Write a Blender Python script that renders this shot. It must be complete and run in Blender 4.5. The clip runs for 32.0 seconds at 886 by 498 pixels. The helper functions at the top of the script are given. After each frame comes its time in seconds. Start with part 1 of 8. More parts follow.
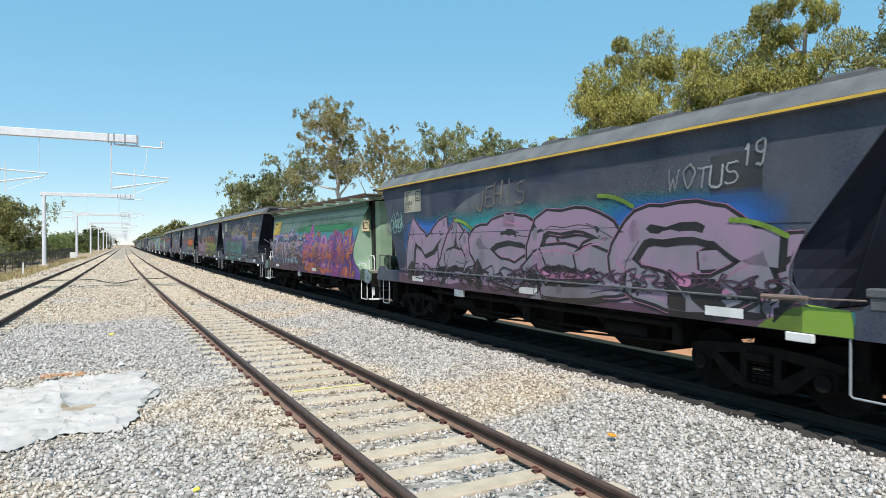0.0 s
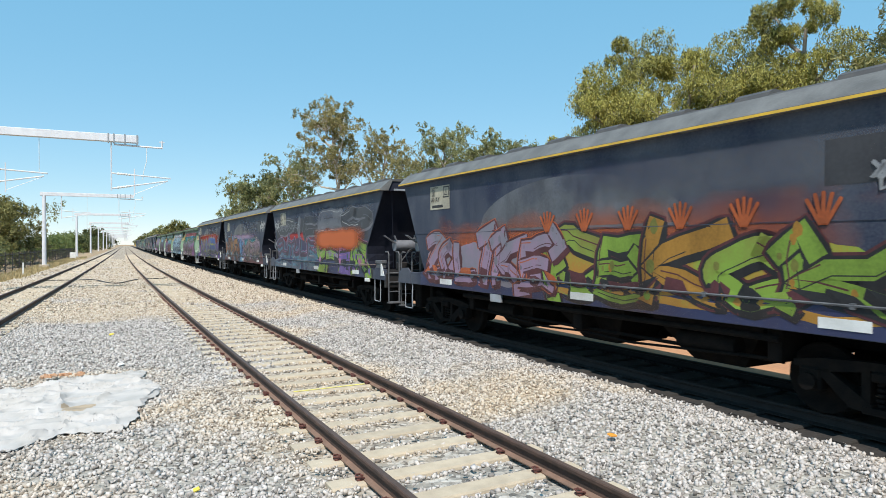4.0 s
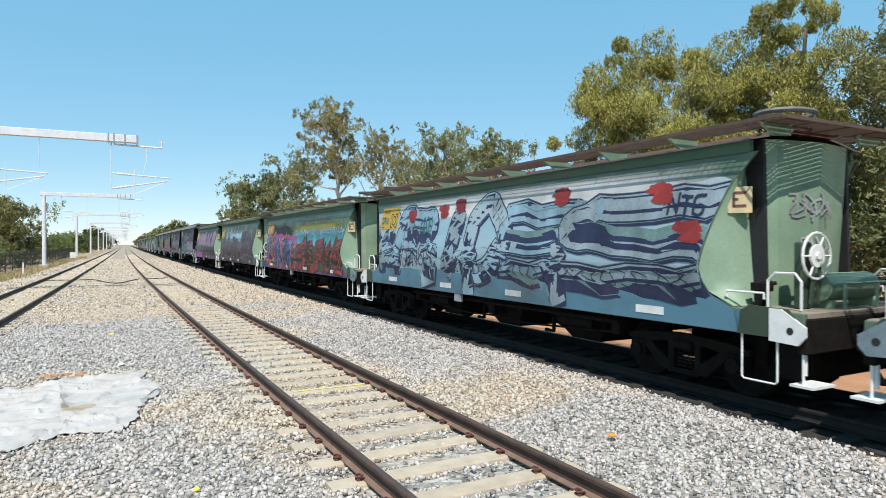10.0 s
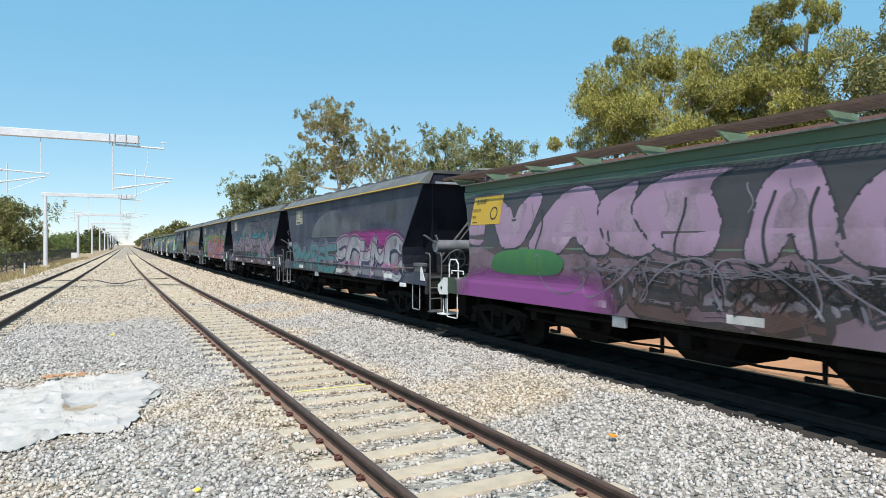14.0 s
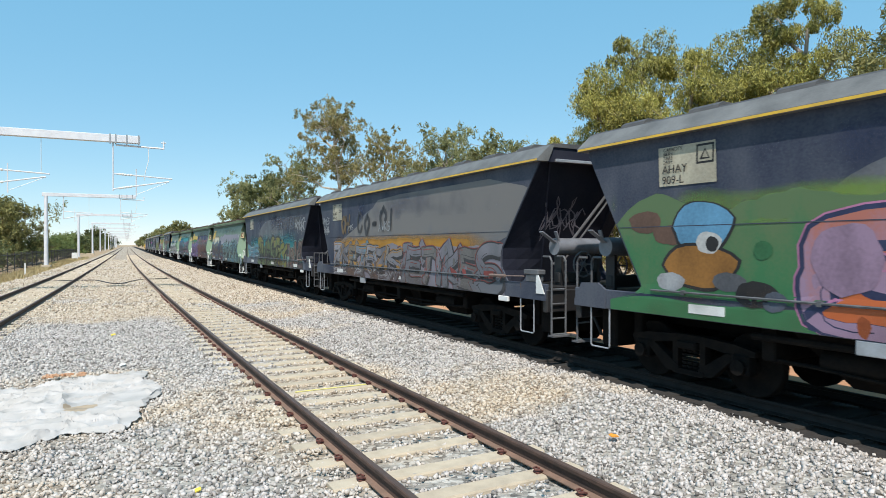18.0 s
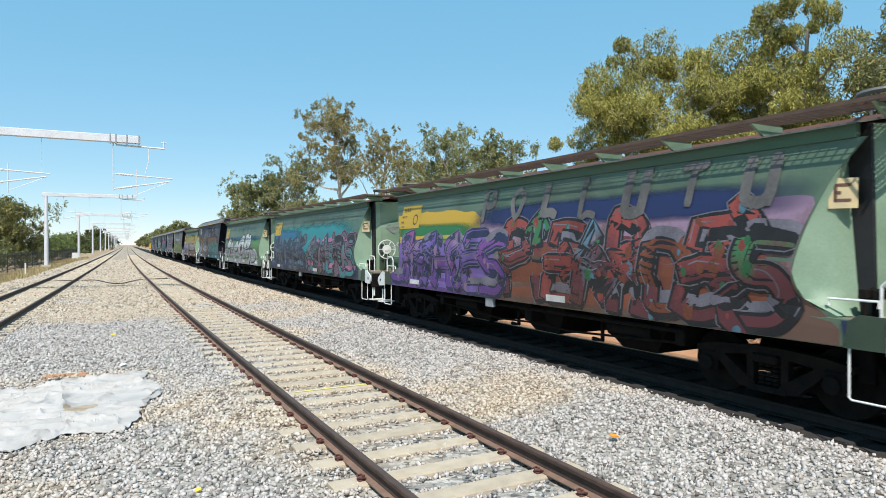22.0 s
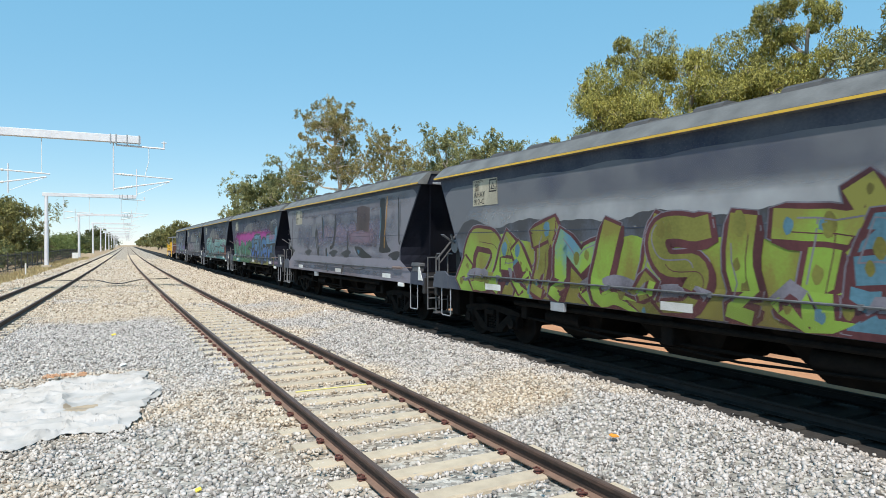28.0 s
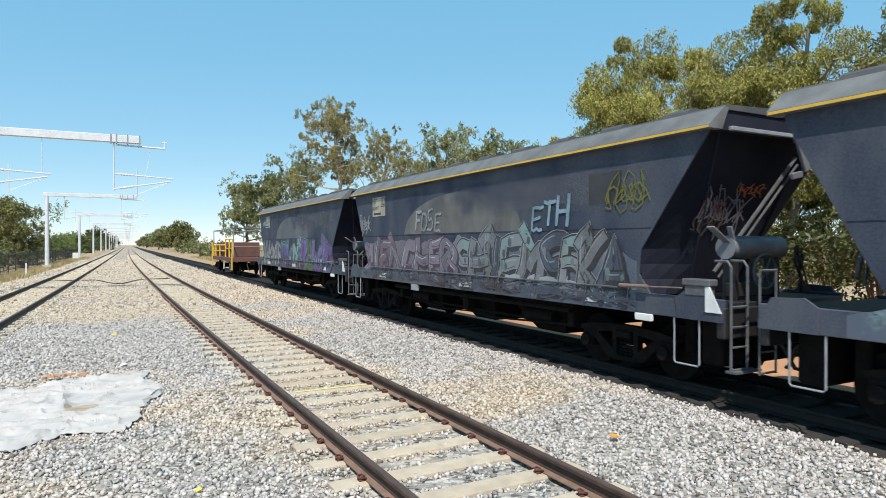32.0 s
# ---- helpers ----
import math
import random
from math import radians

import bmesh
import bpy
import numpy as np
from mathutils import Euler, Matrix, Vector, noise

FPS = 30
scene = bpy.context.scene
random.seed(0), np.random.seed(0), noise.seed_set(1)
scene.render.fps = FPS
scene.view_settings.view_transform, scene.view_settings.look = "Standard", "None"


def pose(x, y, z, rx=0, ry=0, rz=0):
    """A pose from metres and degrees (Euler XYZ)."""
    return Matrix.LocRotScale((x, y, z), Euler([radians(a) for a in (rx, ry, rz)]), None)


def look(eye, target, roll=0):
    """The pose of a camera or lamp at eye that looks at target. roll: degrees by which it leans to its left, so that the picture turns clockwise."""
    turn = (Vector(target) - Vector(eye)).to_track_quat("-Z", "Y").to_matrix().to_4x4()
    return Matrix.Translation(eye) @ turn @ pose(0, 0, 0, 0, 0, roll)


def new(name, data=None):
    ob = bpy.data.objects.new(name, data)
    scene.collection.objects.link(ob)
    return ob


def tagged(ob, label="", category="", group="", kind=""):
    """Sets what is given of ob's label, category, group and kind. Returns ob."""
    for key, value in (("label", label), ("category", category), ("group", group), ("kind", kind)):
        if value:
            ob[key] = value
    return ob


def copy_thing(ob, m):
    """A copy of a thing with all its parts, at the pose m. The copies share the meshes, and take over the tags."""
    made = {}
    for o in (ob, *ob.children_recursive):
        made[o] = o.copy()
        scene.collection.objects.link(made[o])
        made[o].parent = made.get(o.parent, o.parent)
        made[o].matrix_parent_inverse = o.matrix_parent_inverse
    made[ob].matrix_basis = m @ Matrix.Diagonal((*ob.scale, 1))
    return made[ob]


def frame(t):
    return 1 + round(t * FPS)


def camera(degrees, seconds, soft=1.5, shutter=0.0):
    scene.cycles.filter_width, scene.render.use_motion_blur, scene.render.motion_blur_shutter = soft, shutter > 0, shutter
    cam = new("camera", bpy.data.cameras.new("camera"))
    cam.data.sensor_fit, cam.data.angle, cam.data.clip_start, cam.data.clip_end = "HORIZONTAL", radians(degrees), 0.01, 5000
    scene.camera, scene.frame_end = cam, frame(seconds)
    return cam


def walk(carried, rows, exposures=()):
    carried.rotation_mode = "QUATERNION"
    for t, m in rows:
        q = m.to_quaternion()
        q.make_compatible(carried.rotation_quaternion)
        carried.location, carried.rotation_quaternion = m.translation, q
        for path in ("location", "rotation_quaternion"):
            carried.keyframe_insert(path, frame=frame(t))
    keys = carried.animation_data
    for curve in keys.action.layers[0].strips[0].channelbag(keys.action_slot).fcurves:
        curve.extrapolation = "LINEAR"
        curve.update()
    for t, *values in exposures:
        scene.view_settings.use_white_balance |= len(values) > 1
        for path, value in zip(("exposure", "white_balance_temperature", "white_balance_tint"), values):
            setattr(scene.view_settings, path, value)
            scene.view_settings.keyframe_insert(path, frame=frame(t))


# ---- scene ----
FAR = 26.66          # the camera's turn away from the far line of the tracks, degrees
EYE = (0.0, 0.0, 2.34)
cam = camera(70, 32.0, soft=0.75, shutter=0.06)


def aim(turn, tip):
    """The camera's pose: turn in degrees to the right of the tracks, tip in degrees downwards."""
    return pose(*EYE, 90 - tip, 0, -turn)


walk(cam, [(0.0, aim(FAR, 0.43)), (11.0, aim(FAR, 0.43)), (12.6, aim(FAR - 0.055, 0.40)), (16.5, aim(FAR - 0.11, 0.39)),
           (19.0, aim(FAR - 0.135, 0.39)), (25.5, aim(FAR - 0.145, 0.39)), (32.0, aim(FAR - 0.185, 0.39))])

# ---------------------------------------------------------------- light
SUN = Vector((-0.34, -0.60, 1.0)).normalized()
world = bpy.data.worlds.new("sky")
scene.world = world
world.use_nodes = True
wt = world.node_tree
sky = wt.nodes.new("ShaderNodeTexSky")
sky.sky_type = "NISHITA"
sky.sun_disc = False
sky.sun_elevation = math.asin(SUN.z)
sky.sun_rotation = math.atan2(SUN.x, SUN.y)
sky.air_density, sky.dust_density, sky.ozone_density = 0.8, 0.0, 1.0
wt.nodes["Background"].inputs["Strength"].default_value = 0.165
tint = wt.nodes.new("ShaderNodeMix")
tint.data_type, tint.blend_type = "RGBA", "MULTIPLY"
tint.inputs["Factor"].default_value = 1.0
tint.inputs["B"].default_value = (1.15, 0.90, 0.65, 1)
wt.links.new(sky.outputs["Color"], tint.inputs["A"])
haze = wt.nodes.new("ShaderNodeMix")
haze.data_type = "RGBA"
haze.inputs["Factor"].default_value = 0.6
haze.inputs["B"].default_value = (0.98, 3.48, 5.65, 1)
wt.links.new(tint.outputs["Result"], haze.inputs["A"])
wt.links.new(haze.outputs["Result"], wt.nodes["Background"].inputs["Color"])
sun = new("sun", bpy.data.lights.new("sun", "SUN"))
sun.data.energy, sun.data.angle, sun.data.color = 4.9, radians(0.53), (1.0, 0.93, 0.85)
sun.matrix_world = look(SUN * 60, (0, 0, 0))
scene.view_settings.exposure = 0.14


# ---------------------------------------------------------------- materials
MATS = {}


def mat(name, c1, c2=None, scale=6.0, rough=0.7, metal=0.0, bump=0.15, fine=60.0, island=0.0, obj=0.0, spec=0.5, streak=0.0):
    """A node material: two noises blend c1 and c2, a fine one gives relief; island / obj: variation from piece to piece."""
    key = name
    if key in MATS:
        return MATS[key]
    m = bpy.data.materials.new(name)
    m.use_nodes = True
    nt = m.node_tree
    N, L = nt.nodes, nt.links
    b = N["Principled BSDF"]
    c2 = c2 or tuple(v * 0.72 for v in c1)
    co = N.new("ShaderNodeTexCoord")
    n1 = N.new("ShaderNodeTexNoise")
    n1.inputs["Scale"].default_value, n1.inputs["Detail"].default_value = scale, 5
    src = co.outputs["Object"]
    if streak:
        mp = N.new("ShaderNodeMapping")
        mp.inputs["Scale"].default_value = (1, 1, streak)
        L.new(src, mp.inputs["Vector"])
        src = mp.outputs["Vector"]
    L.new(src, n1.inputs["Vector"])
    n2 = N.new("ShaderNodeTexNoise")
    n2.inputs["Scale"].default_value, n2.inputs["Detail"].default_value = fine, 3
    L.new(co.outputs["Object"], n2.inputs["Vector"])
    add = N.new("ShaderNodeMath")
    add.operation = "MULTIPLY_ADD"
    add.inputs[1].default_value = 0.35
    L.new(n2.outputs["Fac"], add.inputs[0])
    L.new(n1.outputs["Fac"], add.inputs[2])
    fac = add.outputs[0]
    if island or obj:
        g = N.new("ShaderNodeNewGeometry") if island else N.new("ShaderNodeObjectInfo")
        ad2 = N.new("ShaderNodeMath")
        ad2.operation = "MULTIPLY_ADD"
        ad2.inputs[1].default_value = island or obj
        L.new(g.outputs["Random Per Island" if island else "Random"], ad2.inputs[0])
        L.new(fac, ad2.inputs[2])
        sub = N.new("ShaderNodeMath")
        sub.operation = "SUBTRACT"
        sub.inputs[1].default_value = 0.5 * (island or obj)
        L.new(ad2.outputs[0], sub.inputs[0])
        fac = sub.outputs[0]
    ramp = N.new("ShaderNodeValToRGB")
    ramp.color_ramp.elements[0].position, ramp.color_ramp.elements[1].position = 0.48, 0.86
    ramp.color_ramp.elements[0].color, ramp.color_ramp.elements[1].color = (*c1, 1), (*c2, 1)
    L.new(fac, ramp.inputs["Fac"])
    L.new(ramp.outputs["Color"], b.inputs["Base Color"])
    b.inputs["Roughness"].default_value, b.inputs["Metallic"].default_value = rough, metal
    b.inputs["Specular IOR Level"].default_value = spec
    if bump:
        bp = N.new("ShaderNodeBump")
        bp.inputs["Strength"].default_value, bp.inputs["Distance"].default_value = bump, 0.01
        L.new(n2.outputs["Fac"], bp.inputs["Height"])
        L.new(bp.outputs["Normal"], b.inputs["Normal"])
    MATS[key] = m
    return m


def leaf_mat(name, c1, c2, glow=0.36):
    """Leaves: each differs a little, and some light passes through."""
    m = bpy.data.materials.new(name)
    m.use_nodes = True
    N, L = m.node_tree.nodes, m.node_tree.links
    b = N["Principled BSDF"]
    g = N.new("ShaderNodeNewGeometry")
    co = N.new("ShaderNodeTexCoord")
    n = N.new("ShaderNodeTexNoise")
    n.inputs["Scale"].default_value = 0.45
    L.new(co.outputs["Object"], n.inputs["Vector"])
    mx = N.new("ShaderNodeMath")
    mx.operation = "MULTIPLY_ADD"
    mx.inputs[1].default_value = 0.55
    L.new(g.outputs["Random Per Island"], mx.inputs[0])
    L.new(n.outputs["Fac"], mx.inputs[2])
    r = N.new("ShaderNodeValToRGB")
    r.color_ramp.elements[0].position, r.color_ramp.elements[1].position = 0.4, 1.0
    r.color_ramp.elements[0].color, r.color_ramp.elements[1].color = (*c1, 1), (*c2, 1)
    L.new(mx.outputs[0], r.inputs["Fac"])
    L.new(r.outputs["Color"], b.inputs["Base Color"])
    b.inputs["Roughness"].default_value = 0.62
    tr = N.new("ShaderNodeBsdfTranslucent")
    L.new(r.outputs["Color"], tr.inputs["Color"])
    mix = N.new("ShaderNodeMixShader")
    mix.inputs[0].default_value = glow
    L.new(b.outputs[0], mix.inputs[1])
    L.new(tr.outputs[0], mix.inputs[2])
    L.new(mix.outputs[0], N["Material Output"].inputs["Surface"])
    return m


M_DIRT = mat("dry_ground", (0.42, 0.30, 0.18), (0.30, 0.21, 0.12), 0.5, 0.95, 0, 0.6, 14)
M_REDDIRT = mat("red_dirt", (0.52, 0.275, 0.145), (0.36, 0.19, 0.105), 0.7, 0.95, 0, 0.6, 12)
M_RAIL = mat("rail_steel", (0.095, 0.058, 0.044), (0.055, 0.037, 0.03), 5, 0.75, 0.0, 0.3, 40, spec=0.25)
# Rails below the train: a near-black copy, the shade painted into the steel.
M_RAILDARK = mat("shaded_rail", (0.03, 0.026, 0.024), (0.02, 0.018, 0.017), 5, 0.7, 0.1, 0.2, 40, spec=0.2)
M_RAILTOP = mat("rail_running_face", (0.12, 0.082, 0.066), (0.08, 0.055, 0.045), 3, 0.55, 0.15, 0.1, 60, spec=0.3)
M_RAILFOOT = mat("rail_foot_dusty", (0.23, 0.14, 0.10), (0.16, 0.10, 0.07), 6, 0.8, 0, 0.3, 50)
M_CONC = mat("sleeper_concrete", (0.51, 0.43, 0.32), (0.40, 0.335, 0.25), 5, 0.9, 0, 0.3, 70, obj=0.25)
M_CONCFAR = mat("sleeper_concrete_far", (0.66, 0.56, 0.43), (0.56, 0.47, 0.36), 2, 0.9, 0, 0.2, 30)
M_CLIP = mat("rusty_clip", (0.15, 0.055, 0.042), (0.09, 0.036, 0.03), 30, 0.8, 0.2, 0.3, 90)
M_YELLOWPAINT = mat("yellow_mark", (0.75, 0.66, 0.12), (0.55, 0.48, 0.25), 14, 0.8, 0, 0.2, 60)
M_WHITESTEEL = mat("galvanised_white", (0.70, 0.70, 0.72), (0.60, 0.60, 0.63), 3, 0.5, 0.1, 0.05, 40)
M_BLACK = mat("black_steel", (0.012, 0.012, 0.014), (0.022, 0.02, 0.02), 4, 0.55, 0.1, 0.1, 40)
# Running-gear grime, taken near-black so that its colour also holds the under-wagon shade.
M_GRIMESHADE = mat("bogie_grime_shade", (0.008, 0.0075, 0.0075), (0.016, 0.013, 0.011), 5, 0.95, 0.0, 0.3, 40, spec=0.08)
M_NAVY = mat("navy_paint", (0.026, 0.034, 0.060), (0.088, 0.096, 0.118), 0.9, 0.55, 0.0, 0.06, 30, streak=0.45, spec=0.12)
M_PALESTEEL = mat("pale_grey_steel", (0.20, 0.21, 0.235), (0.13, 0.135, 0.15), 4, 0.5, 0.1, 0.06, 40)
# Darker matt navy for the wagon ends; their shade is put into the colour.
M_NAVYSHADE = mat("navy_end_shade", (0.016, 0.018, 0.03), (0.028, 0.03, 0.042), 1.2, 0.9, 0, 0.1, 30, spec=0.1)
M_GREYROOF = mat("grey_roof_paint", (0.165, 0.165, 0.16), (0.10, 0.098, 0.094), 2.5, 0.6, 0.0, 0.1, 40)
M_ROOFTOP = mat("roof_dark", (0.05, 0.05, 0.055), (0.09, 0.085, 0.08), 2, 0.7, 0, 0.2, 30)
M_DECK = mat("dusty_deck", (0.30, 0.25, 0.19), (0.12, 0.10, 0.08), 2.5, 0.9, 0, 0.3, 40)
M_LINE = mat("yellow_line", (0.72, 0.44, 0.04), (0.55, 0.35, 0.06), 4, 0.55, 0, 0.05, 50)
M_GREEN = mat("green_paint", (0.072, 0.124, 0.080), (0.105, 0.142, 0.098), 0.8, 0.5, 0.0, 0.08, 30, streak=0.3)
M_GREENPALE = mat("pale_green_paint", (0.24, 0.335, 0.235), (0.16, 0.245, 0.165), 1.2, 0.55, 0.0, 0.08, 30)
M_GREENDARK = mat("dark_green_paint", (0.028, 0.05, 0.03), (0.045, 0.065, 0.04), 1.5, 0.55, 0.0, 0.08, 30)
M_TOPBAND = mat("weathered_top_band", (0.05, 0.115, 0.07), (0.09, 0.12, 0.08), 0.7, 0.75, 0.0, 0.1, 30)
M_MESHBROWN = mat("rusty_walkway", (0.075, 0.05, 0.04), (0.12, 0.075, 0.055), 4, 0.85, 0.1, 0.2, 50)
M_PALEBLUE = mat("faded_blue_paint", (0.20, 0.26, 0.29), (0.12, 0.16, 0.18), 2.2, 0.6, 0, 0.1, 30)
M_WHITE = mat("white_paint", (0.78, 0.78, 0.76), (0.62, 0.62, 0.60), 4, 0.5, 0, 0.05, 50)
M_SILVER = mat("silver_tank", (0.40, 0.42, 0.45), (0.28, 0.29, 0.31), 4, 0.45, 0.3, 0.05, 50)
M_YELLOW = mat("safety_yellow", (0.80, 0.47, 0.02), (0.66, 0.38, 0.03), 4, 0.5, 0, 0.05, 50)
M_RUSTBROWN = mat("rust_brown_paint", (0.15, 0.065, 0.05), (0.10, 0.05, 0.04), 3, 0.8, 0, 0.2, 40)
M_BARK = mat("gum_bark", (0.46, 0.40, 0.33), (0.25, 0.20, 0.16), 2.5, 0.9, 0, 0.5, 20, streak=0.3)
M_BARKPALE = mat("pale_gum_bark", (0.66, 0.60, 0.52), (0.42, 0.36, 0.30), 1.6, 0.85, 0, 0.4, 20, streak=0.3)
M_BARKDARK = mat("dark_bark", (0.16, 0.12, 0.09), (0.09, 0.07, 0.055), 3, 0.95, 0, 0.5, 20, streak=0.3)
M_LEAF_NEAR = leaf_mat("leaf_olive", (0.028, 0.034, 0.009), (0.50, 0.46, 0.115), 0.22)
M_LEAF_DARK = leaf_mat("leaf_dark", (0.04, 0.06, 0.02), (0.17, 0.18, 0.06))
M_LEAF_GREY = leaf_mat("leaf_greygreen", (0.11, 0.135, 0.055), (0.38, 0.37, 0.165))
M_LEAF_BROWN = leaf_mat("leaf_rusty", (0.12, 0.125, 0.05), (0.42, 0.36, 0.155))
M_LEAF_FRESH = leaf_mat("leaf_fresh", (0.08, 0.115, 0.035), (0.23, 0.27, 0.085))
M_LEAF_OLIVE = leaf_mat("leaf_deep_olive", (0.05, 0.06, 0.018), (0.27, 0.25, 0.08), 0.2)
M_GRASS = leaf_mat("dry_grass", (0.36, 0.27, 0.13), (0.52, 0.42, 0.22))
M_CLOTH = mat("white_sheet", (0.50, 0.475, 0.455), (0.40, 0.38, 0.355), 3, 0.9, 0, 0.1, 120)
# Sleepers below the train: concrete darkened to carry the wagons' shade.
M_CONCSHADE = mat("shaded_concrete", (0.034, 0.03, 0.026), (0.022, 0.02, 0.018), 5, 0.95, 0, 0.3, 60)
M_GREYSTEEL = mat("dull_grey_steel", (0.13, 0.135, 0.145), (0.07, 0.07, 0.075), 5, 0.6, 0.1, 0.1, 50)
M_FENCE = mat("black_fence", (0.018, 0.018, 0.02), (0.03, 0.03, 0.03), 3, 0.6, 0.1, 0.05, 40)
M_WIRE = mat("galvanised_wire", (0.38, 0.39, 0.40), (0.28, 0.28, 0.29), 3, 0.5, 0.5, 0.05, 40)


def ballast_mat(name, island):
    """Crushed stone: tan and bluish-grey lots in large patches, each stone with a tone of its own."""
    m = bpy.data.materials.new(name)
    m.use_nodes = True
    N, L = m.node_tree.nodes, m.node_tree.links
    b = N["Principled BSDF"]
    co = N.new("ShaderNodeTexCoord")
    big = N.new("ShaderNodeTexNoise")
    big.inputs["Scale"].default_value, big.inputs["Detail"].default_value, big.inputs["Roughness"].default_value = 0.22, 5, 0.6
    L.new(co.outputs["Object"], big.inputs["Vector"])
    patch = N.new("ShaderNodeValToRGB")
    patch.color_ramp.elements[0].position, patch.color_ramp.elements[1].position = 0.47, 0.60
    sep = N.new("ShaderNodeSeparateXYZ")
    L.new(co.outputs["Object"], sep.inputs[0])
    along_y = N.new("ShaderNodeMapRange")
    for key, val in (("From Min", 19.0), ("From Max", 30.0), ("To Min", 0.07), ("To Max", -0.10)):
        along_y.inputs[key].default_value = val
    L.new(sep.outputs["Y"], along_y.inputs["Value"])
    lot = N.new("ShaderNodeMath")
    lot.operation = "ADD"
    L.new(big.outputs["Fac"], lot.inputs[0])
    L.new(along_y.outputs["Result"], lot.inputs[1])
    last = lot.outputs[0]
    for (px, py), reach, push in (((-1.6, 17.5), 4.6, 0.22), ((-1.0, 7.2), 3.0, -0.03), ((5.4, 5.4), 2.6, 0.24), ((4.8, 11.0), 3.0, -0.07), ((6.0, 14.0), 3.5, 0.10)):
        gap = N.new("ShaderNodeVectorMath")
        gap.operation = "DISTANCE"
        gap.inputs[1].default_value = (px, py, 0)
        L.new(co.outputs["Object"], gap.inputs[0])
        fall = N.new("ShaderNodeMapRange")
        for key, val in (("From Min", reach * 0.6), ("From Max", reach), ("To Min", push), ("To Max", 0.0)):
            fall.inputs[key].default_value = val
        L.new(gap.outputs["Value"], fall.inputs["Value"])
        plus = N.new("ShaderNodeMath")
        plus.operation = "ADD"
        L.new(last, plus.inputs[0])
        L.new(fall.outputs["Result"], plus.inputs[1])
        last = plus.outputs[0]
    L.new(last, patch.inputs["Fac"])
    if island:
        g = N.new("ShaderNodeNewGeometry").outputs["Random Per Island"]
    else:
        v = N.new("ShaderNodeTexVoronoi")
        v.inputs["Scale"].default_value = 17
        L.new(co.outputs["Object"], v.inputs["Vector"])
        sp = N.new("ShaderNodeSeparateColor")
        L.new(v.outputs["Color"], sp.inputs[0])
        g = sp.outputs[0]
    tan, grey = N.new("ShaderNodeValToRGB"), N.new("ShaderNodeValToRGB")
    for r, cols in ((tan, ((0.20, 0.15, 0.105), (0.49, 0.405, 0.30), (0.57, 0.485, 0.385), (0.63, 0.565, 0.48)) if island else ((0.16, 0.12, 0.085), (0.32, 0.255, 0.185), (0.42, 0.345, 0.26), (0.55, 0.48, 0.40))),
                    (grey, ((0.14, 0.128, 0.118), (0.385, 0.357, 0.335), (0.50, 0.465, 0.435), (0.585, 0.55, 0.525)) if island else ((0.12, 0.112, 0.10), (0.26, 0.24, 0.21), (0.36, 0.335, 0.295), (0.5, 0.475, 0.43)))):
        r.color_ramp.elements[0].color, r.color_ramp.elements[1].color = (*cols[0], 1), (*cols[3], 1)
        for p, c in ((0.25, cols[1]), (0.7, cols[2])):
            r.color_ramp.elements.new(p).color = (*c, 1)
        L.new(g, r.inputs["Fac"])
    mix = N.new("ShaderNodeMix")
    mix.data_type = "RGBA"
    L.new(patch.outputs["Color"], mix.inputs["Factor"])
    L.new(tan.outputs["Color"], mix.inputs["A"])
    L.new(grey.outputs["Color"], mix.inputs["B"])
    L.new(mix.outputs["Result"], b.inputs["Base Color"])
    b.inputs["Roughness"].default_value = 0.9
    fine = N.new("ShaderNodeTexNoise")
    fine.inputs["Scale"].default_value = 45 if island else 16
    L.new(co.outputs["Object"], fine.inputs["Vector"])
    bp = N.new("ShaderNodeBump")
    bp.inputs["Strength"].default_value, bp.inputs["Distance"].default_value = (0.3, 0.01) if island else (0.9, 0.05)
    L.new(fine.outputs["Fac"], bp.inputs["Height"])
    L.new(bp.outputs["Normal"], b.inputs["Normal"])
    return m


M_BALLAST = ballast_mat("ballast_bed", False)
M_STONE = ballast_mat("ballast_stone", True)
# Oily ballast under the train; the train's shade is put into its colour.
M_BEDGRIMESHADE = mat("oily_shaded_ballast", (0.018, 0.016, 0.015), (0.04, 0.034, 0.03), 9, 0.95, 0, 0.9, 22)


# ---------------------------------------------------------------- mesh helpers
def finish(bm, name, material, smooth=False):
    me = bpy.data.meshes.new(name)
    bm.normal_update()
    bm.to_mesh(me)
    bm.free()
    for one in (material if isinstance(material, (list, tuple)) else [material]):
        me.materials.append(one)
    if smooth:
        me.shade_smooth()
        me.set_sharp_from_angle(angle=radians(40))
    return me


def thing(name, label, category, group="", kind="", at=None):
    ob = tagged(new(name), label, category, group, kind)
    ob.empty_display_size = 0.1
    if at is not None:
        ob.matrix_basis = at
    return ob


def part(name, bm, material, parent, label="", smooth=False, at=None):
    """Links a bmesh (or mesh) as one mesh object under a thing or a part."""
    me = bm if isinstance(bm, bpy.types.Mesh) else finish(bm, name, material, smooth)
    ob = new(name, me)
    ob.parent = parent
    if at is not None:
        ob.matrix_basis = at
    if label:
        tagged(ob, label)
    return ob


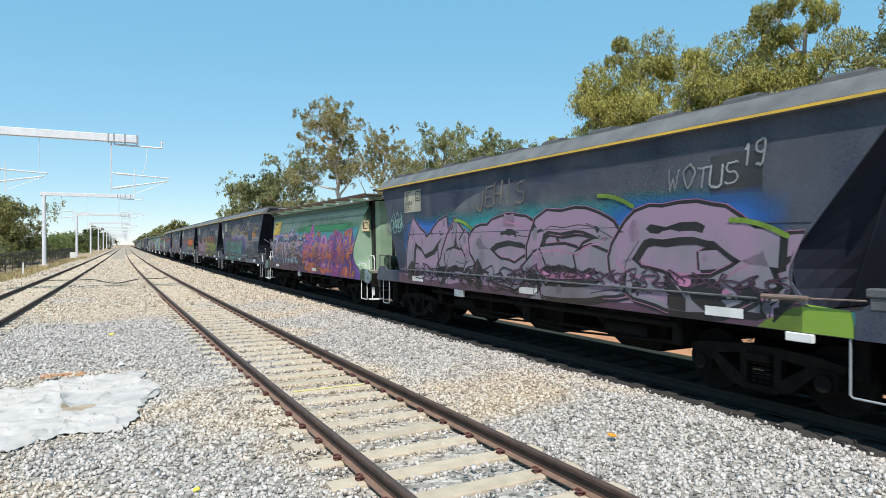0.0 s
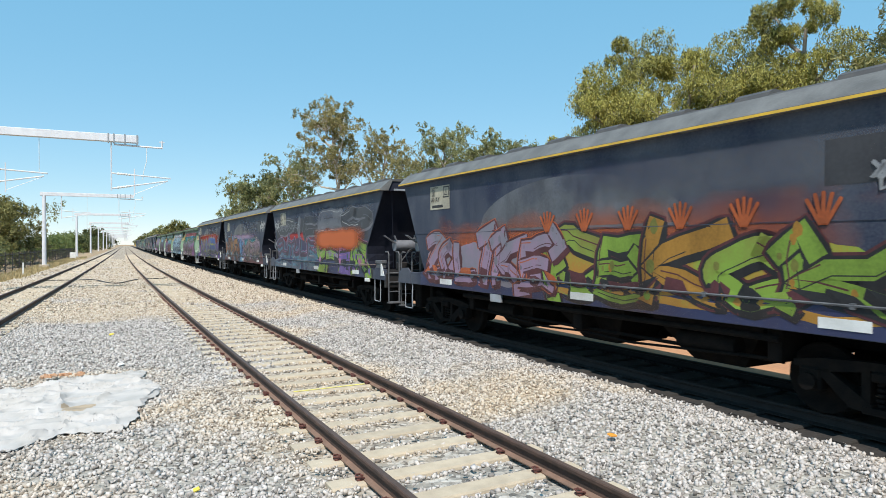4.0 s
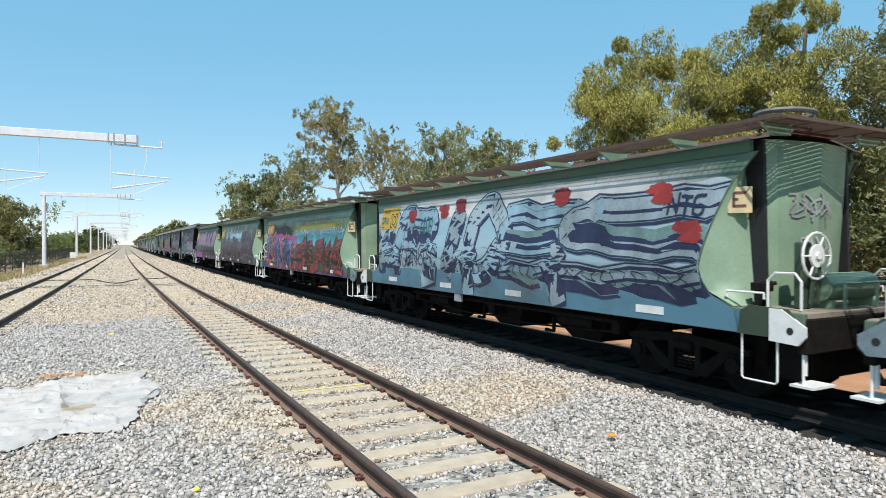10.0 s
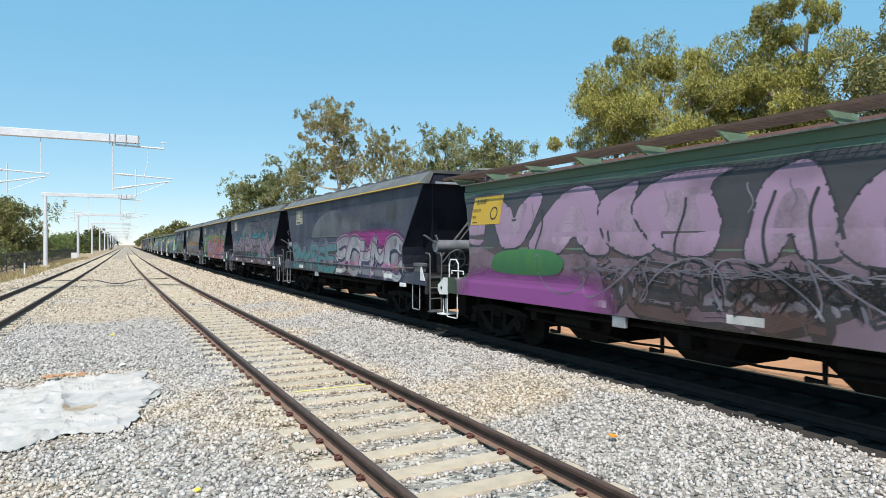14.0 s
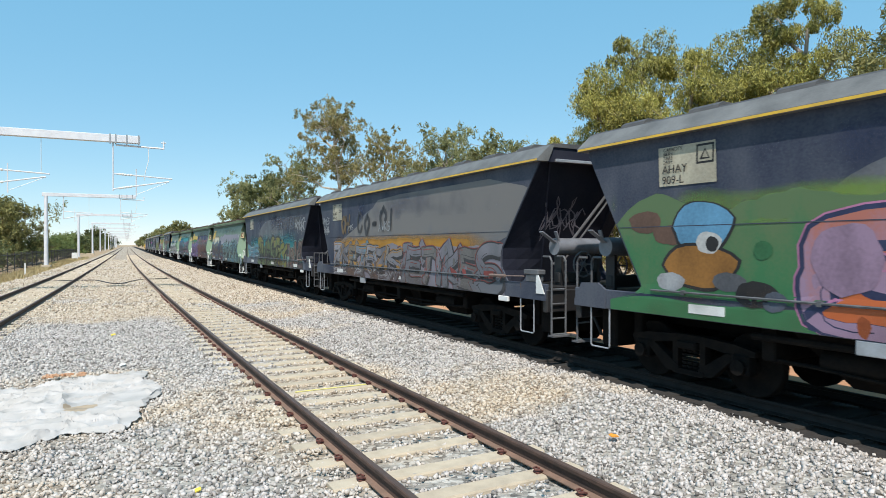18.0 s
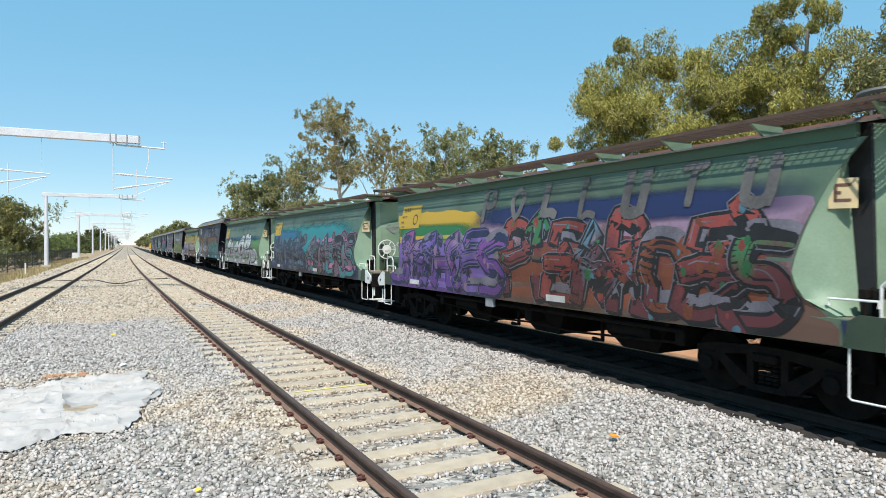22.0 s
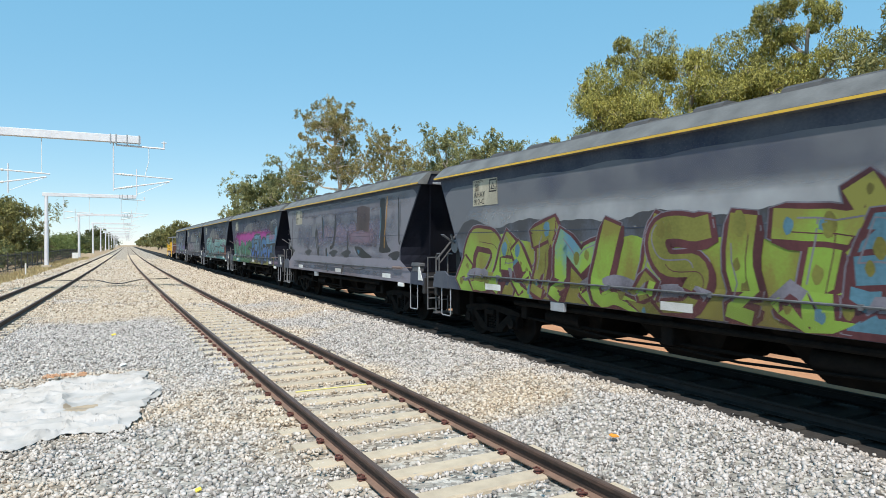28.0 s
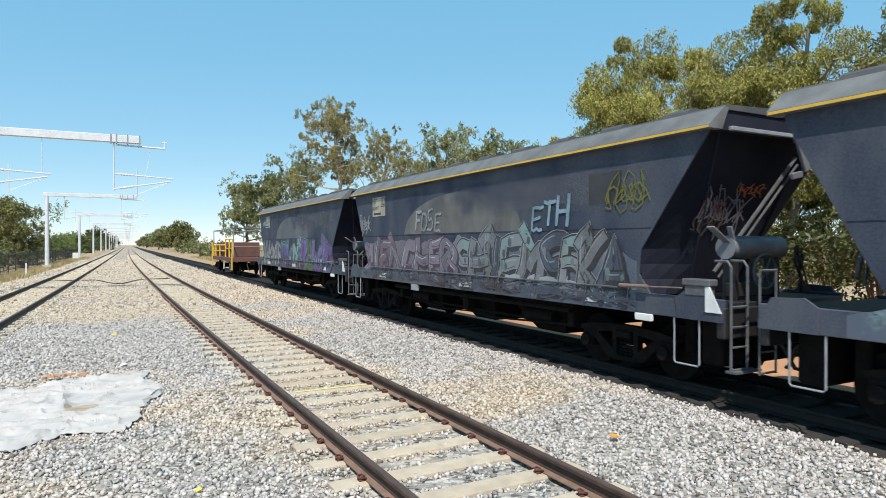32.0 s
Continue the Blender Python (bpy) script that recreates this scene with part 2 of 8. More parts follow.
def box(bm, x0, x1, y0, y1, z0, z1, bevel=0.0, m=None, idx=0):
    r = bmesh.ops.create_cube(bm, size=1.0)
    vs = r["verts"]
    for v in vs:
        v.co = Vector(((x0 + x1) / 2 + v.co.x * (x1 - x0), (y0 + y1) / 2 + v.co.y * (y1 - y0), (z0 + z1) / 2 + v.co.z * (z1 - z0)))
    if m is not None:
        bmesh.ops.transform(bm, matrix=m, verts=vs)
    fs = list({f for v in vs for f in v.link_faces})
    for f in fs:
        f.material_index = idx
    if bevel:
        bmesh.ops.bevel(bm, geom=list({e for v in vs for e in v.link_edges}), offset=bevel, segments=1, affect="EDGES")
    return bm


def tube(bm, pts, r, n=8, r2=None, idx=0):
    """A round bar along the points."""
    pts = [Vector(p) for p in pts]
    rings = []
    for i, p in enumerate(pts):
        d = (pts[min(i + 1, len(pts) - 1)] - pts[max(i - 1, 0)]).normalized()
        a = d.orthogonal().normalized() if i == 0 else (a - d * a.dot(d)).normalized()
        b = d.cross(a)
        rad = r if r2 is None else r + (r2 - r) * i / (len(pts) - 1)
        rings.append([bm.verts.new(p + (a * math.cos(k * math.tau / n) + b * math.sin(k * math.tau / n)) * rad) for k in range(n)])
    for q, w in zip(rings, rings[1:]):
        for k in range(n):
            bm.faces.new((q[k], q[(k + 1) % n], w[(k + 1) % n], w[k])).material_index = idx
    bm.faces.new(rings[0][::-1]).material_index = idx
    bm.faces.new(rings[-1]).material_index = idx
    return bm


def prism(bm, poly, axis, lo, hi, idx=0):
    """A closed outline in the plane across the axis ('x': y,z; 'y': x,z; 'z': x,y), drawn out from lo to hi."""
    def at(p, w):
        return {"x": (w, p[0], p[1]), "y": (p[0], w, p[1]), "z": (p[0], p[1], w)}[axis]
    a = [bm.verts.new(at(p, lo)) for p in poly]
    b = [bm.verts.new(at(p, hi)) for p in poly]
    n = len(poly)
    fs = [bm.faces.new(a[::-1]), bm.faces.new(b)] + [bm.faces.new((a[i], a[(i + 1) % n], b[(i + 1) % n], b[i])) for i in range(n)]
    for f in fs:
        f.material_index = idx
    bmesh.ops.recalc_face_normals(bm, faces=fs)
    return bm


def BM():
    return bmesh.new()


# ---------------------------------------------------------------- the plan: three tracks on one gentle curve
def bend(s, length=62.0):
    """1 at the camera, dying away along the line; runs straight on behind the camera."""
    return math.exp(-s / length) if s > 0 else 1 - s / length


def near_line(s):
    return 0.915 + 2.3 * bend(s)


def left_line(s):
    return -3.335 - 1.0 * bend(s, 60.0)


def train_line(s):
    return 6.66 + 2.3 * bend(s)


def heading(line, s):
    """Degrees about z by which the line turns away from +y."""
    return -math.degrees(math.atan((line(s + 0.5) - line(s - 0.5)) / 1.0))


def along(line, s, off=0.0, z=0.0):
    a = math.atan((line(s + 0.5) - line(s - 0.5)))
    return Vector((line(s) + off * math.cos(a), s - off * math.sin(a), z))


def stations(lo, hi):
    out, s = [], lo
    while s < hi:
        out.append(s)
        s += 2.0 if -20 < s < 100 else (8.0 if s < 300 else 40.0)
    return out + [hi]


# ---------------------------------------------------------------- ground
def ground_sheet():
    xs = [-2500, -900, -300, -120, -60, -30, -18, -12, -8, 0, 5, 9, 12, 15, 18, 24, 40, 80, 200, 600, 2500]
    ys = [-900, -500, -300, -150, -80, -40, -20, 0, 15, 30, 45, 60, 80, 110, 150, 220, 320, 500, 900, 1700, 3500]
    bm = BM()
    g = [[bm.verts.new((x, y, -0.24 + (0.05 * noise.noise((x * 0.2, y * 0.2, 0)) if abs(x) < 50 else 0))) for x in xs] for y in ys]
    for j in range(len(ys) - 1):
        for i in range(len(xs) - 1):
            f = bm.faces.new((g[j][i], g[j][i + 1], g[j + 1][i + 1], g[j + 1][i]))
            f.material_index = 1 if 5 < (xs[i] + xs[i + 1]) / 2 < 24 and ys[j] < 55 else 0
    ob = new("ground", finish(bm, "ground", [M_DIRT, M_REDDIRT]))
    return tagged(ob, "dry straw-coloured and reddish bare earth beside the railway", "ground", kind="structure")


def ballast_sheet():
    bm = BM()
    rows, cols = [], 56
    for s in [x * 0.5 for x in range(-10, 80)] + list(stations(40, 900))[1:]:
        lo, hi = left_line(s) - 2.9, train_line(s) + 2.6
        row = []
        for i in range(cols + 1):
            u = i / cols
            x = lo + (hi - lo) * u
            edge = min(x - lo, hi - x)
            z = -0.045 + 0.018 * noise.noise((x * 1.3, s * 1.3, 2)) + 0.03 * noise.noise((x * 0.35, s * 0.3, 5))
            mid = (near_line(s) + train_line(s)) / 2
            z += 0.10 * math.exp(-((x - mid - 0.5) / 0.8) ** 2)
            z -= max(0.0, 1.0 - edge / 1.0) * 0.26
            row.append(bm.verts.new((x, s, z)))
        rows.append(row)
    back = []
    for i in range(cols + 1):
        v = rows[0][i].co
        back.append(bm.verts.new((v.x + (i / cols) * 3.0, -300.0, v.z)))
    rows.insert(0, back)
    for a, b in zip(rows, rows[1:]):
        for i in range(cols):
            f = bm.faces.new((a[i], a[i + 1], b[i + 1], b[i]))
            # the strip along the train's track takes the near-black painted shade
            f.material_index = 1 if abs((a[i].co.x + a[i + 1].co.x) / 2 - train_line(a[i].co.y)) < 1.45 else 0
    ob = new("ballast_bed", finish(bm, "ballast_bed", [M_BALLAST, M_BEDGRIMESHADE], True))
    return tagged(ob, "crushed stone ballast bed under three tracks, tan and grey", "ballast", kind="structure")


def bed_height(x, s):
    mid = (near_line(s) + train_line(s)) / 2
    z = -0.045 + 0.018 * noise.noise((x * 1.3, s * 1.3, 2)) + 0.03 * noise.noise((x * 0.35, s * 0.3, 5))
    return z + 0.10 * math.exp(-((x - mid - 0.5) / 0.8) ** 2)


def ballast_stones():
    """Loose stones, thick near the camera's stretch of line and thinner further on."""
    rng = np.random.default_rng(7)
    zones = ((2.0, 12.0, -3.4, 7.9, 390, 0.042), (12.0, 26.0, -6.8, 8.1, 215, 0.047), (26.0, 52.0, -6.8, 8.0, 70, 0.07), (52.0, 110.0, -6.4, 7.6, 15, 0.11))
    cube = np.array([(x, y, z) for x in (-1, 1) for y in (-1, 1) for z in (-1, 1)], float)
    quad = np.array([(0, 1, 3, 2), (4, 6, 7, 5), (0, 4, 5, 1), (2, 3, 7, 6), (0, 2, 6, 4), (1, 5, 7, 3)])
    vs = []
    for s0, s1, x0, x1, dens, size in zones:
        n = int((s1 - s0) * (x1 - x0) * dens)
        s, x = rng.uniform(s0, s1, n), rng.uniform(x0, x1, n)
        seen = (0.894 * s + 0.449 * x > 5.4) & (0.894 * x - 0.449 * s > -0.74 * (0.894 * s + 0.449 * x))
        s, x = s[seen], x[seen]
        n = len(s)
        bd = np.where(s > 0, np.exp(-s / 62), 1)
        # pale stones stop short of the strip with the painted shade
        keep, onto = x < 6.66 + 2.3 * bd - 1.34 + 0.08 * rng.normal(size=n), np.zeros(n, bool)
        for c, half in ((0.915 + 2.3 * bd, 0.835), (-3.335 - np.exp(-s / 60), 0.835)):
            off = np.abs(x - c)
            keep &= np.abs(off - half) > 0.10
            phase = np.abs((s / 0.667) % 1 - 0.5)
            over = (off < 1.27) & (phase < 0.165)
            keep &= ~(over & (rng.uniform(size=n) > np.where(off > 0.95, 0.78, 0.09)))
            onto |= over
        s, x, onto = s[keep], x[keep], onto[keep]
        n = len(s)
        z = np.array([bed_height(a, b) for a, b in zip(x, s)])
        z = np.where(onto, np.maximum(z, -0.008), z)
        half = size * 0.5 * rng.uniform(0.55, 1.45, (n, 1)) * rng.uniform(0.6, 1.25, (n, 3)) * np.array([1.15, 1, 0.8])
        v = cube[None] * half[:, None, :] * rng.uniform(0.72, 1.0, (n, 8, 1)) * rng.uniform(0.88, 1.05, (n, 8, 3))
        v[:, 1::2, :2] *= rng.uniform(0.25, 0.9, (n, 1, 2))
        v[:, :, 0] += v[:, :, 2] * rng.uniform(-0.6, 0.6, (n, 1))
        q = rng.normal(size=(n, 4))
        q /= np.linalg.norm(q, axis=1, keepdims=True)
        w, a, b, c = q.T
        R = np.stack([np.stack([1 - 2 * (b * b + c * c), 2 * (a * b - c * w), 2 * (a * c + b * w)], 1),
                      np.stack([2 * (a * b + c * w), 1 - 2 * (a * a + c * c), 2 * (b * c - a * w)], 1),
                      np.stack([2 * (a * c - b * w), 2 * (b * c + a * w), 1 - 2 * (a * a + b * b)], 1)], 1)
        v = np.einsum("nij,nkj->nki", R, v)
        v += np.stack([x, s, z + size * rng.uniform(0.05, 0.42, n)], 1)[:, None, :]
        vs.append(v.reshape(-1, 3))
    co = np.concatenate(vs)
    n = len(co) // 8
    loops = (quad[None] + 8 * np.arange(n)[:, None, None]).reshape(-1)
    me = bpy.data.meshes.new("ballast_stones")
    me.vertices.add(len(co))
    me.vertices.foreach_set("co", co.ravel().astype(np.float32))
    me.loops.add(len(loops))
    me.loops.foreach_set("vertex_index", loops.astype(np.int32))
    me.polygons.add(n * 6)
    me.polygons.foreach_set("loop_start", np.arange(0, n * 24, 4, dtype=np.int32))
    me.update(calc_edges=True)
    me.validate()
    me.materials.append(M_STONE)
    return tagged(new("ballast_stones", me), "loose angular crushed stones, tan, grey and whitish", "ballast", kind="stuff")


RAIL_PROFILE = [(-0.070, 0.0), (-0.070, 0.012), (-0.016, 0.032), (-0.010, 0.06), (-0.010, 0.118), (-0.036, 0.130), (-0.036, 0.160), (-0.028, 0.170),
                (0.028, 0.170), (0.036, 0.160), (0.036, 0.130), (0.010, 0.118), (0.010, 0.06), (0.016, 0.032), (0.070, 0.012), (0.070, 0.0)]


def rail(line, off, lo, hi):
    bm = BM()
    rings = []
    for s in stations(lo, hi):
        rings.append([bm.verts.new(along(line, s, off + x, z)) for x, z in RAIL_PROFILE])
    n = len(RAIL_PROFILE)
    for a, b in zip(rings, rings[1:]):
        for i in range(n):
            f = bm.faces.new((a[i], a[(i + 1) % n], b[(i + 1) % n], b[i]))
            f.material_index = 1 if i == 7 else (2 if i in (0, 1, 13, 14) else 0)
    bmesh.ops.recalc_face_normals(bm, faces=bm.faces[:])
    return bm


def sleeper_mesh(length, top, bottom, tone):
    bm = BM()
    poly = [(-bottom / 2, -0.2), (bottom / 2, -0.2), (top / 2 + 0.012, -0.02), (top / 2, 0.0), (-top / 2, 0.0), (-top / 2 - 0.012, -0.02)]
    prism(bm, poly, "x", -length / 2, length / 2)
    return finish(bm, "sleeper", tone)


def clip_mesh():
    """A bent spring clip on its cast shoulder."""
    bm = BM()
    box(bm, -0.035, 0.045, -0.045, 0.045, 0.0, 0.022, 0.006)
    tube(bm, [(0.05, -0.05, 0.03), (0.0, -0.055, 0.05), (-0.045, -0.02, 0.045), (-0.03, 0.03, 0.055), (0.03, 0.055, 0.045), (0.06, 0.02, 0.035)], 0.012, 6)
    bmesh.ops.scale(bm, vec=(0.84, 0.84, 0.9), verts=bm.verts[:])
    return finish(bm, "clip", M_CLIP)


def track(name, line, gauge, lo, hi, near, label, clips, tone=None):
    """Rails, sleepers and clips; near: the stretch whose sleepers are pieces of their own."""
    t = thing(name, label, "railway track", kind="structure")
    for side in (-1, 1):
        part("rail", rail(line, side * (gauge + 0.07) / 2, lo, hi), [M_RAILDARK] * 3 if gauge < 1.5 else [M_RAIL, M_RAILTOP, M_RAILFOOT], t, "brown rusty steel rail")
    tone = tone or M_CONC
    me = sleeper_mesh(2.5, 0.21, 0.27, tone)
    cm = clip_mesh() if clips else None
    rest = BM()
    s = math.ceil(lo / 0.667) * 0.667
    k = 0
    while s < min(hi, 160):
        at = pose(*along(line, s, 0, 0), 0, 0, heading(line, s))
        if near[0] < s < near[1]:
            sl = part("sleeper", me, None, t, at=at)
            if clips and s < clips:
                for side in (-1, 1):
                    for out in (-1, 1):
                        x = side * (gauge + 0.07) / 2 + out * 0.105
                        part("clip", cm, None, sl, at=pose(x, 0, 0, 0, 0, 0 if out < 0 else 180))
        else:
            r = bmesh.ops.create_cube(rest, size=1.0, matrix=at @ Matrix.Translation((0, 0, -0.1)) @ Matrix.Diagonal((2.5, 0.21, 0.2, 1)))
        s += 0.667
        k += 1
    if rest.verts:
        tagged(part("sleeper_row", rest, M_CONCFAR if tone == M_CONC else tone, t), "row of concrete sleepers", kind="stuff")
    else:
        rest.free()
    return t


# ---------------------------------------------------------------- wagons
HALF = 7.25           # half the length of the roof
PITCH = 15.466


def dark_half(z):
    """Half width of the navy hopper at a height."""
    return 1.405 - 0.02 * max(0.0, (z - 2.45) / 1.35)


def dark_end(z, near=True):
    """Half length of the side sheet at a height: the ends slope in towards the bottom, the near one more than the far one."""
    if not near:
        return 7.08 - 0.56 * max(0.0, 3.72 - z)
    if z > 2.1:
        return 7.10 - 0.745 * (3.72 - z)
    return 5.893 - 0.05 * math.sin((2.1 - z) / 0.4 * math.pi / 2) if z > 1.7 else 5.843 + 0.8 * (1.7 - z)


def green_half(z):
    if z < 1.45:
        return 1.42
    u = (z - 1.45) / 2.0
    return 1.42 + 0.10 * math.sin(min(1.0, u * 2.2) * math.pi) * 0.5 - 0.40 * max(0.0, u - 0.25) ** 1.9


def green_end(z, near=True):
    """The rounded corner cut of the barrel side: deepest a little above the sill."""
    zs, ys = (1.32, 1.42, 1.6, 1.85, 2.4, 3.0, 3.42), (6.40, 6.06, 5.90, 5.84, 5.98, 6.25, 6.56)
    return float(np.interp(z, zs, ys))


def side_sheet(half, end, zs, side, cols=30, thick=0.03):
    """A pressed side sheet with thickness between its sloping ends."""
    bm = BM()
    for inset in (0.0, thick):
        g = [[bm.verts.new((side * (half(z) - inset), -end(z) + (end(z) + end(z, False)) * i / cols, z)) for i in range(cols + 1)] for z in zs]
        for a, b in zip(g, g[1:]):
            for i in range(cols):
                bm.faces.new((a[i], a[i + 1], b[i + 1], b[i]))
        if inset == 0.0:
            keep = g
    for a, b in ((keep, g),):
        n = len(zs)
        for j in range(n - 1):
            bm.faces.new((a[j][0], a[j + 1][0], b[j + 1][0], b[j][0]))
            bm.faces.new((a[j][cols], a[j + 1][cols], b[j + 1][cols], b[j][cols]))
        for i in range(cols):
            bm.faces.new((a[n - 1][i], a[n - 1][i + 1], b[n - 1][i + 1], b[n - 1][i]))
    bmesh.ops.recalc_face_normals(bm, faces=bm.faces[:])
    return bm


def wheelset_mesh():
    bm = BM()
    prof = [(0.0, 0.08), (0.10, 0.09), (0.12, 0.20), (0.10, 0.34), (0.075, 0.40), (0.075, 0.455), (0.19, 0.46), (0.21, 0.445), (0.21, 0.40), (0.17, 0.34), (0.16, 0.20), (0.19, 0.12), (0.28, 0.08), (0.36, 0.08), (0.36, 0.0)]
    n = 18
    for side in (-1, 1):
        rings = []
        for x, r in prof:
            rings.append([bm.verts.new((side * (0.61 + x), r * math.cos(k * math.tau / n), r * math.sin(k * math.tau / n))) for k in range(n)])
        for a, b in zip(rings, rings[1:]):
            for k in range(n):
                bm.faces.new((a[k], a[(k + 1) % n], b[(k + 1) % n], b[k]))
    tube(bm, [(-0.62, 0, 0), (0.62, 0, 0)], 0.08, 12)
    bmesh.ops.remove_doubles(bm, verts=bm.verts[:], dist=1e-5)
    bmesh.ops.recalc_face_normals(bm, faces=bm.faces[:])
    return finish(bm, "wheelset", M_GRIMESHADE, True)


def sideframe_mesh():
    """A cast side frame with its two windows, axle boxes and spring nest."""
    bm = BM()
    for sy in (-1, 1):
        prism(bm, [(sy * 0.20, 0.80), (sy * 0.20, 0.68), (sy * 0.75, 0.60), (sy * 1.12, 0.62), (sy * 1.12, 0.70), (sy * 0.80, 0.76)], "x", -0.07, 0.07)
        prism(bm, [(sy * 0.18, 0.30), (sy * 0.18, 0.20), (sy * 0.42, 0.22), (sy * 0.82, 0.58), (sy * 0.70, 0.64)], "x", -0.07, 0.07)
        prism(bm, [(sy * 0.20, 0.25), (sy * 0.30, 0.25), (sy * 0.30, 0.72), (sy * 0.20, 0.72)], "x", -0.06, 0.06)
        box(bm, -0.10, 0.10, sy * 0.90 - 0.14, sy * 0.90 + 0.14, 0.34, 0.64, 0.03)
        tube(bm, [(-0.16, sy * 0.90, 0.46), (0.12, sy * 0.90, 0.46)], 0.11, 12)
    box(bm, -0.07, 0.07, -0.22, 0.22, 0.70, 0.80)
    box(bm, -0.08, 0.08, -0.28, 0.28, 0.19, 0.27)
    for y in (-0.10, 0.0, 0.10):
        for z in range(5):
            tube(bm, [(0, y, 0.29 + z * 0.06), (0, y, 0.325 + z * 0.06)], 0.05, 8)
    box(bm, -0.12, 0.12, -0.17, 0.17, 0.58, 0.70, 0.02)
    return finish(bm, "side_frame", M_GRIMESHADE)


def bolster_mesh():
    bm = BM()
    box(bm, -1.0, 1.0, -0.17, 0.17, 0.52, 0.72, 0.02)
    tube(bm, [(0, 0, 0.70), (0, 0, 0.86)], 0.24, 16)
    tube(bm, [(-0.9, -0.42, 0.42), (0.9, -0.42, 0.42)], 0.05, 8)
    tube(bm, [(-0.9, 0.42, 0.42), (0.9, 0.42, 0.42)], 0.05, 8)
    return finish(bm, "bolster", M_GRIMESHADE)


SHARED = {}


def bogie(parent, y):
    if not SHARED:
        SHARED.update(wheel=wheelset_mesh(), frame=sideframe_mesh(), bolster=bolster_mesh())
    b = part("bogie", SHARED["bolster"], None, parent, "black grimy cast steel bogie", at=pose(0, y, 0))
    for sx in (-1, 1):
        part("side_frame", SHARED["frame"], None, b, at=pose(sx * 1.02, 0, 0))
    for sy in (-1, 1):
        w = part("wheelset", SHARED["wheel"], None, b, at=pose(0, sy * 0.90, 0.46))
    return b


def wheel_disc(bm, c, r, axis_y=True):
    """A spoked hand wheel."""
    cx, cy, cz = c
    ring = [(cx + r * math.cos(a * math.tau / 20), cy, cz + r * math.sin(a * math.tau / 20)) for a in range(21)]
    tube(bm, ring, 0.018, 6)
    for k in range(6):
        a = k * math.tau / 6
        tube(bm, [c, (cx + r * math.cos(a), cy, cz + r * math.sin(a))], 0.013, 5)
    tube(bm, [(cx, cy - 0.04, cz), (cx, cy + 0.06, cz)], 0.05, 8)


def stirrup(x, y0, y1, ztop, zlow, r=0.014):
    bm = BM()
    tube(bm, [(x, y0, ztop), (x, y0, zlow + 0.03), (x, y0 + 0.03 * (1 if y1 > y0 else -1), zlow), (x, y1 - 0.03 * (1 if y1 > y0 else -1), zlow), (x, y1, zlow + 0.03), (x, y1, ztop)], r, 6)
    return bm


def coupler(parent, sy, yend):
    bm = BM()
    box(bm, -0.09, 0.09, sy * yend - 0.05, sy * (yend + 0.32), 0.78, 0.98, 0.02) if sy > 0 else box(bm, -0.09, 0.09, sy * (yend + 0.32), sy * yend + 0.05, 0.78, 0.98, 0.02)
    box(bm, -0.17, 0.15, sy * (yend + 0.22) - 0.10, sy * (yend + 0.22) + 0.10, 0.74, 1.02, 0.03)
    part("coupler", bm, M_GRIMESHADE, parent)
    bm = BM()
    tube(bm, [(-0.35, sy * yend, 0.85), (-0.35, sy * (yend + 0.16), 0.70), (-0.30, sy * (yend + 0.30), 0.42), (-0.22, sy * (yend + 0.38), 0.40)], 0.03, 7)
    part("brake_hose", bm, M_BLACK, parent)


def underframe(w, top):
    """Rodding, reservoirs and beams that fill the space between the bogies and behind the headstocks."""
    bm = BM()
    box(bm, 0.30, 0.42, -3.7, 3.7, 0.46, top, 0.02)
    part("discharge_rack", bm, M_GRIMESHADE, w)
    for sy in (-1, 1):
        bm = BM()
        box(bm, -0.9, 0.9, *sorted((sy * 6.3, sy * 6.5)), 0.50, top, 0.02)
        part("draft_beam", bm, M_GRIMESHADE, w)
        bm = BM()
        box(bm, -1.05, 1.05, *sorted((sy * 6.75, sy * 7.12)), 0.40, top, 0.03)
        part("draft_gear", bm, M_GRIMESHADE, w)
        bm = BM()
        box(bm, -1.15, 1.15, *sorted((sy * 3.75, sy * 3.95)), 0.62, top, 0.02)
        part("cross_bearer", bm, M_GRIMESHADE, w)
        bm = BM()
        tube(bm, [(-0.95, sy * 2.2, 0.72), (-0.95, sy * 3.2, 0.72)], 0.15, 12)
        part("reservoir", bm, M_GRIMESHADE, w, "black air reservoir", True)
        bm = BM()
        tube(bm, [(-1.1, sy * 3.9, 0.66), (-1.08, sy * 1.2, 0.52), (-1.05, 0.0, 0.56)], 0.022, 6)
        part("brake_rod", bm, M_GRIMESHADE, w)
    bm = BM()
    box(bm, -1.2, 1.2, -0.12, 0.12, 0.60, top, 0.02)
    part("cross_bearer", bm, M_GRIMESHADE, w)


def dark_back(z):
    """Distance of the end sheet from the middle of the wagon at a height."""
    return 7.06 - 0.40 * (3.9 - z)


def dark_rib(z):
    """Half width of the end sheet at a height."""
    return 1.05 - 0.20 * (3.9 - z)


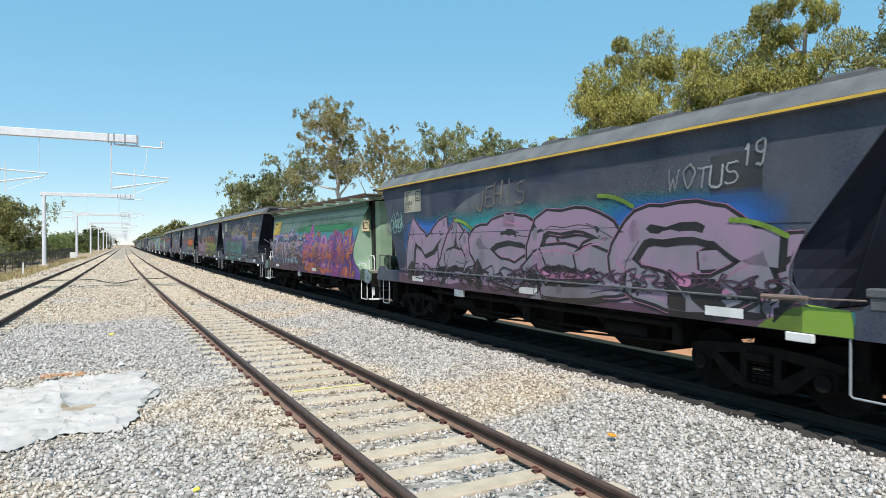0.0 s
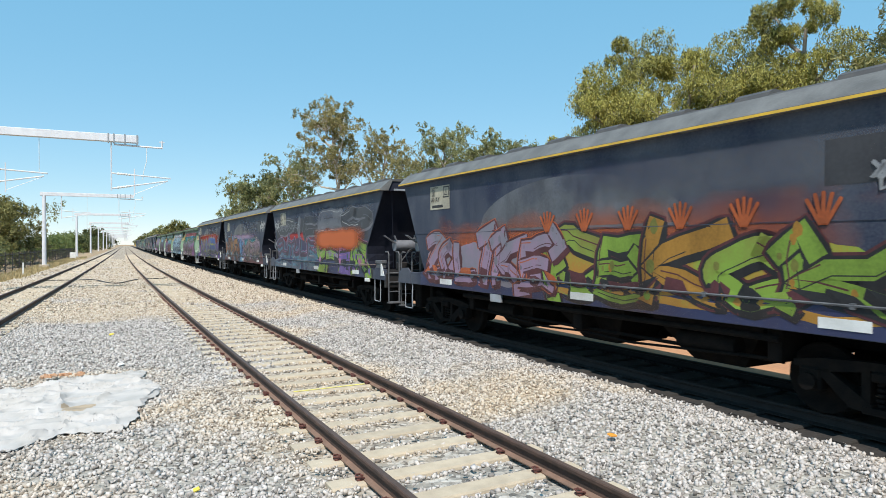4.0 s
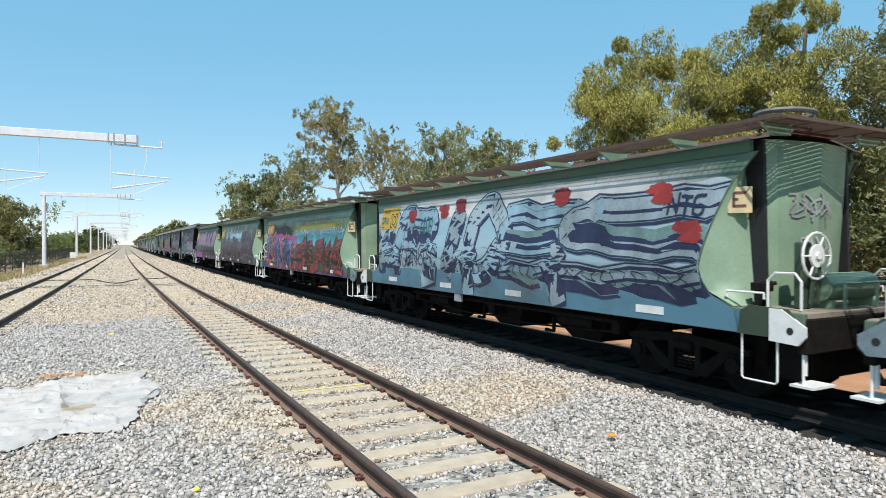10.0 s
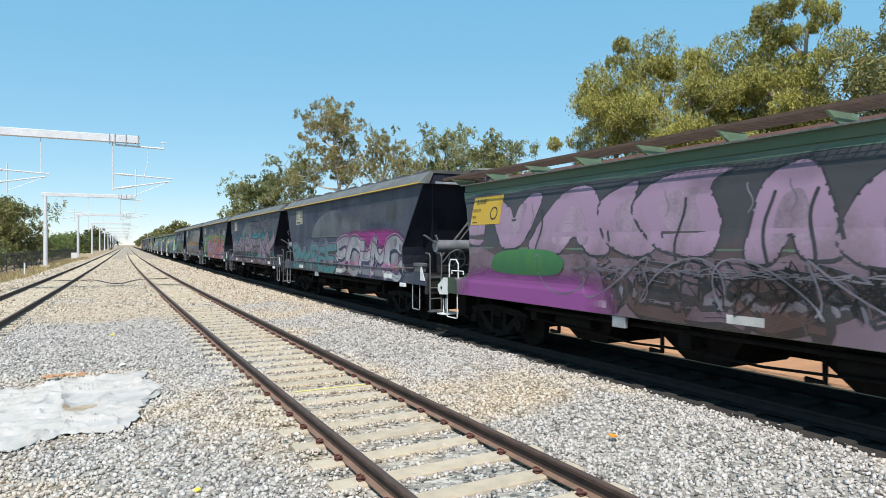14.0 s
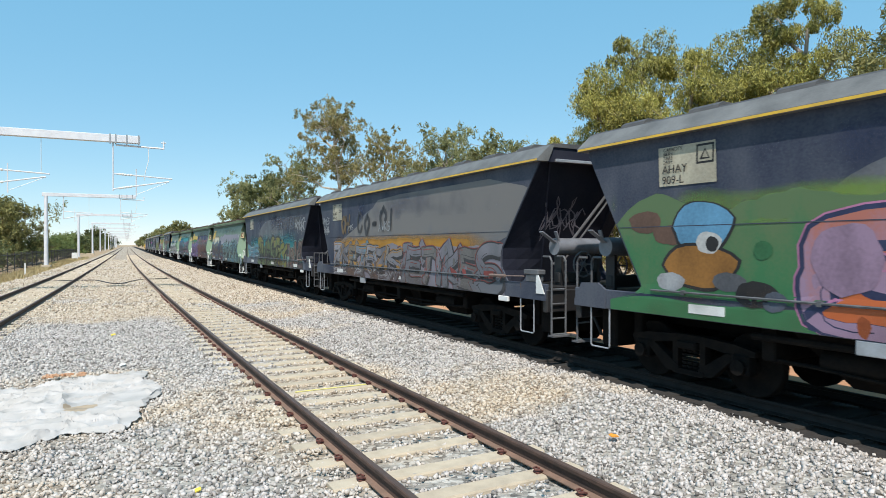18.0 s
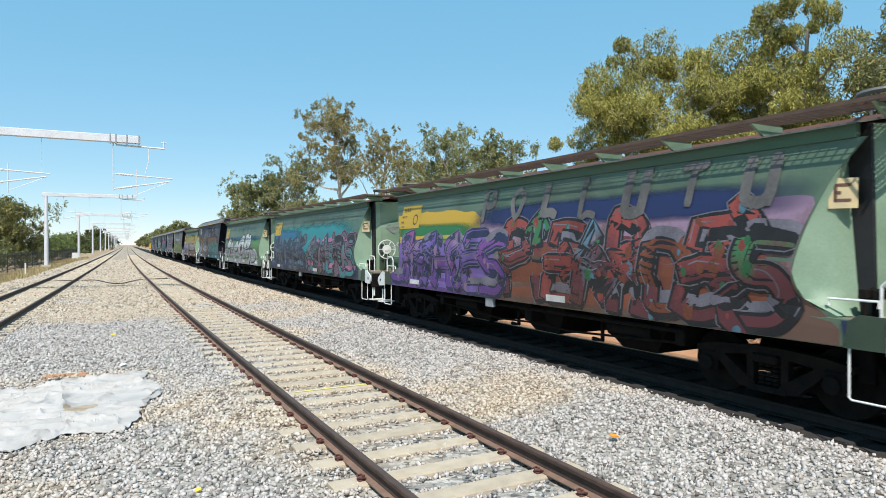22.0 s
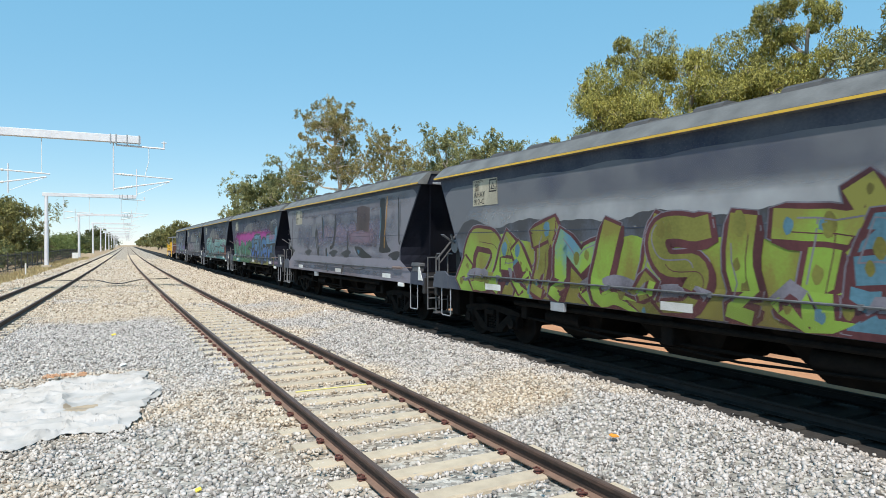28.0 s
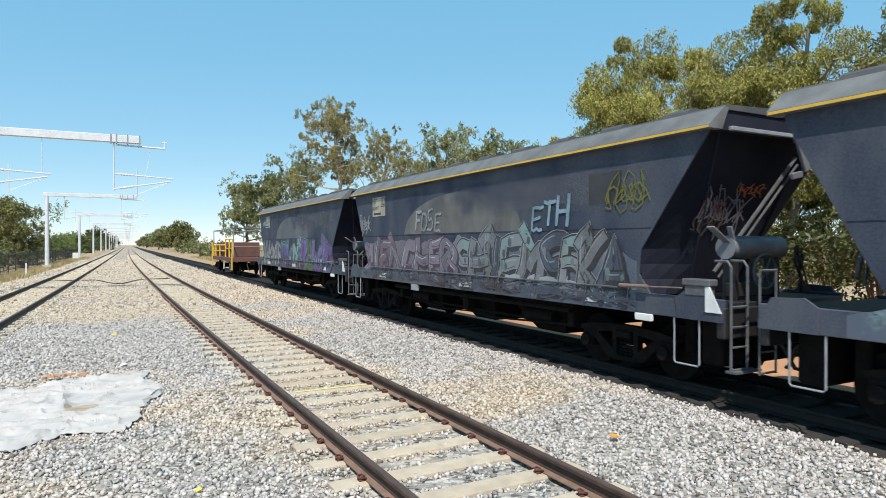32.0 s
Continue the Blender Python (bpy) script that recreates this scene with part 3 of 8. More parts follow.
def build_dark(turned):
    """turned: the end with the tank and the hand brake points ahead, not back."""
    q = 1 if turned else -1
    w = thing("navy_grain_hopper_wagon", "navy hopper wagon with grey roof, yellow line and sprayed sides", "railway wagon", "wagons of the train")
    zs = [1.40 + (3.80 - 1.40) * i / 24 for i in range(25)]
    for side in (-1, 1):
        part("side_sheet", side_sheet(dark_half, dark_end, zs, side), M_NAVY, w, "navy painted steel side sheet", True)
        bm = BM()
        box(bm, *sorted((side * 1.34, side * 1.425)), -7.40, 7.40, 1.09, 1.41, 0.01)
        part("side_sill", bm, M_NAVY, w)
        bm = BM()
        tube(bm, [(side * 1.445, -5.4, 1.47), (side * 1.445, 5.6, 1.47)], 0.018, 6)
        for y in range(-5, 6, 2):
            box(bm, *sorted((side * 1.40, side * 1.46)), y - 0.03, y + 0.03, 1.43, 1.50)
        part("brake_pipe", bm, M_GREYSTEEL, w)
        bm = BM()
        box(bm, *sorted((side * 1.40, side * 1.414)), -dark_end(2.45) + 0.05, dark_end(2.45, False) - 0.05, 2.44, 2.452)
        part("seam", bm, M_NAVY, w)
        bm = BM()
        prism(bm, [(side * 1.24, 3.80), (side * 1.505, 3.80), (side * 1.505, 3.85), (side * 1.20, 4.12), (side * 1.10, 4.12)], "y", -HALF, HALF)
        part("roof_edge", bm, M_GREYROOF, w, "weathered grey roof edge")
        bm = BM()
        prism(bm, [(side * 1.505, 3.806), (side * 1.510, 3.806), (side * 1.510, 3.842), (side * 1.505, 3.842)], "y", -HALF + 0.02, HALF - 0.02)
        part("yellow_line", bm, M_LINE, w, "yellow painted line")
        for sy in (-1, 1):
            bm = BM()
            prism(bm, [(sy * 7.40, 1.09), (sy * 7.40, 1.20), (sy * 7.22, 1.50), (sy * 6.80, 1.52), (sy * 6.62, 1.41), (sy * 6.62, 1.09)], "x", *sorted((side * 1.40, side * 1.44)))
            part("sill_end_plate", bm, M_NAVY, w)
            part("step_stirrup", stirrup(side * 1.40, sy * 6.55, sy * 7.0, 1.10, 0.42), M_SILVER, w, "grey bent-bar step")
            # the folded corner between the side sheet and the narrowing end sheet
            bm = BM()
            rows = []
            for i in range(11):
                z = 1.38 + 2.42 * i / 10
                a, b = Vector((side * (dark_half(z) - 0.012), sy * (dark_end(z, sy < 0) - 0.004), z)), Vector((side * dark_rib(z), sy * dark_back(z), z))
                rows.append([bm.verts.new(a.lerp(b, j / 3)) for j in range(4)])
            for a, b in zip(rows, rows[1:]):
                for j in range(3):
                    bm.faces.new((a[j], a[j + 1], b[j + 1], b[j]))
            bmesh.ops.solidify(bm, geom=bm.faces[:], thickness=0.012)
            part("corner_fold", bm, M_NAVYSHADE, w)
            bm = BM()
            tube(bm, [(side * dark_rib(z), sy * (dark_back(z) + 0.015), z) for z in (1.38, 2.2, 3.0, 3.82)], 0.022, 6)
            part("end_rib", bm, M_NAVYSHADE, w)
    # roof with its hatch covers
    bm = BM()
    prism(bm, [(-1.22, 4.09), (-1.12, 4.16), (0, 4.20), (1.12, 4.16), (1.22, 4.09)], "y", -HALF + 0.02, HALF - 0.02)
    part("roof", bm, M_ROOFTOP, w, "dark sheet roof")
    hm = None
    for i in range(10):
        if hm is None:
            bm = BM()
            prism(bm, [(-0.24, 0.0), (-0.20, 0.07), (-0.12, 0.115), (0.12, 0.115), (0.3, 0.07), (0.32, 0.0)], "y", -0.26, 0.26)
            hm = finish(bm, "hatch_cover", M_ROOFTOP)
        part("hatch_cover", hm, None, w, at=pose(-0.92, -6.3 + i * 1.4, 4.125))
    # ends: sloping end sheet, deck, brake gear
    for sy in (-1, 1):
        bm = BM()
        rows = [[bm.verts.new((x * dark_rib(z), sy * dark_back(z), z)) for x in (-1, -0.35, 0.35, 1)] for z in (1.38, 2.0, 2.6, 3.2, 3.83)]
        for a, b in zip(rows, rows[1:]):
            for j in range(3):
                bm.faces.new((a[j], a[j + 1], b[j + 1], b[j]))
        bmesh.ops.solidify(bm, geom=bm.faces[:], thickness=0.014)
        part("end_sheet", bm, M_NAVYSHADE, w)
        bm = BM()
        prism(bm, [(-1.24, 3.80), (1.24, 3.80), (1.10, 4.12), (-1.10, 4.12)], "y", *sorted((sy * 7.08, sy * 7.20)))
        part("roof_end", bm, M_NAVYSHADE, w)
        bm = BM()
        box(bm, -1.36, 1.36, *sorted((sy * 5.6, sy * 7.40)), 1.28, 1.36, 0.01)
        part("end_deck", bm, M_BLACK, w)
        bm = BM()
        box(bm, -1.40, 1.40, *sorted((sy * 7.28, sy * 7.42)), 0.86, 1.30, 0.02)
        part("headstock", bm, M_BLACK, w)
        bm = BM()
        box(bm, -1.05, 0.35, *sorted((sy * 7.20, sy * 7.26)), 3.80, 3.86, 0.008)
        part("end_rail", bm, M_SILVER, w, "pale grey end handrail")
        bm = BM()
        box(bm, -0.07, 0.07, -0.03, 0.03, -0.52, 0.08, 0.012, pose(0.42, sy * 7.30, 3.78, 0, -24, 0))
        box(bm, -0.20, 0.04, -0.03, 0.03, -0.60, -0.50, 0.012, pose(0.34, sy * 7.30, 3.78, 0, -12, 0))
        box(bm, -0.06, 0.06, -0.05, 0.05, -0.08, 0.06, 0.012, pose(0.44, sy * 7.28, 3.80))
        part("end_lever", bm, M_PALESTEEL, w, "pale grey folded lever bracket")
        bm = BM()
        tube(bm, [(0.78, sy * 7.02, 3.55), (-0.62, sy * 6.62, 1.75)], 0.03, 6)
        tube(bm, [(0.86, sy * 7.00, 3.45), (-0.50, sy * 6.60, 1.66)], 0.02, 6)
        part("end_brace", bm, M_GREYSTEEL, w, "grey diagonal end brace")
        coupler(w, sy, 7.42)
        bogie(w, sy * 5.20)
    bm = BM()
    tube(bm, [(-0.98, q * 7.10, 2.13), (0.22, q * 7.10, 2.13)], 0.17, 16)
    part("air_tank", bm, M_PALESTEEL, w, "pale grey cylindrical air tank", True)
    bm = BM()
    for x in (-0.85, 0.08):
        box(bm, x - 0.03, x + 0.03, *sorted((q * 7.2, q * 6.98)), 1.36, 1.98)
    box(bm, -0.9, 0.2, *sorted((q * 7.16, q * 7.02)), 1.40, 1.62, 0.02)
    part("tank_stand", bm, M_BLACK, w)
    bm = BM()
    box(bm, -0.012, 0.012, -0.06, 0.06, -0.24, 0.24, 0.004, pose(-1.12, q * 7.12, 2.30, 0, -58, 0))
    box(bm, -0.015, 0.015, -0.04, 0.04, -0.12, 0.12, 0.004, pose(-0.98, q * 7.2, 2.32, 0, -22, 0))
    part("tank_bracket", bm, M_PALESTEEL, w, "pale grey folding plate beside the tank")
    bm = BM()
    wheel_disc(bm, (-0.45, q * 7.36, 1.78), 0.25)
    part("hand_wheel", bm, M_GREYSTEEL, w, "grey spoked hand brake wheel")
    bm = BM()
    for i in range(7):
        a = i * 0.9
        tube(bm, [(0.34, q * 7.3, 2.12), (0.34 + 0.12 * math.cos(a), q * 7.36, 2.0 + 0.16 * math.sin(a)), (0.40 + 0.05 * i, q * 7.3, 1.45)], 0.016, 5)
    part("air_hoses", bm, M_BLACK, w, "bundle of black air hoses")
    bm = BM()
    for x in (-1.32, -0.98):
        tube(bm, [(x, q * 7.46, 0.42), (x, q * 7.46, 1.86), (x, q * 7.40, 1.94), (x, q * 7.2, 1.94)], 0.02, 6)
    for z in (0.44, 0.75, 1.03, 1.31):
        tube(bm, [(-1.32, q * 7.46, z), (-0.98, q * 7.46, z)], 0.017, 6)
    box(bm, -1.36, -0.80, *sorted((q * 7.40, q * 7.56)), 0.40, 0.43)
    part("end_ladder", bm, M_GREYSTEEL, w, "dull grey end ladder")
    bm = BM()
    for x in (-1.32, -0.98):
        tube(bm, [(x, -q * 7.46, 0.45), (x, -q * 7.46, 1.85)], 0.017, 6)
    for z in (0.47, 0.75, 1.03, 1.31, 1.83):
        tube(bm, [(-1.32, -q * 7.46, z), (-0.98, -q * 7.46, z)], 0.017, 6)
    part("end_ladder", bm, M_GREYSTEEL, w)
    bm = BM()
    box(bm, -1.47, -1.28, -7.22, -6.74, 1.58, 1.68, 0.015)
    box(bm, -1.45, -1.30, -7.18, -6.78, 1.44, 1.58, 0.01)
    part("release_box", bm, M_GREYSTEEL, w, "grey brake release box")
    bm = BM()
    prism(bm, [(-7.41, 1.22), (-7.20, 1.60), (-7.14, 1.60), (-7.14, 1.22)], "x", -1.455, -1.442)
    part("corner_mark", bm, M_WHITE, w, "white painted corner plate")
    bm = BM()
    tube(bm, [(-1.48, -6.1, 1.52), (-1.48, -5.5, 1.51)], 0.032, 8)
    tube(bm, [(-1.47, -6.75, 1.54), (-1.47, -6.1, 1.52)], 0.012, 6)
    part("release_cylinder", bm, mat("dusty_pink_brown", (0.26, 0.18, 0.15), (0.14, 0.10, 0.085), 5), w)
    # white transom plates, bottom chutes and rodding
    for y in (4.6, -0.4, -4.9):
        bm = BM()
        box(bm, -1.437, -1.426, y - 0.30, y + 0.30, 1.18, 1.31)
        part("marker_plate", bm, M_WHITE, w, "white reflective plate")
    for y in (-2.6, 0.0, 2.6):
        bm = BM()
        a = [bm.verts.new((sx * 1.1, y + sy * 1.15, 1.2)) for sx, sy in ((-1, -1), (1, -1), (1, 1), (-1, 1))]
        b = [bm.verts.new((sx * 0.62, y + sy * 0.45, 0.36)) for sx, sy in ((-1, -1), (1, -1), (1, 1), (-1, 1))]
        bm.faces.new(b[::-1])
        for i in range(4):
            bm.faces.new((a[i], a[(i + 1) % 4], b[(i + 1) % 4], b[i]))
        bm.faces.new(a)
        part("hopper_chute", bm, M_GRIMESHADE, w, "black discharge chute")
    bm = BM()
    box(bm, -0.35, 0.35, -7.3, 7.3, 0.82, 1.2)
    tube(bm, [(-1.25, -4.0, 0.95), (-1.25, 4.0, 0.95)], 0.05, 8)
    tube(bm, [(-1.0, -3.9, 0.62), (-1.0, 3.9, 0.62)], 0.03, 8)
    part("centre_sill", bm, M_GRIMESHADE, w)
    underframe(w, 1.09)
    bm = BM()
    box(bm, -1.43, -1.36, 2.2, 2.6, 0.92, 1.09, 0.01)
    part("equipment_box", bm, M_SILVER, w)
    bm = BM()
    box(bm, -1.46, -1.40, -6.15, -5.8, 0.98, 1.09, 0.01)
    part("data_plate", bm, M_WHITE, w)
    return w


def build_green(turned):
    """turned: the end with the hand brake points ahead, not back."""
    q = 1 if turned else -1
    w = thing("green_grain_hopper_wagon", "green barrel-sided hopper wagon with walkway roof, covered in graffiti", "railway wagon", "wagons of the train")
    zs = [1.32 + (3.42 - 1.32) * i / 16 for i in range(17)]
    for side in (-1, 1):
        part("side_sheet", side_sheet(green_half, green_end, zs, side), M_GREEN, w, "curved green painted side sheet", True)
        bm = BM()
        box(bm, *sorted((side * 1.35, side * 1.43)), -7.35, 7.35, 0.99, 1.32, 0.01)
        part("side_sill", bm, M_GREEN, w)
        h = green_half(3.42)
        bm = BM()
        prism(bm, [(side * (h - 0.05), 3.40), (side * (h + 0.03), 3.42), (side * (h + 0.03), 3.58), (side * (h - 0.05), 3.58)], "y", -6.46, 6.46)
        part("top_rail", bm, M_TOPBAND, w, "weathered grey-green top rail")
        bm = BM()
        prism(bm, [(side * (h + 0.11), 3.565), (side * (h + 0.11), 3.59), (side * 0.45, 3.75), (side * 0.45, 3.72)], "y", -6.5, 6.5)
        part("roof_slope", bm, M_GREYROOF, w)
        # open walkway: bearer bars and slats leave a striped shadow
        bm = BM()
        for i in range(15):
            x = side * (0.86 + 0.045 * i)
            box(bm, x - 0.004, x + 0.004, -7.08, 7.08, 3.776, 3.786)
        for i in range(118):
            y = -7.02 + i * 0.12
            box(bm, *sorted((side * 0.84, side * 1.49)), y - 0.006, y + 0.006, 3.770, 3.79)
        part("walkway", bm, M_MESHBROWN, w, "rusty brown open-mesh roof walkway")
        bm = BM()
        prism(bm, [(side * 1.49, 3.755), (side * 1.505, 3.755), (side * 1.505, 3.805), (side * 1.49, 3.805)], "y", -7.08, 7.08)
        part("walkway_edge", bm, M_MESHBROWN, w)
        bk = BM()
        prism(bk, [(side * 0.80, 3.62), (side * 1.17, 3.60), (side * 1.44, 3.757), (side * 0.80, 3.757)], "y", -0.02, 0.02)
        bme = finish(bk, "bracket", M_GREENPALE)
        for i in range(10):
            part("bracket", bme, None, w, at=pose(0, -6.75 + i * 1.5, 0))
        for sy in (-1, 1):
            bm = BM()
            prism(bm, [(sy * 7.35, 0.99), (sy * 7.38, 1.08), (sy * 7.16, 1.36), (sy * 6.62, 1.38), (sy * 6.5, 1.30), (sy * 6.45, 0.99)], "x", *sorted((side * 1.425, side * 1.455)))
            part("sill_end_plate", bm, M_GREENDARK, w)
            part("step_stirrup", stirrup(side * 1.42, sy * 6.5, sy * 7.0, 1.0, 0.40), M_WHITE, w, "white bent-bar step")
            bm = BM()
            prism(bm, [(sy * 6.40, 1.33), (sy * 6.56, 1.33), (sy * 6.50, 3.60), (sy * 6.20, 3.60)], "x", *sorted((side * 0.94, side * 1.0)))
            part("corner_post", bm, M_BLACK, w)
            bm = BM()
            prism(bm, [(sy * 7.395, 1.04), (sy * 7.395, 1.16), (sy * 7.08, 1.36), (sy * 6.92, 1.36), (sy * 6.92, 0.95), (sy * 7.30, 0.93)], "x", *sorted((side * 1.44, side * 1.475)))
            tip = part("sill_tip", bm, M_WHITE if not turned else M_PALEBLUE, w, "pale painted sill end casting")
            bm = BM()
            tube(bm, [(side * 1.476, sy * 7.2, 1.10), (side * 1.480, sy * 7.2, 1.10)], 0.045, 12)
            part("hole", bm, M_BLACK, tip)
            bm = BM()
            tube(bm, [(side * 1.3, sy * 7.28, 0.55), (side * 1.3, sy * 7.28, 1.0)], 0.03, 6)
            box(bm, *sorted((side * 1.0, side * 1.45)), *sorted((sy * 7.18, sy * 7.48)), 0.42, 0.45)
            tube(bm, [(side * 1.36, sy * 7.3, 0.98), (side * 1.36, sy * 7.3, 0.44)], 0.016, 6)
            part("corner_step", bm, M_WHITE, w, "white folding corner step")
            bm = BM()
            tube(bm, [(side * 1.25, sy * 7.2, 1.34), (side * 1.25, sy * 7.2, 1.70), (side * 1.25, sy * 7.12, 1.80), (side * 1.25, sy * 6.85, 1.80), (side * 1.25, sy * 6.75, 1.70), (side * 1.25, sy * 6.75, 1.34)], 0.018, 6)
            part("grab_rail", bm, M_WHITE, w, "white looped grab rail")
            bm = BM()
            tube(bm, [(side * 1.40, sy * 6.25, 1.46), (side * 1.40, sy * 6.25, 1.54), (side * 1.40, sy * 6.8, 1.54), (side * 1.40, sy * 6.8, 1.46)], 0.016, 6)
            part("grab_rail", bm, M_WHITE, w)
    bm = BM()
    prism(bm, [(-0.5, 3.70), (-0.45, 3.79), (0.45, 3.79), (0.5, 3.70)], "y", -6.6, 6.6)
    part("hatch_trough", bm, M_RUSTBROWN, w, "rusty roof hatch trough")
    for sy in (-1, 1):
        bm = BM()
        for i in range(15):
            y = sy * (6.62 + 0.0345 * i)
            box(bm, -1.38, 1.38, y - 0.0098, y + 0.0098, 3.76, 3.772)
        for x in (-1.37, -0.75, 0.0, 0.75, 1.37):
            box(bm, x - 0.012, x + 0.012, *sorted((sy * 6.5, sy * 7.12)), 3.748, 3.76)
        box(bm, -1.44, 1.44, *sorted((sy * 7.115, sy * 7.135)), 3.74, 3.785)
        part("end_walkway", bm, M_MESHBROWN, w)
        bm = BM()
        ring = [(-0.55 + 0.44 * math.cos(a * math.tau / 20), sy * 6.52 + 0.34 * math.sin(a * math.tau / 20), 3.97) for a in range(21)]
        tube(bm, ring, 0.036, 6)
        for a in range(0, 20, 4):
            tube(bm, [ring[a], (ring[a][0], ring[a][1], 3.78)], 0.015, 5)
        part("hatch_ring", bm, M_GREYROOF, w, "round hatch ring")
        # end sheet folded about a middle ridge, narrowing towards the deck
        bm = BM()
        rows = []
        for z, xs, ys in ((3.60, (-0.97, -0.82, 0.0, 0.82, 0.97), (6.48, 6.58, 6.70, 6.58, 6.48)),
                          (2.75, (-0.97, -0.80, -0.02, 0.74, 0.97), (6.49, 6.58, 6.69, 6.56, 6.46)),
                          (1.33, (-0.97, -0.74, -0.06, 0.40, 0.97), (6.54, 6.57, 6.62, 6.50, 6.36))):
            rows.append([bm.verts.new((x, sy * y, z)) for x, y in zip(xs, ys)])
        for a, b in zip(rows, rows[1:]):
            for i in range(4):
                bm.faces.new((a[i], a[i + 1], b[i + 1], b[i]))
        bmesh.ops.recalc_face_normals(bm, faces=bm.faces[:])
        bmesh.ops.solidify(bm, geom=bm.faces[:], thickness=0.02)
        part("end_sheet", bm, M_GREENPALE, w, "pale green folded end sheet")
        for side in (-1, 1):
            # the rounded corner from the side sheet to the black post
            bm = BM()
            rows = []
            for i in range(13):
                z = 1.33 + 2.09 * i / 12
                a, b = Vector((side * (green_half(z) - 0.012), sy * (green_end(z) - 0.01), z)), Vector((side * 0.99, sy * (6.38 - 0.18 * i / 12), z))
                c = Vector((side * (green_half(z) * 0.45 + 0.99 * 0.55 + 0.05), sy * (0.45 * green_end(z) + 0.55 * (6.38 - 0.18 * i / 12) + 0.04), z))
                rows.append([bm.verts.new(v) for v in (a, a.lerp(c, 0.5) + Vector((side * 0.012, 0, 0)), c, c.lerp(b, 0.5) + Vector((side * 0.012, 0, 0)), b)])
            for a, b in zip(rows, rows[1:]):
                for j in range(4):
                    bm.faces.new((a[j], a[j + 1], b[j + 1], b[j]))
            bmesh.ops.recalc_face_normals(bm, faces=bm.faces[:])
            bmesh.ops.solidify(bm, geom=bm.faces[:], thickness=0.012)
            part("corner_panel", bm, M_GREENPALE, w, "", True)
        bm = BM()
        box(bm, -1.36, 1.36, *sorted((sy * 6.0, sy * 7.36)), 1.24, 1.33, 0.01)
        part("end_deck", bm, M_DECK, w)
        bm = BM()
        box(bm, -1.40, 1.40, *sorted((sy * 7.24, sy * 7.38)), 0.82, 1.26, 0.02)
        part("headstock", bm, M_GRIMESHADE, w)
        coupler(w, sy, 7.38)
        bogie(w, sy * 5.25)
    bm = BM()
    tube(bm, [(-0.62, q * 7.02, 1.60), (0.52, q * 7.02, 1.60)], 0.19, 16)
    part("air_tank", bm, M_GREENPALE, w, "pale green cylindrical air tank", True)
    bm = BM()
    for x in (-0.5, 0.4):
        box(bm, x - 0.04, x + 0.04, *sorted((q * 7.17, q * 6.87)), 1.33, 1.44)
    tube(bm, [(-0.45, q * 7.28, 1.66), (1.1, q * 7.28, 1.66)], 0.02, 6)
    for x in (-0.45, 0.3, 1.1):
        tube(bm, [(x, q * 7.28, 1.33), (x, q * 7.28, 1.66)], 0.025, 6)
    part("tank_stand", bm, M_GREENPALE, w)
    bm = BM()
    wheel_disc(bm, (-0.80, q * 7.12, 2.02), 0.30)
    tube(bm, [(-0.80, q * 7.14, 2.02), (-0.80, q * 7.11, 2.02)], 0.15, 16)
    part("hand_wheel", bm, M_WHITE, w, "white hand brake wheel")
    bm = BM()
    box(bm, -0.98, -0.76, *sorted((q * 7.04, q * 6.92)), 1.33, 2.2, 0.02)
    tube(bm, [(-0.85, q * 7.12, 1.98), (-0.87, q * 7.08, 1.4)], 0.025, 6)
    tube(bm, [(-0.73, q * 7.12, 1.98), (-0.71, q * 7.08, 1.4)], 0.025, 6)
    part("brake_stand", bm, M_GREENDARK, w)
    bm = BM()
    for x, y in ((-1.2, 6.55), (-1.1, 6.6), (-1.18, 6.7)):
        tube(bm, [(x, q * y, 1.33), (x, q * y, 1.62), (x + 0.1, q * (y + 0.05), 1.66)], 0.03, 6)
        box(bm, x - 0.06, x + 0.06, q * y - 0.05, q * y + 0.05, 1.55, 1.66, 0.01)
    part("valve_gear", bm, M_GRIMESHADE, w)
    if turned:
        bm = BM()
        tube(bm, [(-0.78, -7.02, 1.62), (0.30, -7.02, 1.62)], 0.18, 16)
        part("air_tank", bm, M_GREENDARK, w, "dark green cylindrical air tank", True)
        bm = BM()
        for x in (-0.36, 0.62):
            box(bm, x - 0.04, x + 0.04, -6.72, -6.64, 1.33, 3.74, 0.01)
        part("end_stanchion", bm, M_BLACK, w, "black end stanchions")
    for y in (4.9, 1.7, -1.2, -4.9):
        bm = BM()
        box(bm, -1.443, -1.431, y - 0.28, y + 0.28, 1.10, 1.22)
        part("marker_plate", bm, M_WHITE, w, "white reflective plate")
    for y in (-2.6, 0.0, 2.6):
        bm = BM()
        a = [bm.verts.new((sx * 1.1, y + sy * 1.15, 1.2)) for sx, sy in ((-1, -1), (1, -1), (1, 1), (-1, 1))]
        b = [bm.verts.new((sx * 0.70, y + sy * 0.40, 0.34)) for sx, sy in ((-1, -1), (1, -1), (1, 1), (-1, 1))]
        bm.faces.new(b[::-1])
        for i in range(4):
            bm.faces.new((a[i], a[(i + 1) % 4], b[(i + 1) % 4], b[i]))
        bm.faces.new(a)
        part("hopper_chute", bm, M_GRIMESHADE, w, "black discharge chute")
        bm = BM()
        tube(bm, [(-1.0, y + 0.6, 0.75), (-1.0, y + 0.6, 0.45), (-1.0, y + 0.85, 0.45)], 0.04, 6)
        part("door_lever", bm, M_GRIMESHADE, w)
    bm = BM()
    box(bm, -0.35, 0.35, -7.2, 7.2, 0.78, 1.2)
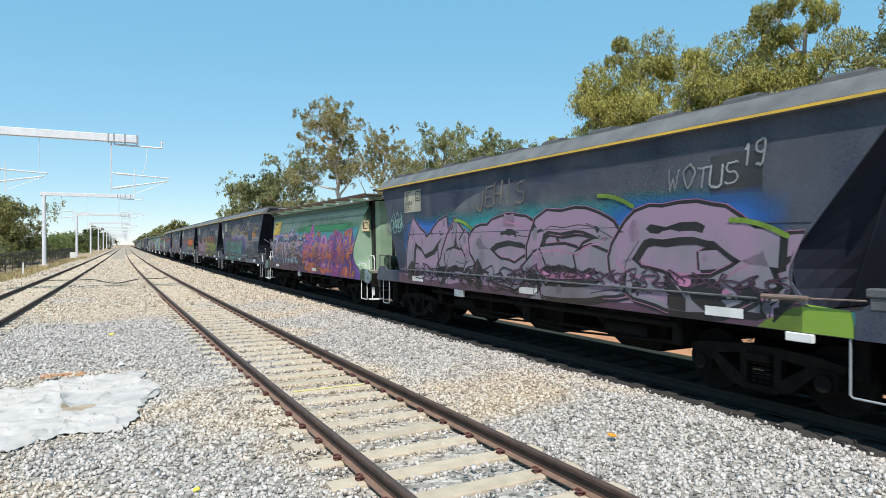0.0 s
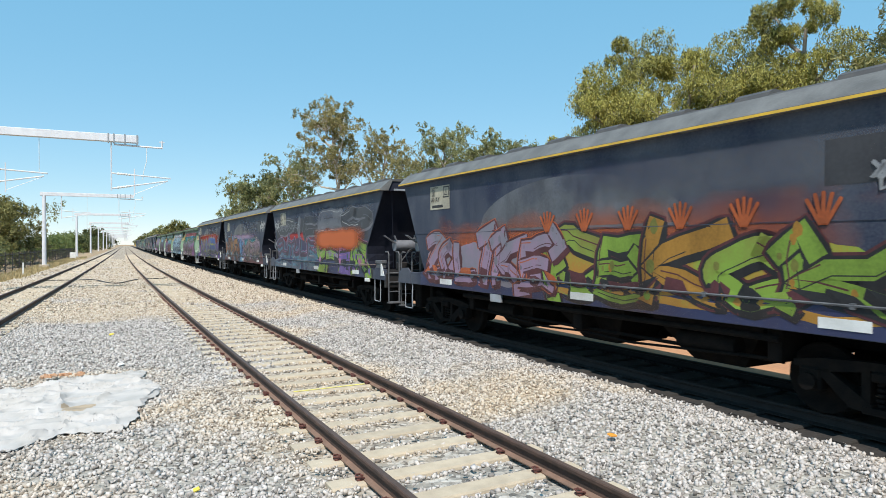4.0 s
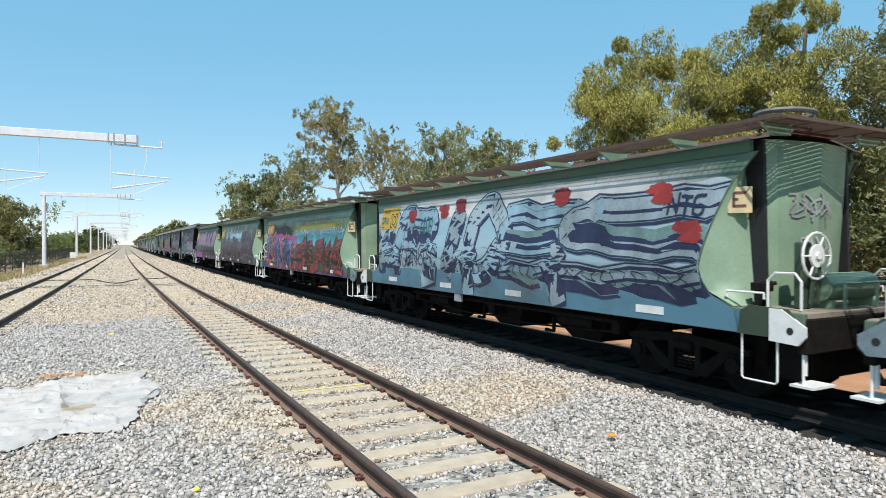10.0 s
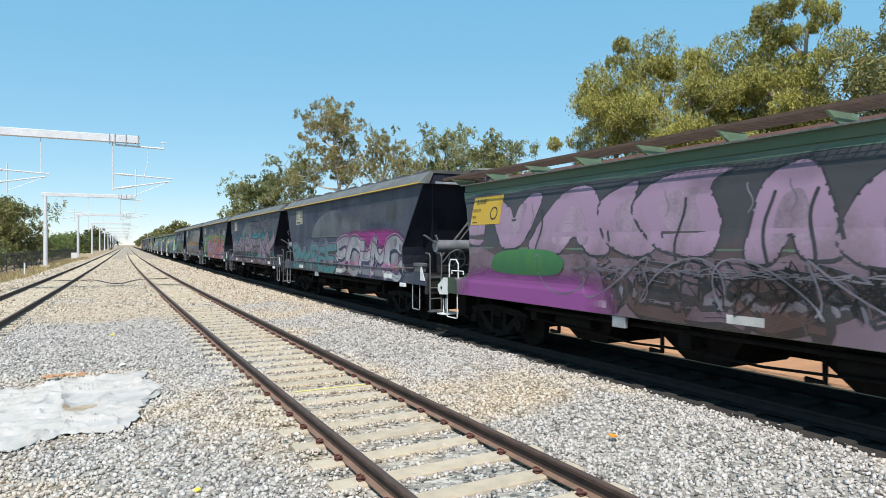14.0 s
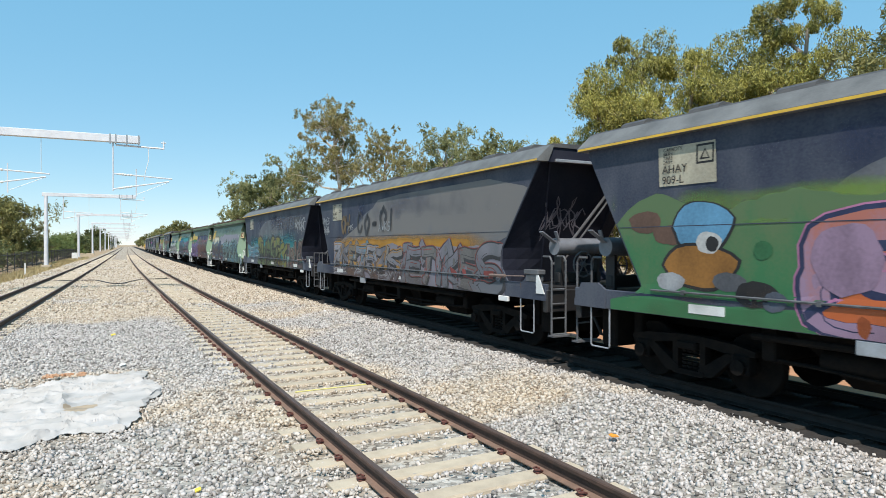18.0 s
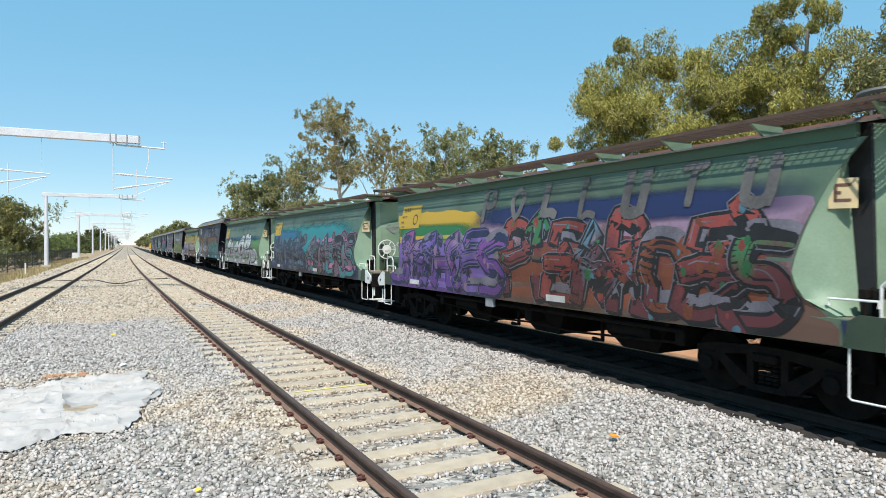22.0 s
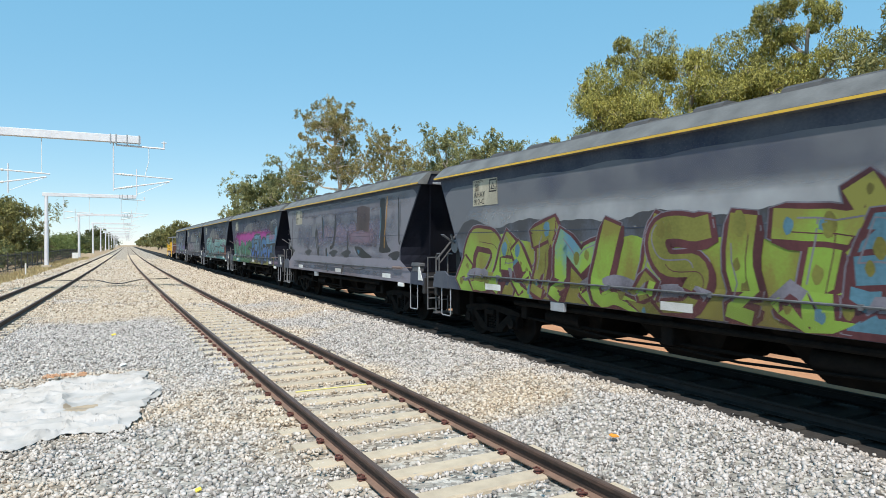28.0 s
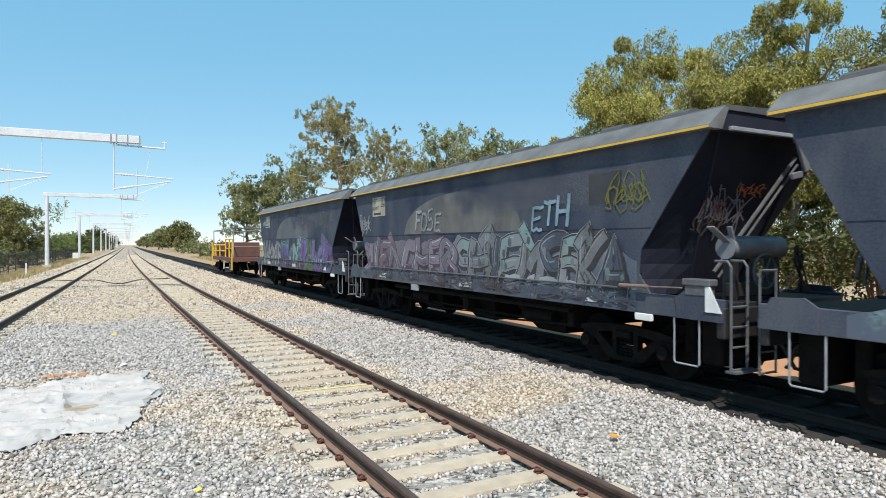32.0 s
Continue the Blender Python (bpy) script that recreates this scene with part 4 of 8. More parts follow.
    tube(bm, [(-1.2, -4.0, 0.86), (-1.2, 4.0, 0.86)], 0.04, 8)
    part("centre_sill", bm, M_GRIMESHADE, w)
    underframe(w, 0.99)
    bm = BM()
    box(bm, -1.42, -1.34, 1.0, 1.3, 0.80, 0.99, 0.01)
    part("equipment_box", bm, M_SILVER, w)
    bm = BM()
    box(bm, -0.012, 0.008, -0.15, 0.15, 2.60, 2.96)
    sign = part("warning_sign", bm, mat("faded_yellow", (0.58, 0.46, 0.24), (0.46, 0.38, 0.24), 5), w, "faded yellow warning sign plate", at=pose(-1.20, -6.30, 0, 0, 0, 34))
    bm = BM()
    for z in (2.68, 2.77, 2.86):
        box(bm, -0.018, -0.0125, -0.08 + 0.1 * (z == 2.77), 0.09, z, z + 0.035)
    box(bm, -0.018, -0.0125, 0.06, 0.095, 2.68, 2.895)
    part("sign_mark", bm, M_RUSTBROWN, sign)
    return w


def build_flat():
    """The short flat wagon at the tail with its yellow railings."""
    w = thing("flat_wagon", "rusty flat wagon with yellow railings and rust brown bin", "railway wagon", "wagons of the train")
    bm = BM()
    box(bm, -1.3, 1.3, -5.2, 5.2, 0.98, 1.26, 0.02)
    part("deck", bm, M_RUSTBROWN, w, "rust brown deck")
    bm = BM()
    box(bm, -1.0, 1.1, -2.2, 4.6, 1.26, 2.35, 0.03)
    for y in (-1.2, 0.4, 2.0, 3.6):
        box(bm, -1.06, -0.99, y - 0.05, y + 0.05, 1.26, 2.38, 0.01)
    part("bin", bm, M_RUSTBROWN, w, "rust brown steel bin")
    for y0, y1, z in ((-4.6, -3.3, 2.55), (-3.3, -1.6, 2.55), (-1.6, 1.2, 2.15), (1.2, 3.4, 2.15), (3.4, 4.6, 2.15)):
        bm = BM()
        tube(bm, [(-1.24, y0, 1.26), (-1.24, y0, z), (-1.24, y1, z), (-1.24, y1, 1.26)], 0.05, 6)
        tube(bm, [(-1.24, y0, (z + 1.26) / 2), (-1.24, y1, (z + 1.26) / 2)], 0.04, 6)
        part("railing", bm, M_YELLOW, w, "yellow tubular railing")
    for y in (-4.9, 4.9):
        bm = BM()
        tube(bm, [(-1.2, y, 1.26), (-1.2, y, 3.3), (1.2, y, 3.3), (1.2, y, 1.26)], 0.05, 6)
        tube(bm, [(-1.2, y, 2.05), (1.2, y, 2.05)], 0.03, 6)
        part("frame_post", bm, M_WIRE, w)
    bm = BM()
    for x in (-1.2, 1.2):
        tube(bm, [(x, -4.9, 3.3), (x, 4.9, 3.3)], 0.04, 6)
    box(bm, -1.25, 1.25, -5.0, -3.9, 3.32, 3.36)
    part("canopy", bm, M_WIRE, w, "grey canopy frame")
    bm = BM()
    box(bm, -1.36, -1.30, -5.1, -4.9, 0.4, 1.6, 0.01)
    box(bm, -1.36, -1.30, 4.8, 5.0, 0.4, 2.4, 0.01)
    part("corner_plate", bm, M_YELLOW, w)
    part("step_stirrup", stirrup(-1.33, -4.8, -4.2, 1.0, 0.4), M_WHITE, w)
    part("step_stirrup", stirrup(-1.33, -1.6, -1.2, 1.0, 0.4), M_WHITE, w)
    for sy in (-1, 1):
        bogie(w, sy * 3.6)
        coupler(w, sy, 5.2)
    return w
# ---------------------------------------------------------------- plants
def leaf_mesh(name, centres, radii, per, size, rng, material, droop=0.5, slim=0.27):
    """Many small leaves, each a folded blade of its own, gathered round clump centres."""
    cs, rs = np.array(centres, float), np.array(radii, float)
    n = len(cs) * per
    idx = np.repeat(np.arange(len(cs)), per)
    sprigs = max(3, per // 14)
    pull = rng.normal(size=(len(cs), sprigs, 3))
    pull *= np.minimum(1.0, 1.15 / np.linalg.norm(pull, axis=2, keepdims=True))
    d = pull[idx, rng.integers(0, sprigs, n)]
    p = cs[idx] + (d * 0.72 * np.array([1, 1, 0.8]) + rng.normal(size=(n, 3)) * np.array([0.10, 0.10, 0.14])) * rs[idx]
    ax = rng.normal(size=(n, 3)) * np.array([1, 1, 0.6]) + np.array([0, 0, -droop * 1.6])
    ax /= np.linalg.norm(ax, axis=1, keepdims=True)
    sd = np.cross(ax, rng.normal(size=(n, 3)))
    sd /= np.linalg.norm(sd, axis=1, keepdims=True)
    ln = size * rng.uniform(0.6, 1.35, (n, 1))
    nm = np.cross(ax, sd)
    v = np.stack([p - ax * ln * 0.5, p + sd * ln * slim * 0.5 + nm * ln * 0.04, p + ax * ln * 0.5, p - sd * ln * slim * 0.5 + nm * ln * 0.04], 1).reshape(-1, 3)
    me = bpy.data.meshes.new(name)
    me.vertices.add(len(v))
    me.vertices.foreach_set("co", v.ravel().astype(np.float32))
    me.loops.add(n * 4)
    me.loops.foreach_set("vertex_index", np.arange(n * 4, dtype=np.int32))
    me.polygons.add(n)
    me.polygons.foreach_set("loop_start", np.arange(0, n * 4, 4, dtype=np.int32))
    me.update(calc_edges=True)
    me.materials.append(material)
    return me


def tree(label, at, height, spread, bare, leaf, bark, per=60, size=0.16, seed=1, limbs=7, twigs=5, trunk_r=0.2, lean=0.0, droop=0.5, clump=0.24, name="gum_tree", dead=0, loose=0.30):
    """Trunk, forking limbs and a crown in clumps. bare: the share of the height below the crown; spread: the crown's radius."""
    rng = np.random.default_rng(seed)
    t = thing(name, label, "tree", at=pose(*at, 0, 0, 0))
    bm = BM()
    top = Vector((lean * height, rng.uniform(-0.05, 0.05) * height, height * 0.86))
    mid = Vector((lean * height * 0.3 + rng.uniform(-0.04, 0.04) * height, rng.uniform(-0.04, 0.04) * height, height * max(bare, 0.25)))
    spine = []
    for i in range(9):
        u = i / 8
        a = Vector((0, 0, -0.3)).lerp(mid, u)
        b = mid.lerp(top, u)
        spine.append(a.lerp(b, u) + Vector((rng.normal(), rng.normal(), 0)) * 0.012 * height * (0 < i < 8))
    tube(bm, spine, trunk_r, 9, trunk_r * 0.25)
    centres, radii = [], []
    for i in range(limbs):
        u = bare + (1 - bare) * (i + rng.uniform(0.1, 0.9)) / limbs * 0.92
        k = min(7.99, u * 8)
        base = spine[int(k)].lerp(spine[int(k) + 1], k - int(k))
        ang = i * 2.4 + rng.uniform(-0.5, 0.5)
        reach = spread * rng.uniform(0.55, 1.0) * (1.0 - 0.55 * max(0.0, (u - 0.55) / 0.45))
        tip = base + Vector((math.cos(ang) * reach, math.sin(ang) * reach, height * rng.uniform(0.06, 0.20)))
        elbow = base.lerp(tip, 0.5) + Vector((0, 0, -0.02 * height + rng.normal() * 0.02 * height))
        tube(bm, [base, base.lerp(elbow, 0.5), elbow, elbow.lerp(tip, 0.5) + Vector((0, 0, 0.01 * height)), tip], trunk_r * 0.42, 6, trunk_r * 0.08)
        for j in range(twigs):
            f = rng.uniform(0.35, 1.0)
            b2 = (elbow.lerp(tip, (f - 0.5) * 2) if f > 0.5 else base.lerp(elbow, f * 2))
            tw = b2 + Vector((rng.normal() * loose, rng.normal() * loose, abs(rng.normal()) * loose * 0.75)) * spread * 0.8
            tube(bm, [b2, b2.lerp(tw, 0.5) + Vector((0, 0, 0.03)), tw], trunk_r * 0.10, 5, trunk_r * 0.03)
            if i >= dead:
                centres.append(tw)
                radii.append([spread * clump * rng.uniform(0.45, 1.35)])
    for j in range(6):
        centres.append(top + Vector((rng.normal() * 0.24 * spread, rng.normal() * 0.24 * spread, rng.uniform(-0.10, 0.11) * height)))
        radii.append([spread * clump * rng.uniform(0.6, 1.0)])
    part("trunk", bm, bark, t, "", True)
    part("crown", leaf_mesh("crown", [tuple(c) for c in centres], radii, per, size, rng, leaf, droop), None, t)
    return t


def bush(label, at, height, radius, leaf, seed, per=130, size=0.2, n=14, name="bush"):
    rng = np.random.default_rng(seed)
    t = thing(name, label, "bush", at=pose(*at))
    cs, rs = [], []
    bm = BM()
    for i in range(n):
        a, r = rng.uniform(0, math.tau), radius * rng.uniform(0, 0.75) ** 0.7
        z = height * rng.uniform(0.18, 0.82) * (1 - 0.35 * r / radius)
        cs.append((math.cos(a) * r, math.sin(a) * r, z))
        rs.append([radius * rng.uniform(0.28, 0.5)])
        tube(bm, [(0, 0, -0.3), (cs[-1][0] * 0.4, cs[-1][1] * 0.4, z * 0.6), cs[-1]], 0.05, 5, 0.015)
    part("stem", bm, M_BARKDARK, t)
    part("crown", leaf_mesh("crown", cs, rs, per, size, rng, leaf, 0.2, 0.4), None, t)
    return t


def trees():
    near = "olive-green gum tree with pale limbs behind the train"
    G = -0.25
    tree(near, (16.9, 15.2, G), 9.8, 3.2, 0.2, M_LEAF_NEAR, M_BARK, 900, 0.11, 3, 12, 10, 0.20, -0.03, 0.8, clump=0.20, loose=0.22)
    tree(near, (15.2, 17.1, G), 10.0, 2.7, 0.22, M_LEAF_NEAR, M_BARK, 900, 0.11, 4, 11, 9, 0.18, 0.0, 0.8, clump=0.20, loose=0.22)
    tree(near, (18.4, 12.6, G), 10.6, 2.6, 0.25, M_LEAF_NEAR, M_BARK, 900, 0.11, 11, 12, 10, 0.2, 0.0, 0.8, clump=0.20, loose=0.22)
    tree(near, (18.8, 9.0, G), 9.0, 3.4, 0.2, M_LEAF_OLIVE, M_BARK, 420, 0.15, 21, 12, 10, 0.2, 0.02, clump=0.24, loose=0.2)
    tree(near, (20.5, 15.6, G), 10.0, 3.0, 0.2, M_LEAF_OLIVE, M_BARK, 420, 0.16, 29, 10, 8, 0.2, 0.0, clump=0.26, loose=0.22)
    tree(near, (22.0, 10.5, G), 10.0, 3.2, 0.2, M_LEAF_OLIVE, M_BARK, 380, 0.18, 30, 10, 8, 0.2, 0.0, clump=0.28, loose=0.22)
    tree(near, (21.0, 3.0, G), 9.6, 3.5, 0.2, M_LEAF_NEAR, M_BARK, 260, 0.22, 23, 10, 6, 0.2, clump=0.34)
    for i, (x, y, h, r, m) in enumerate(((15.6, 12.2, 4.2, 2.0, M_LEAF_DARK), (16.5, 9.0, 4.4, 2.2, M_LEAF_DARK), (16.8, 5.6, 4.6, 2.3, M_LEAF_DARK), (17.6, 2.2, 4.6, 2.4, M_LEAF_DARK), (17.0, 14.6, 3.6, 2.0, M_LEAF_NEAR))):
        bush("dense dark green shrub behind the railway fence", (x, y, G), h, r, m, 50 + i, 260, 0.18, 18)
    mid = "tall grey-green gum tree with bare pale trunk"
    tree(mid, (20.5, 65.5, G), 18.6, 4.6, 0.46, M_LEAF_BROWN, M_BARKPALE, 170, 0.30, 5, 15, 8, 0.34, -0.03, clump=0.19)
    tree("gum tree with some leafless branches", (21.0, 56.0, G), 14.0, 3.6, 0.35, M_LEAF_BROWN, M_BARK, 110, 0.28, 6, 13, 7, 0.22, 0.06, clump=0.18, dead=6)
    tree("broad grey-green gum tree beyond the train", (21.0, 41.5, G), 11.0, 3.4, 0.3, M_LEAF_GREY, M_BARK, 170, 0.26, 7, 14, 8, 0.2)
    tree("broad grey-green gum tree beyond the train", (21.5, 36.0, G), 10.2, 3.0, 0.3, M_LEAF_GREY, M_BARK, 170, 0.26, 8, 14, 8, 0.2)
    tree("broad olive gum tree beyond the train", (22.0, 50.0, G), 10.4, 4.0, 0.25, M_LEAF_BROWN, M_BARK, 170, 0.28, 9, 14, 8, 0.2)
    tree("slender gum tree beyond the train", (21.0, 84.0, G), 14.6, 4.2, 0.35, M_LEAF_GREY, M_BARK, 150, 0.36, 10, 14, 8, 0.26)
    tree("dark umbrella-crowned tree beyond the train", (19.5, 100.0, G), 13.4, 4.2, 0.45, M_LEAF_DARK, M_BARK, 170, 0.36, 12, 12, 8, 0.26)
    tree("broad olive gum tree beyond the train", (20.0, 124.0, G), 15.2, 5.6, 0.3, M_LEAF_GREY, M_BARKDARK, 170, 0.44, 13, 14, 8, 0.3)
    for i in range(5):
        y = 30 + i * 8.5
        bush("tall olive scrub behind the railway", (22.5 + (i % 3) * 1.5, y, G), 6.5 + (i * 37 % 5) * 0.5, 3.4, (M_LEAF_GREY, M_LEAF_BROWN, M_LEAF_NEAR)[i % 3], 80 + i, 200, 0.30, 16)
    for i in range(4):
        bush("low olive scrub beside the distant line", (16 + (i % 2) * 4, 140 + i * 30, G), 3.6, 4.5, (M_LEAF_GREY, M_LEAF_OLIVE)[i % 2], 170 + i, 150, 0.6, 12)
    for i in range(3, 13):
        y = 160 + i * 32 + max(0, i - 7) * 70
        tree("olive tree in the distance", (17 + (i % 3) * 3 - (i > 5) * 3, y, G), 8.0 + (i * 13 % 4) * 0.8, 6.0, 0.2, (M_LEAF_GREY, M_LEAF_OLIVE)[i % 2], M_BARKDARK, 130, 1.0, 120 + i, 9, 6, 0.3, clump=0.32, name="distant_tree")
    # left of the line, behind the black fence
    tree("olive-green broad tree behind the black fence", (-13.6, 95.0, G), 8.6, 4.2, 0.12, M_LEAF_OLIVE, M_BARKDARK, 240, 0.38, 31, 10, 7, 0.2, clump=0.34)
    tree("olive-green broad tree behind the black fence", (-16.4, 104.0, G), 8.6, 4.6, 0.12, M_LEAF_OLIVE, M_BARKDARK, 240, 0.40, 32, 10, 7, 0.2, clump=0.34)
    tree("thin grey tree behind the black fence", (-11.0, 111.0, G), 6.2, 1.8, 0.3, M_LEAF_BROWN, M_BARKDARK, 70, 0.3, 33, 8, 4, 0.14)
    for i, (x, y, h, r) in enumerate(((-13, 128, 5.0, 3.6), (-12.5, 142, 5.2, 3.8), (-14, 158, 5.6, 4.4), (-13.5, 178, 5.4, 4.4), (-14, 200, 5.8, 5), (-14, 226, 6.2, 6), (-15, 260, 6.8, 7), (-15, 310, 7.5, 8), (-15, 370, 8.0, 9))):
        bush("fresh green shrub behind the fence", (x, y, G), h, r, M_LEAF_FRESH if i < 5 else M_LEAF_DARK, 60 + i, 170, 0.36 + i * 0.06, 16)
    for i in range(6):
        tree("olive tree in the distance", (-16 - (i % 2) * 4, 430 + i * 110, G), 11.0 + (i * 13 % 4), 8.0, 0.2, M_LEAF_DARK, M_BARKDARK, 90, 1.5, 150 + i, 8, 5, 0.3, clump=0.32, name="distant_tree")
    for i, (x, y, h, r) in enumerate(((-12.0, 62, 2.8, 2.4), (-12.2, 72, 2.8, 2.4), (-12.4, 84, 3.0, 2.6), (-13, 100, 3.0, 2.8))):
        bush("dark shrub behind the black fence", (x, y, G), h, r, M_LEAF_DARK, 90 + i, 130, 0.32, 14)
    bush("round olive shrub beside the line", (14.2, 92.0, G), 4.0, 3.0, M_LEAF_NEAR, 140, 260, 0.22, 16)
    bush("low dry shrub beside the line", (12.6, 58.0, G), 1.6, 1.6, M_LEAF_GREY, 141, 200, 0.16, 12)


def grass(name, label, n, place, height, seed, material):
    rng = np.random.default_rng(seed)
    vs = []
    for i in range(n):
        x, y, h = place(rng)
        a = rng.uniform(0, math.tau)
        b = Vector((math.cos(a), math.sin(a), 0)) * rng.uniform(0.1, 0.5) * h * height
        w = Vector((-math.sin(a), math.cos(a), 0)) * 0.012 * (1 + y / 30)
        p = Vector((x, y, -0.26))
        t = p + b + Vector((0, 0, h * height))
        vs += [p - w, p + w, t + w * 0.4, t - w * 0.4]
    me = bpy.data.meshes.new(name)
    me.from_pydata([tuple(v) for v in vs], [], [(4 * i, 4 * i + 1, 4 * i + 2, 4 * i + 3) for i in range(n)])
    me.materials.append(material)
    return tagged(new(name, me), label, "grass", kind="stuff")


# ---------------------------------------------------------------- overhead line structures, fences
def gantry(s, first):
    t = thing("overhead_line_gantry", "white steel overhead line gantry beside the tracks, without wires", "gantry", "gantries along the line", at=pose(0, s, 0))
    xm, z = -7.7, 7.55
    bm = BM()
    tube(bm, [(xm, 0, 0.1), (xm, 0, z)], 0.22, 12, 0.17)
    part("mast", bm, M_WHITESTEEL, t, "white tapering steel mast", True)
    bm = BM()
    box(bm, xm - 0.45, xm + 0.45, -0.45, 0.45, -0.4, 0.18, 0.03)
    part("footing", bm, M_CONC, t, "concrete footing")
    bm = BM()
    box(bm, xm - 0.35, 0.9 if not first else 0.62, -0.15, 0.15, z - 0.05, z + 0.33, 0.02)
    part("beam", bm, M_WHITESTEEL, t, "white box beam")
    for x in (-0.75, -0.5, 0.0, 0.55):
        bm = BM()
        box(bm, x - 0.03, x + 0.03, -0.17, 0.17, z - 0.10, z + 0.36)
        part("beam_clamp", bm, M_WIRE, t)
    bm = BM()
    tube(bm, [(-0.5, 0, z - 0.17), (1.75, 0, z - 0.22)], 0.045, 8)
    tube(bm, [(1.72, 0, z - 0.25), (1.72, 0, z + 0.16)], 0.04, 6)
    tube(bm, [(1.6, 0, z + 0.08), (1.84, 0, z + 0.08)], 0.03, 6)
    part("feeder_arm", bm, M_WHITESTEEL, t)
    bm = BM()
    tube(bm, [(1.0, 0, z - 0.2), (1.0, 0, z - 0.9), (0.85, 0, z - 1.5), (0.80, 0, z - 1.9)], 0.018, 5)
    part("hanger", bm, M_WHITE, t)
    for xd in (-0.62, -6.1):
        bm = BM()
        tube(bm, [(xd, 0, z - 0.05), (xd, 0, z - 2.5)], 0.032, 8)
        part("drop_post", bm, M_WHITESTEEL, t)
        bm = BM()
        tube(bm, [(xd, 0, z - 1.62), (xd + 2.75, 0, z - 1.78)], 0.035, 6)
        tube(bm, [(xd, 0, z - 2.40), (xd + 2.6, 0, z - 1.92)], 0.035, 6)
        tube(bm, [(xd + 1.05, 0, z - 1.35), (xd + 1.05, 0, z - 2.75)], 0.03, 6)
        tube(bm, [(xd + 1.05, 0, z - 2.65), (xd + 2.5, 0, z - 1.98)], 0.012, 5)
        part("cantilever", bm, M_WHITESTEEL, t, "white cantilever bracket")
        for z0 in (1.62, 2.40):
            bm = BM()
            rise, rings = (-0.058 if z0 < 2 else 0.185), []
            for k in range(16):
                xk, r = 0.25 + k * 0.042, (0.036, 0.06, 0.06)[k % 3]
                rings.append([bm.verts.new((xd + xk, r * math.cos(a * math.tau / 8), z - z0 + rise * xk + r * math.sin(a * math.tau / 8))) for a in range(8)])
            for p, q in zip(rings, rings[1:]):
                for a in range(8):
                    bm.faces.new((p[a], p[(a + 1) % 8], q[(a + 1) % 8], q[a]))
            bm.faces.new(rings[0][::-1])
            bm.faces.new(rings[-1])
            part("insulator", bm, M_WHITE, t)
    bm = BM()
    tube(bm, [(-3.7, 0, z - 0.05), (-3.7, 0, z - 1.75)], 0.015, 5)
    part("hanger", bm, M_WHITE, t)
    return t


def palisade(name, label, x0, y0, y1, height, gap, material, taper):
    """A fence of pickets between two rails, with posts; the far end joined."""
    t = thing(name, label, "fence", kind="")
    pm = BM()
    box(pm, -0.005, 0.005, -0.005, 0.005, 0, height)
    pm = finish(pm, "picket", material)
    qm = BM()
    box(qm, -0.035, 0.035, -0.035, 0.035, -0.4, height + 0.05)
    qm = finish(qm, "post", material)
    rest = BM()
    y, k = y0, 0
    while y < y1:
        if k % 20 == 0:
            part("post", qm, None, t, at=pose(x0, y, -0.25))
        elif y < y0 + gap * 260:
            part("picket", pm, None, t, at=pose(x0, y, -0.25))
        else:
            box(rest, x0 - 0.005, x0 + 0.005, y - 0.005, y + 0.005, -0.25, height - 0.25)
        y += gap
        k += 1
    if rest.verts:
        tagged(part("far_picket_run", rest, material, t), "far pickets of the fence", kind="stuff")
    else:
        rest.free()
    for z in (0.15, height - 0.45):
        bm = BM()
        box(bm, x0 - 0.03, x0 + 0.03, y0, y1, z - 0.02, z + 0.03)
        part("fence_rail", bm, material, t)
    return t


def chain_fence(x0, y0, y1, height=1.45):
    t = thing("chain_link_fence", "grey chain-link fence on posts behind the train", "fence")
    bm = BM()
    y = y0
    n = int((y1 - y0) / 0.16)
    for i in range(n):
        a = y0 + i * 0.16
        for d in (1, -1):
            e = a + d * (height - 0.3)
            z0, z1 = -0.2, height - 0.5
            p, q = Vector((x0, a, z0)), Vector((x0, e, z1))
            w = Vector((0, 0.006, 0))
            bm.faces.new([bm.verts.new(v) for v in (p - w, p + w, q + w, q - w)])
    part("mesh", bm, M_WIRE, t, "galvanised wire mesh")
    bm = BM()
    pmesh = BM()
    tube(pmesh, [(0, 0, -0.4), (0, 0, height - 0.4)], 0.03, 6)
    pmesh = finish(pmesh, "post", M_WIRE)
    bm.free()
    while y < y1:
        part("post", pmesh, None, t, at=pose(x0, y, 0))
        y += 3.0
    return t


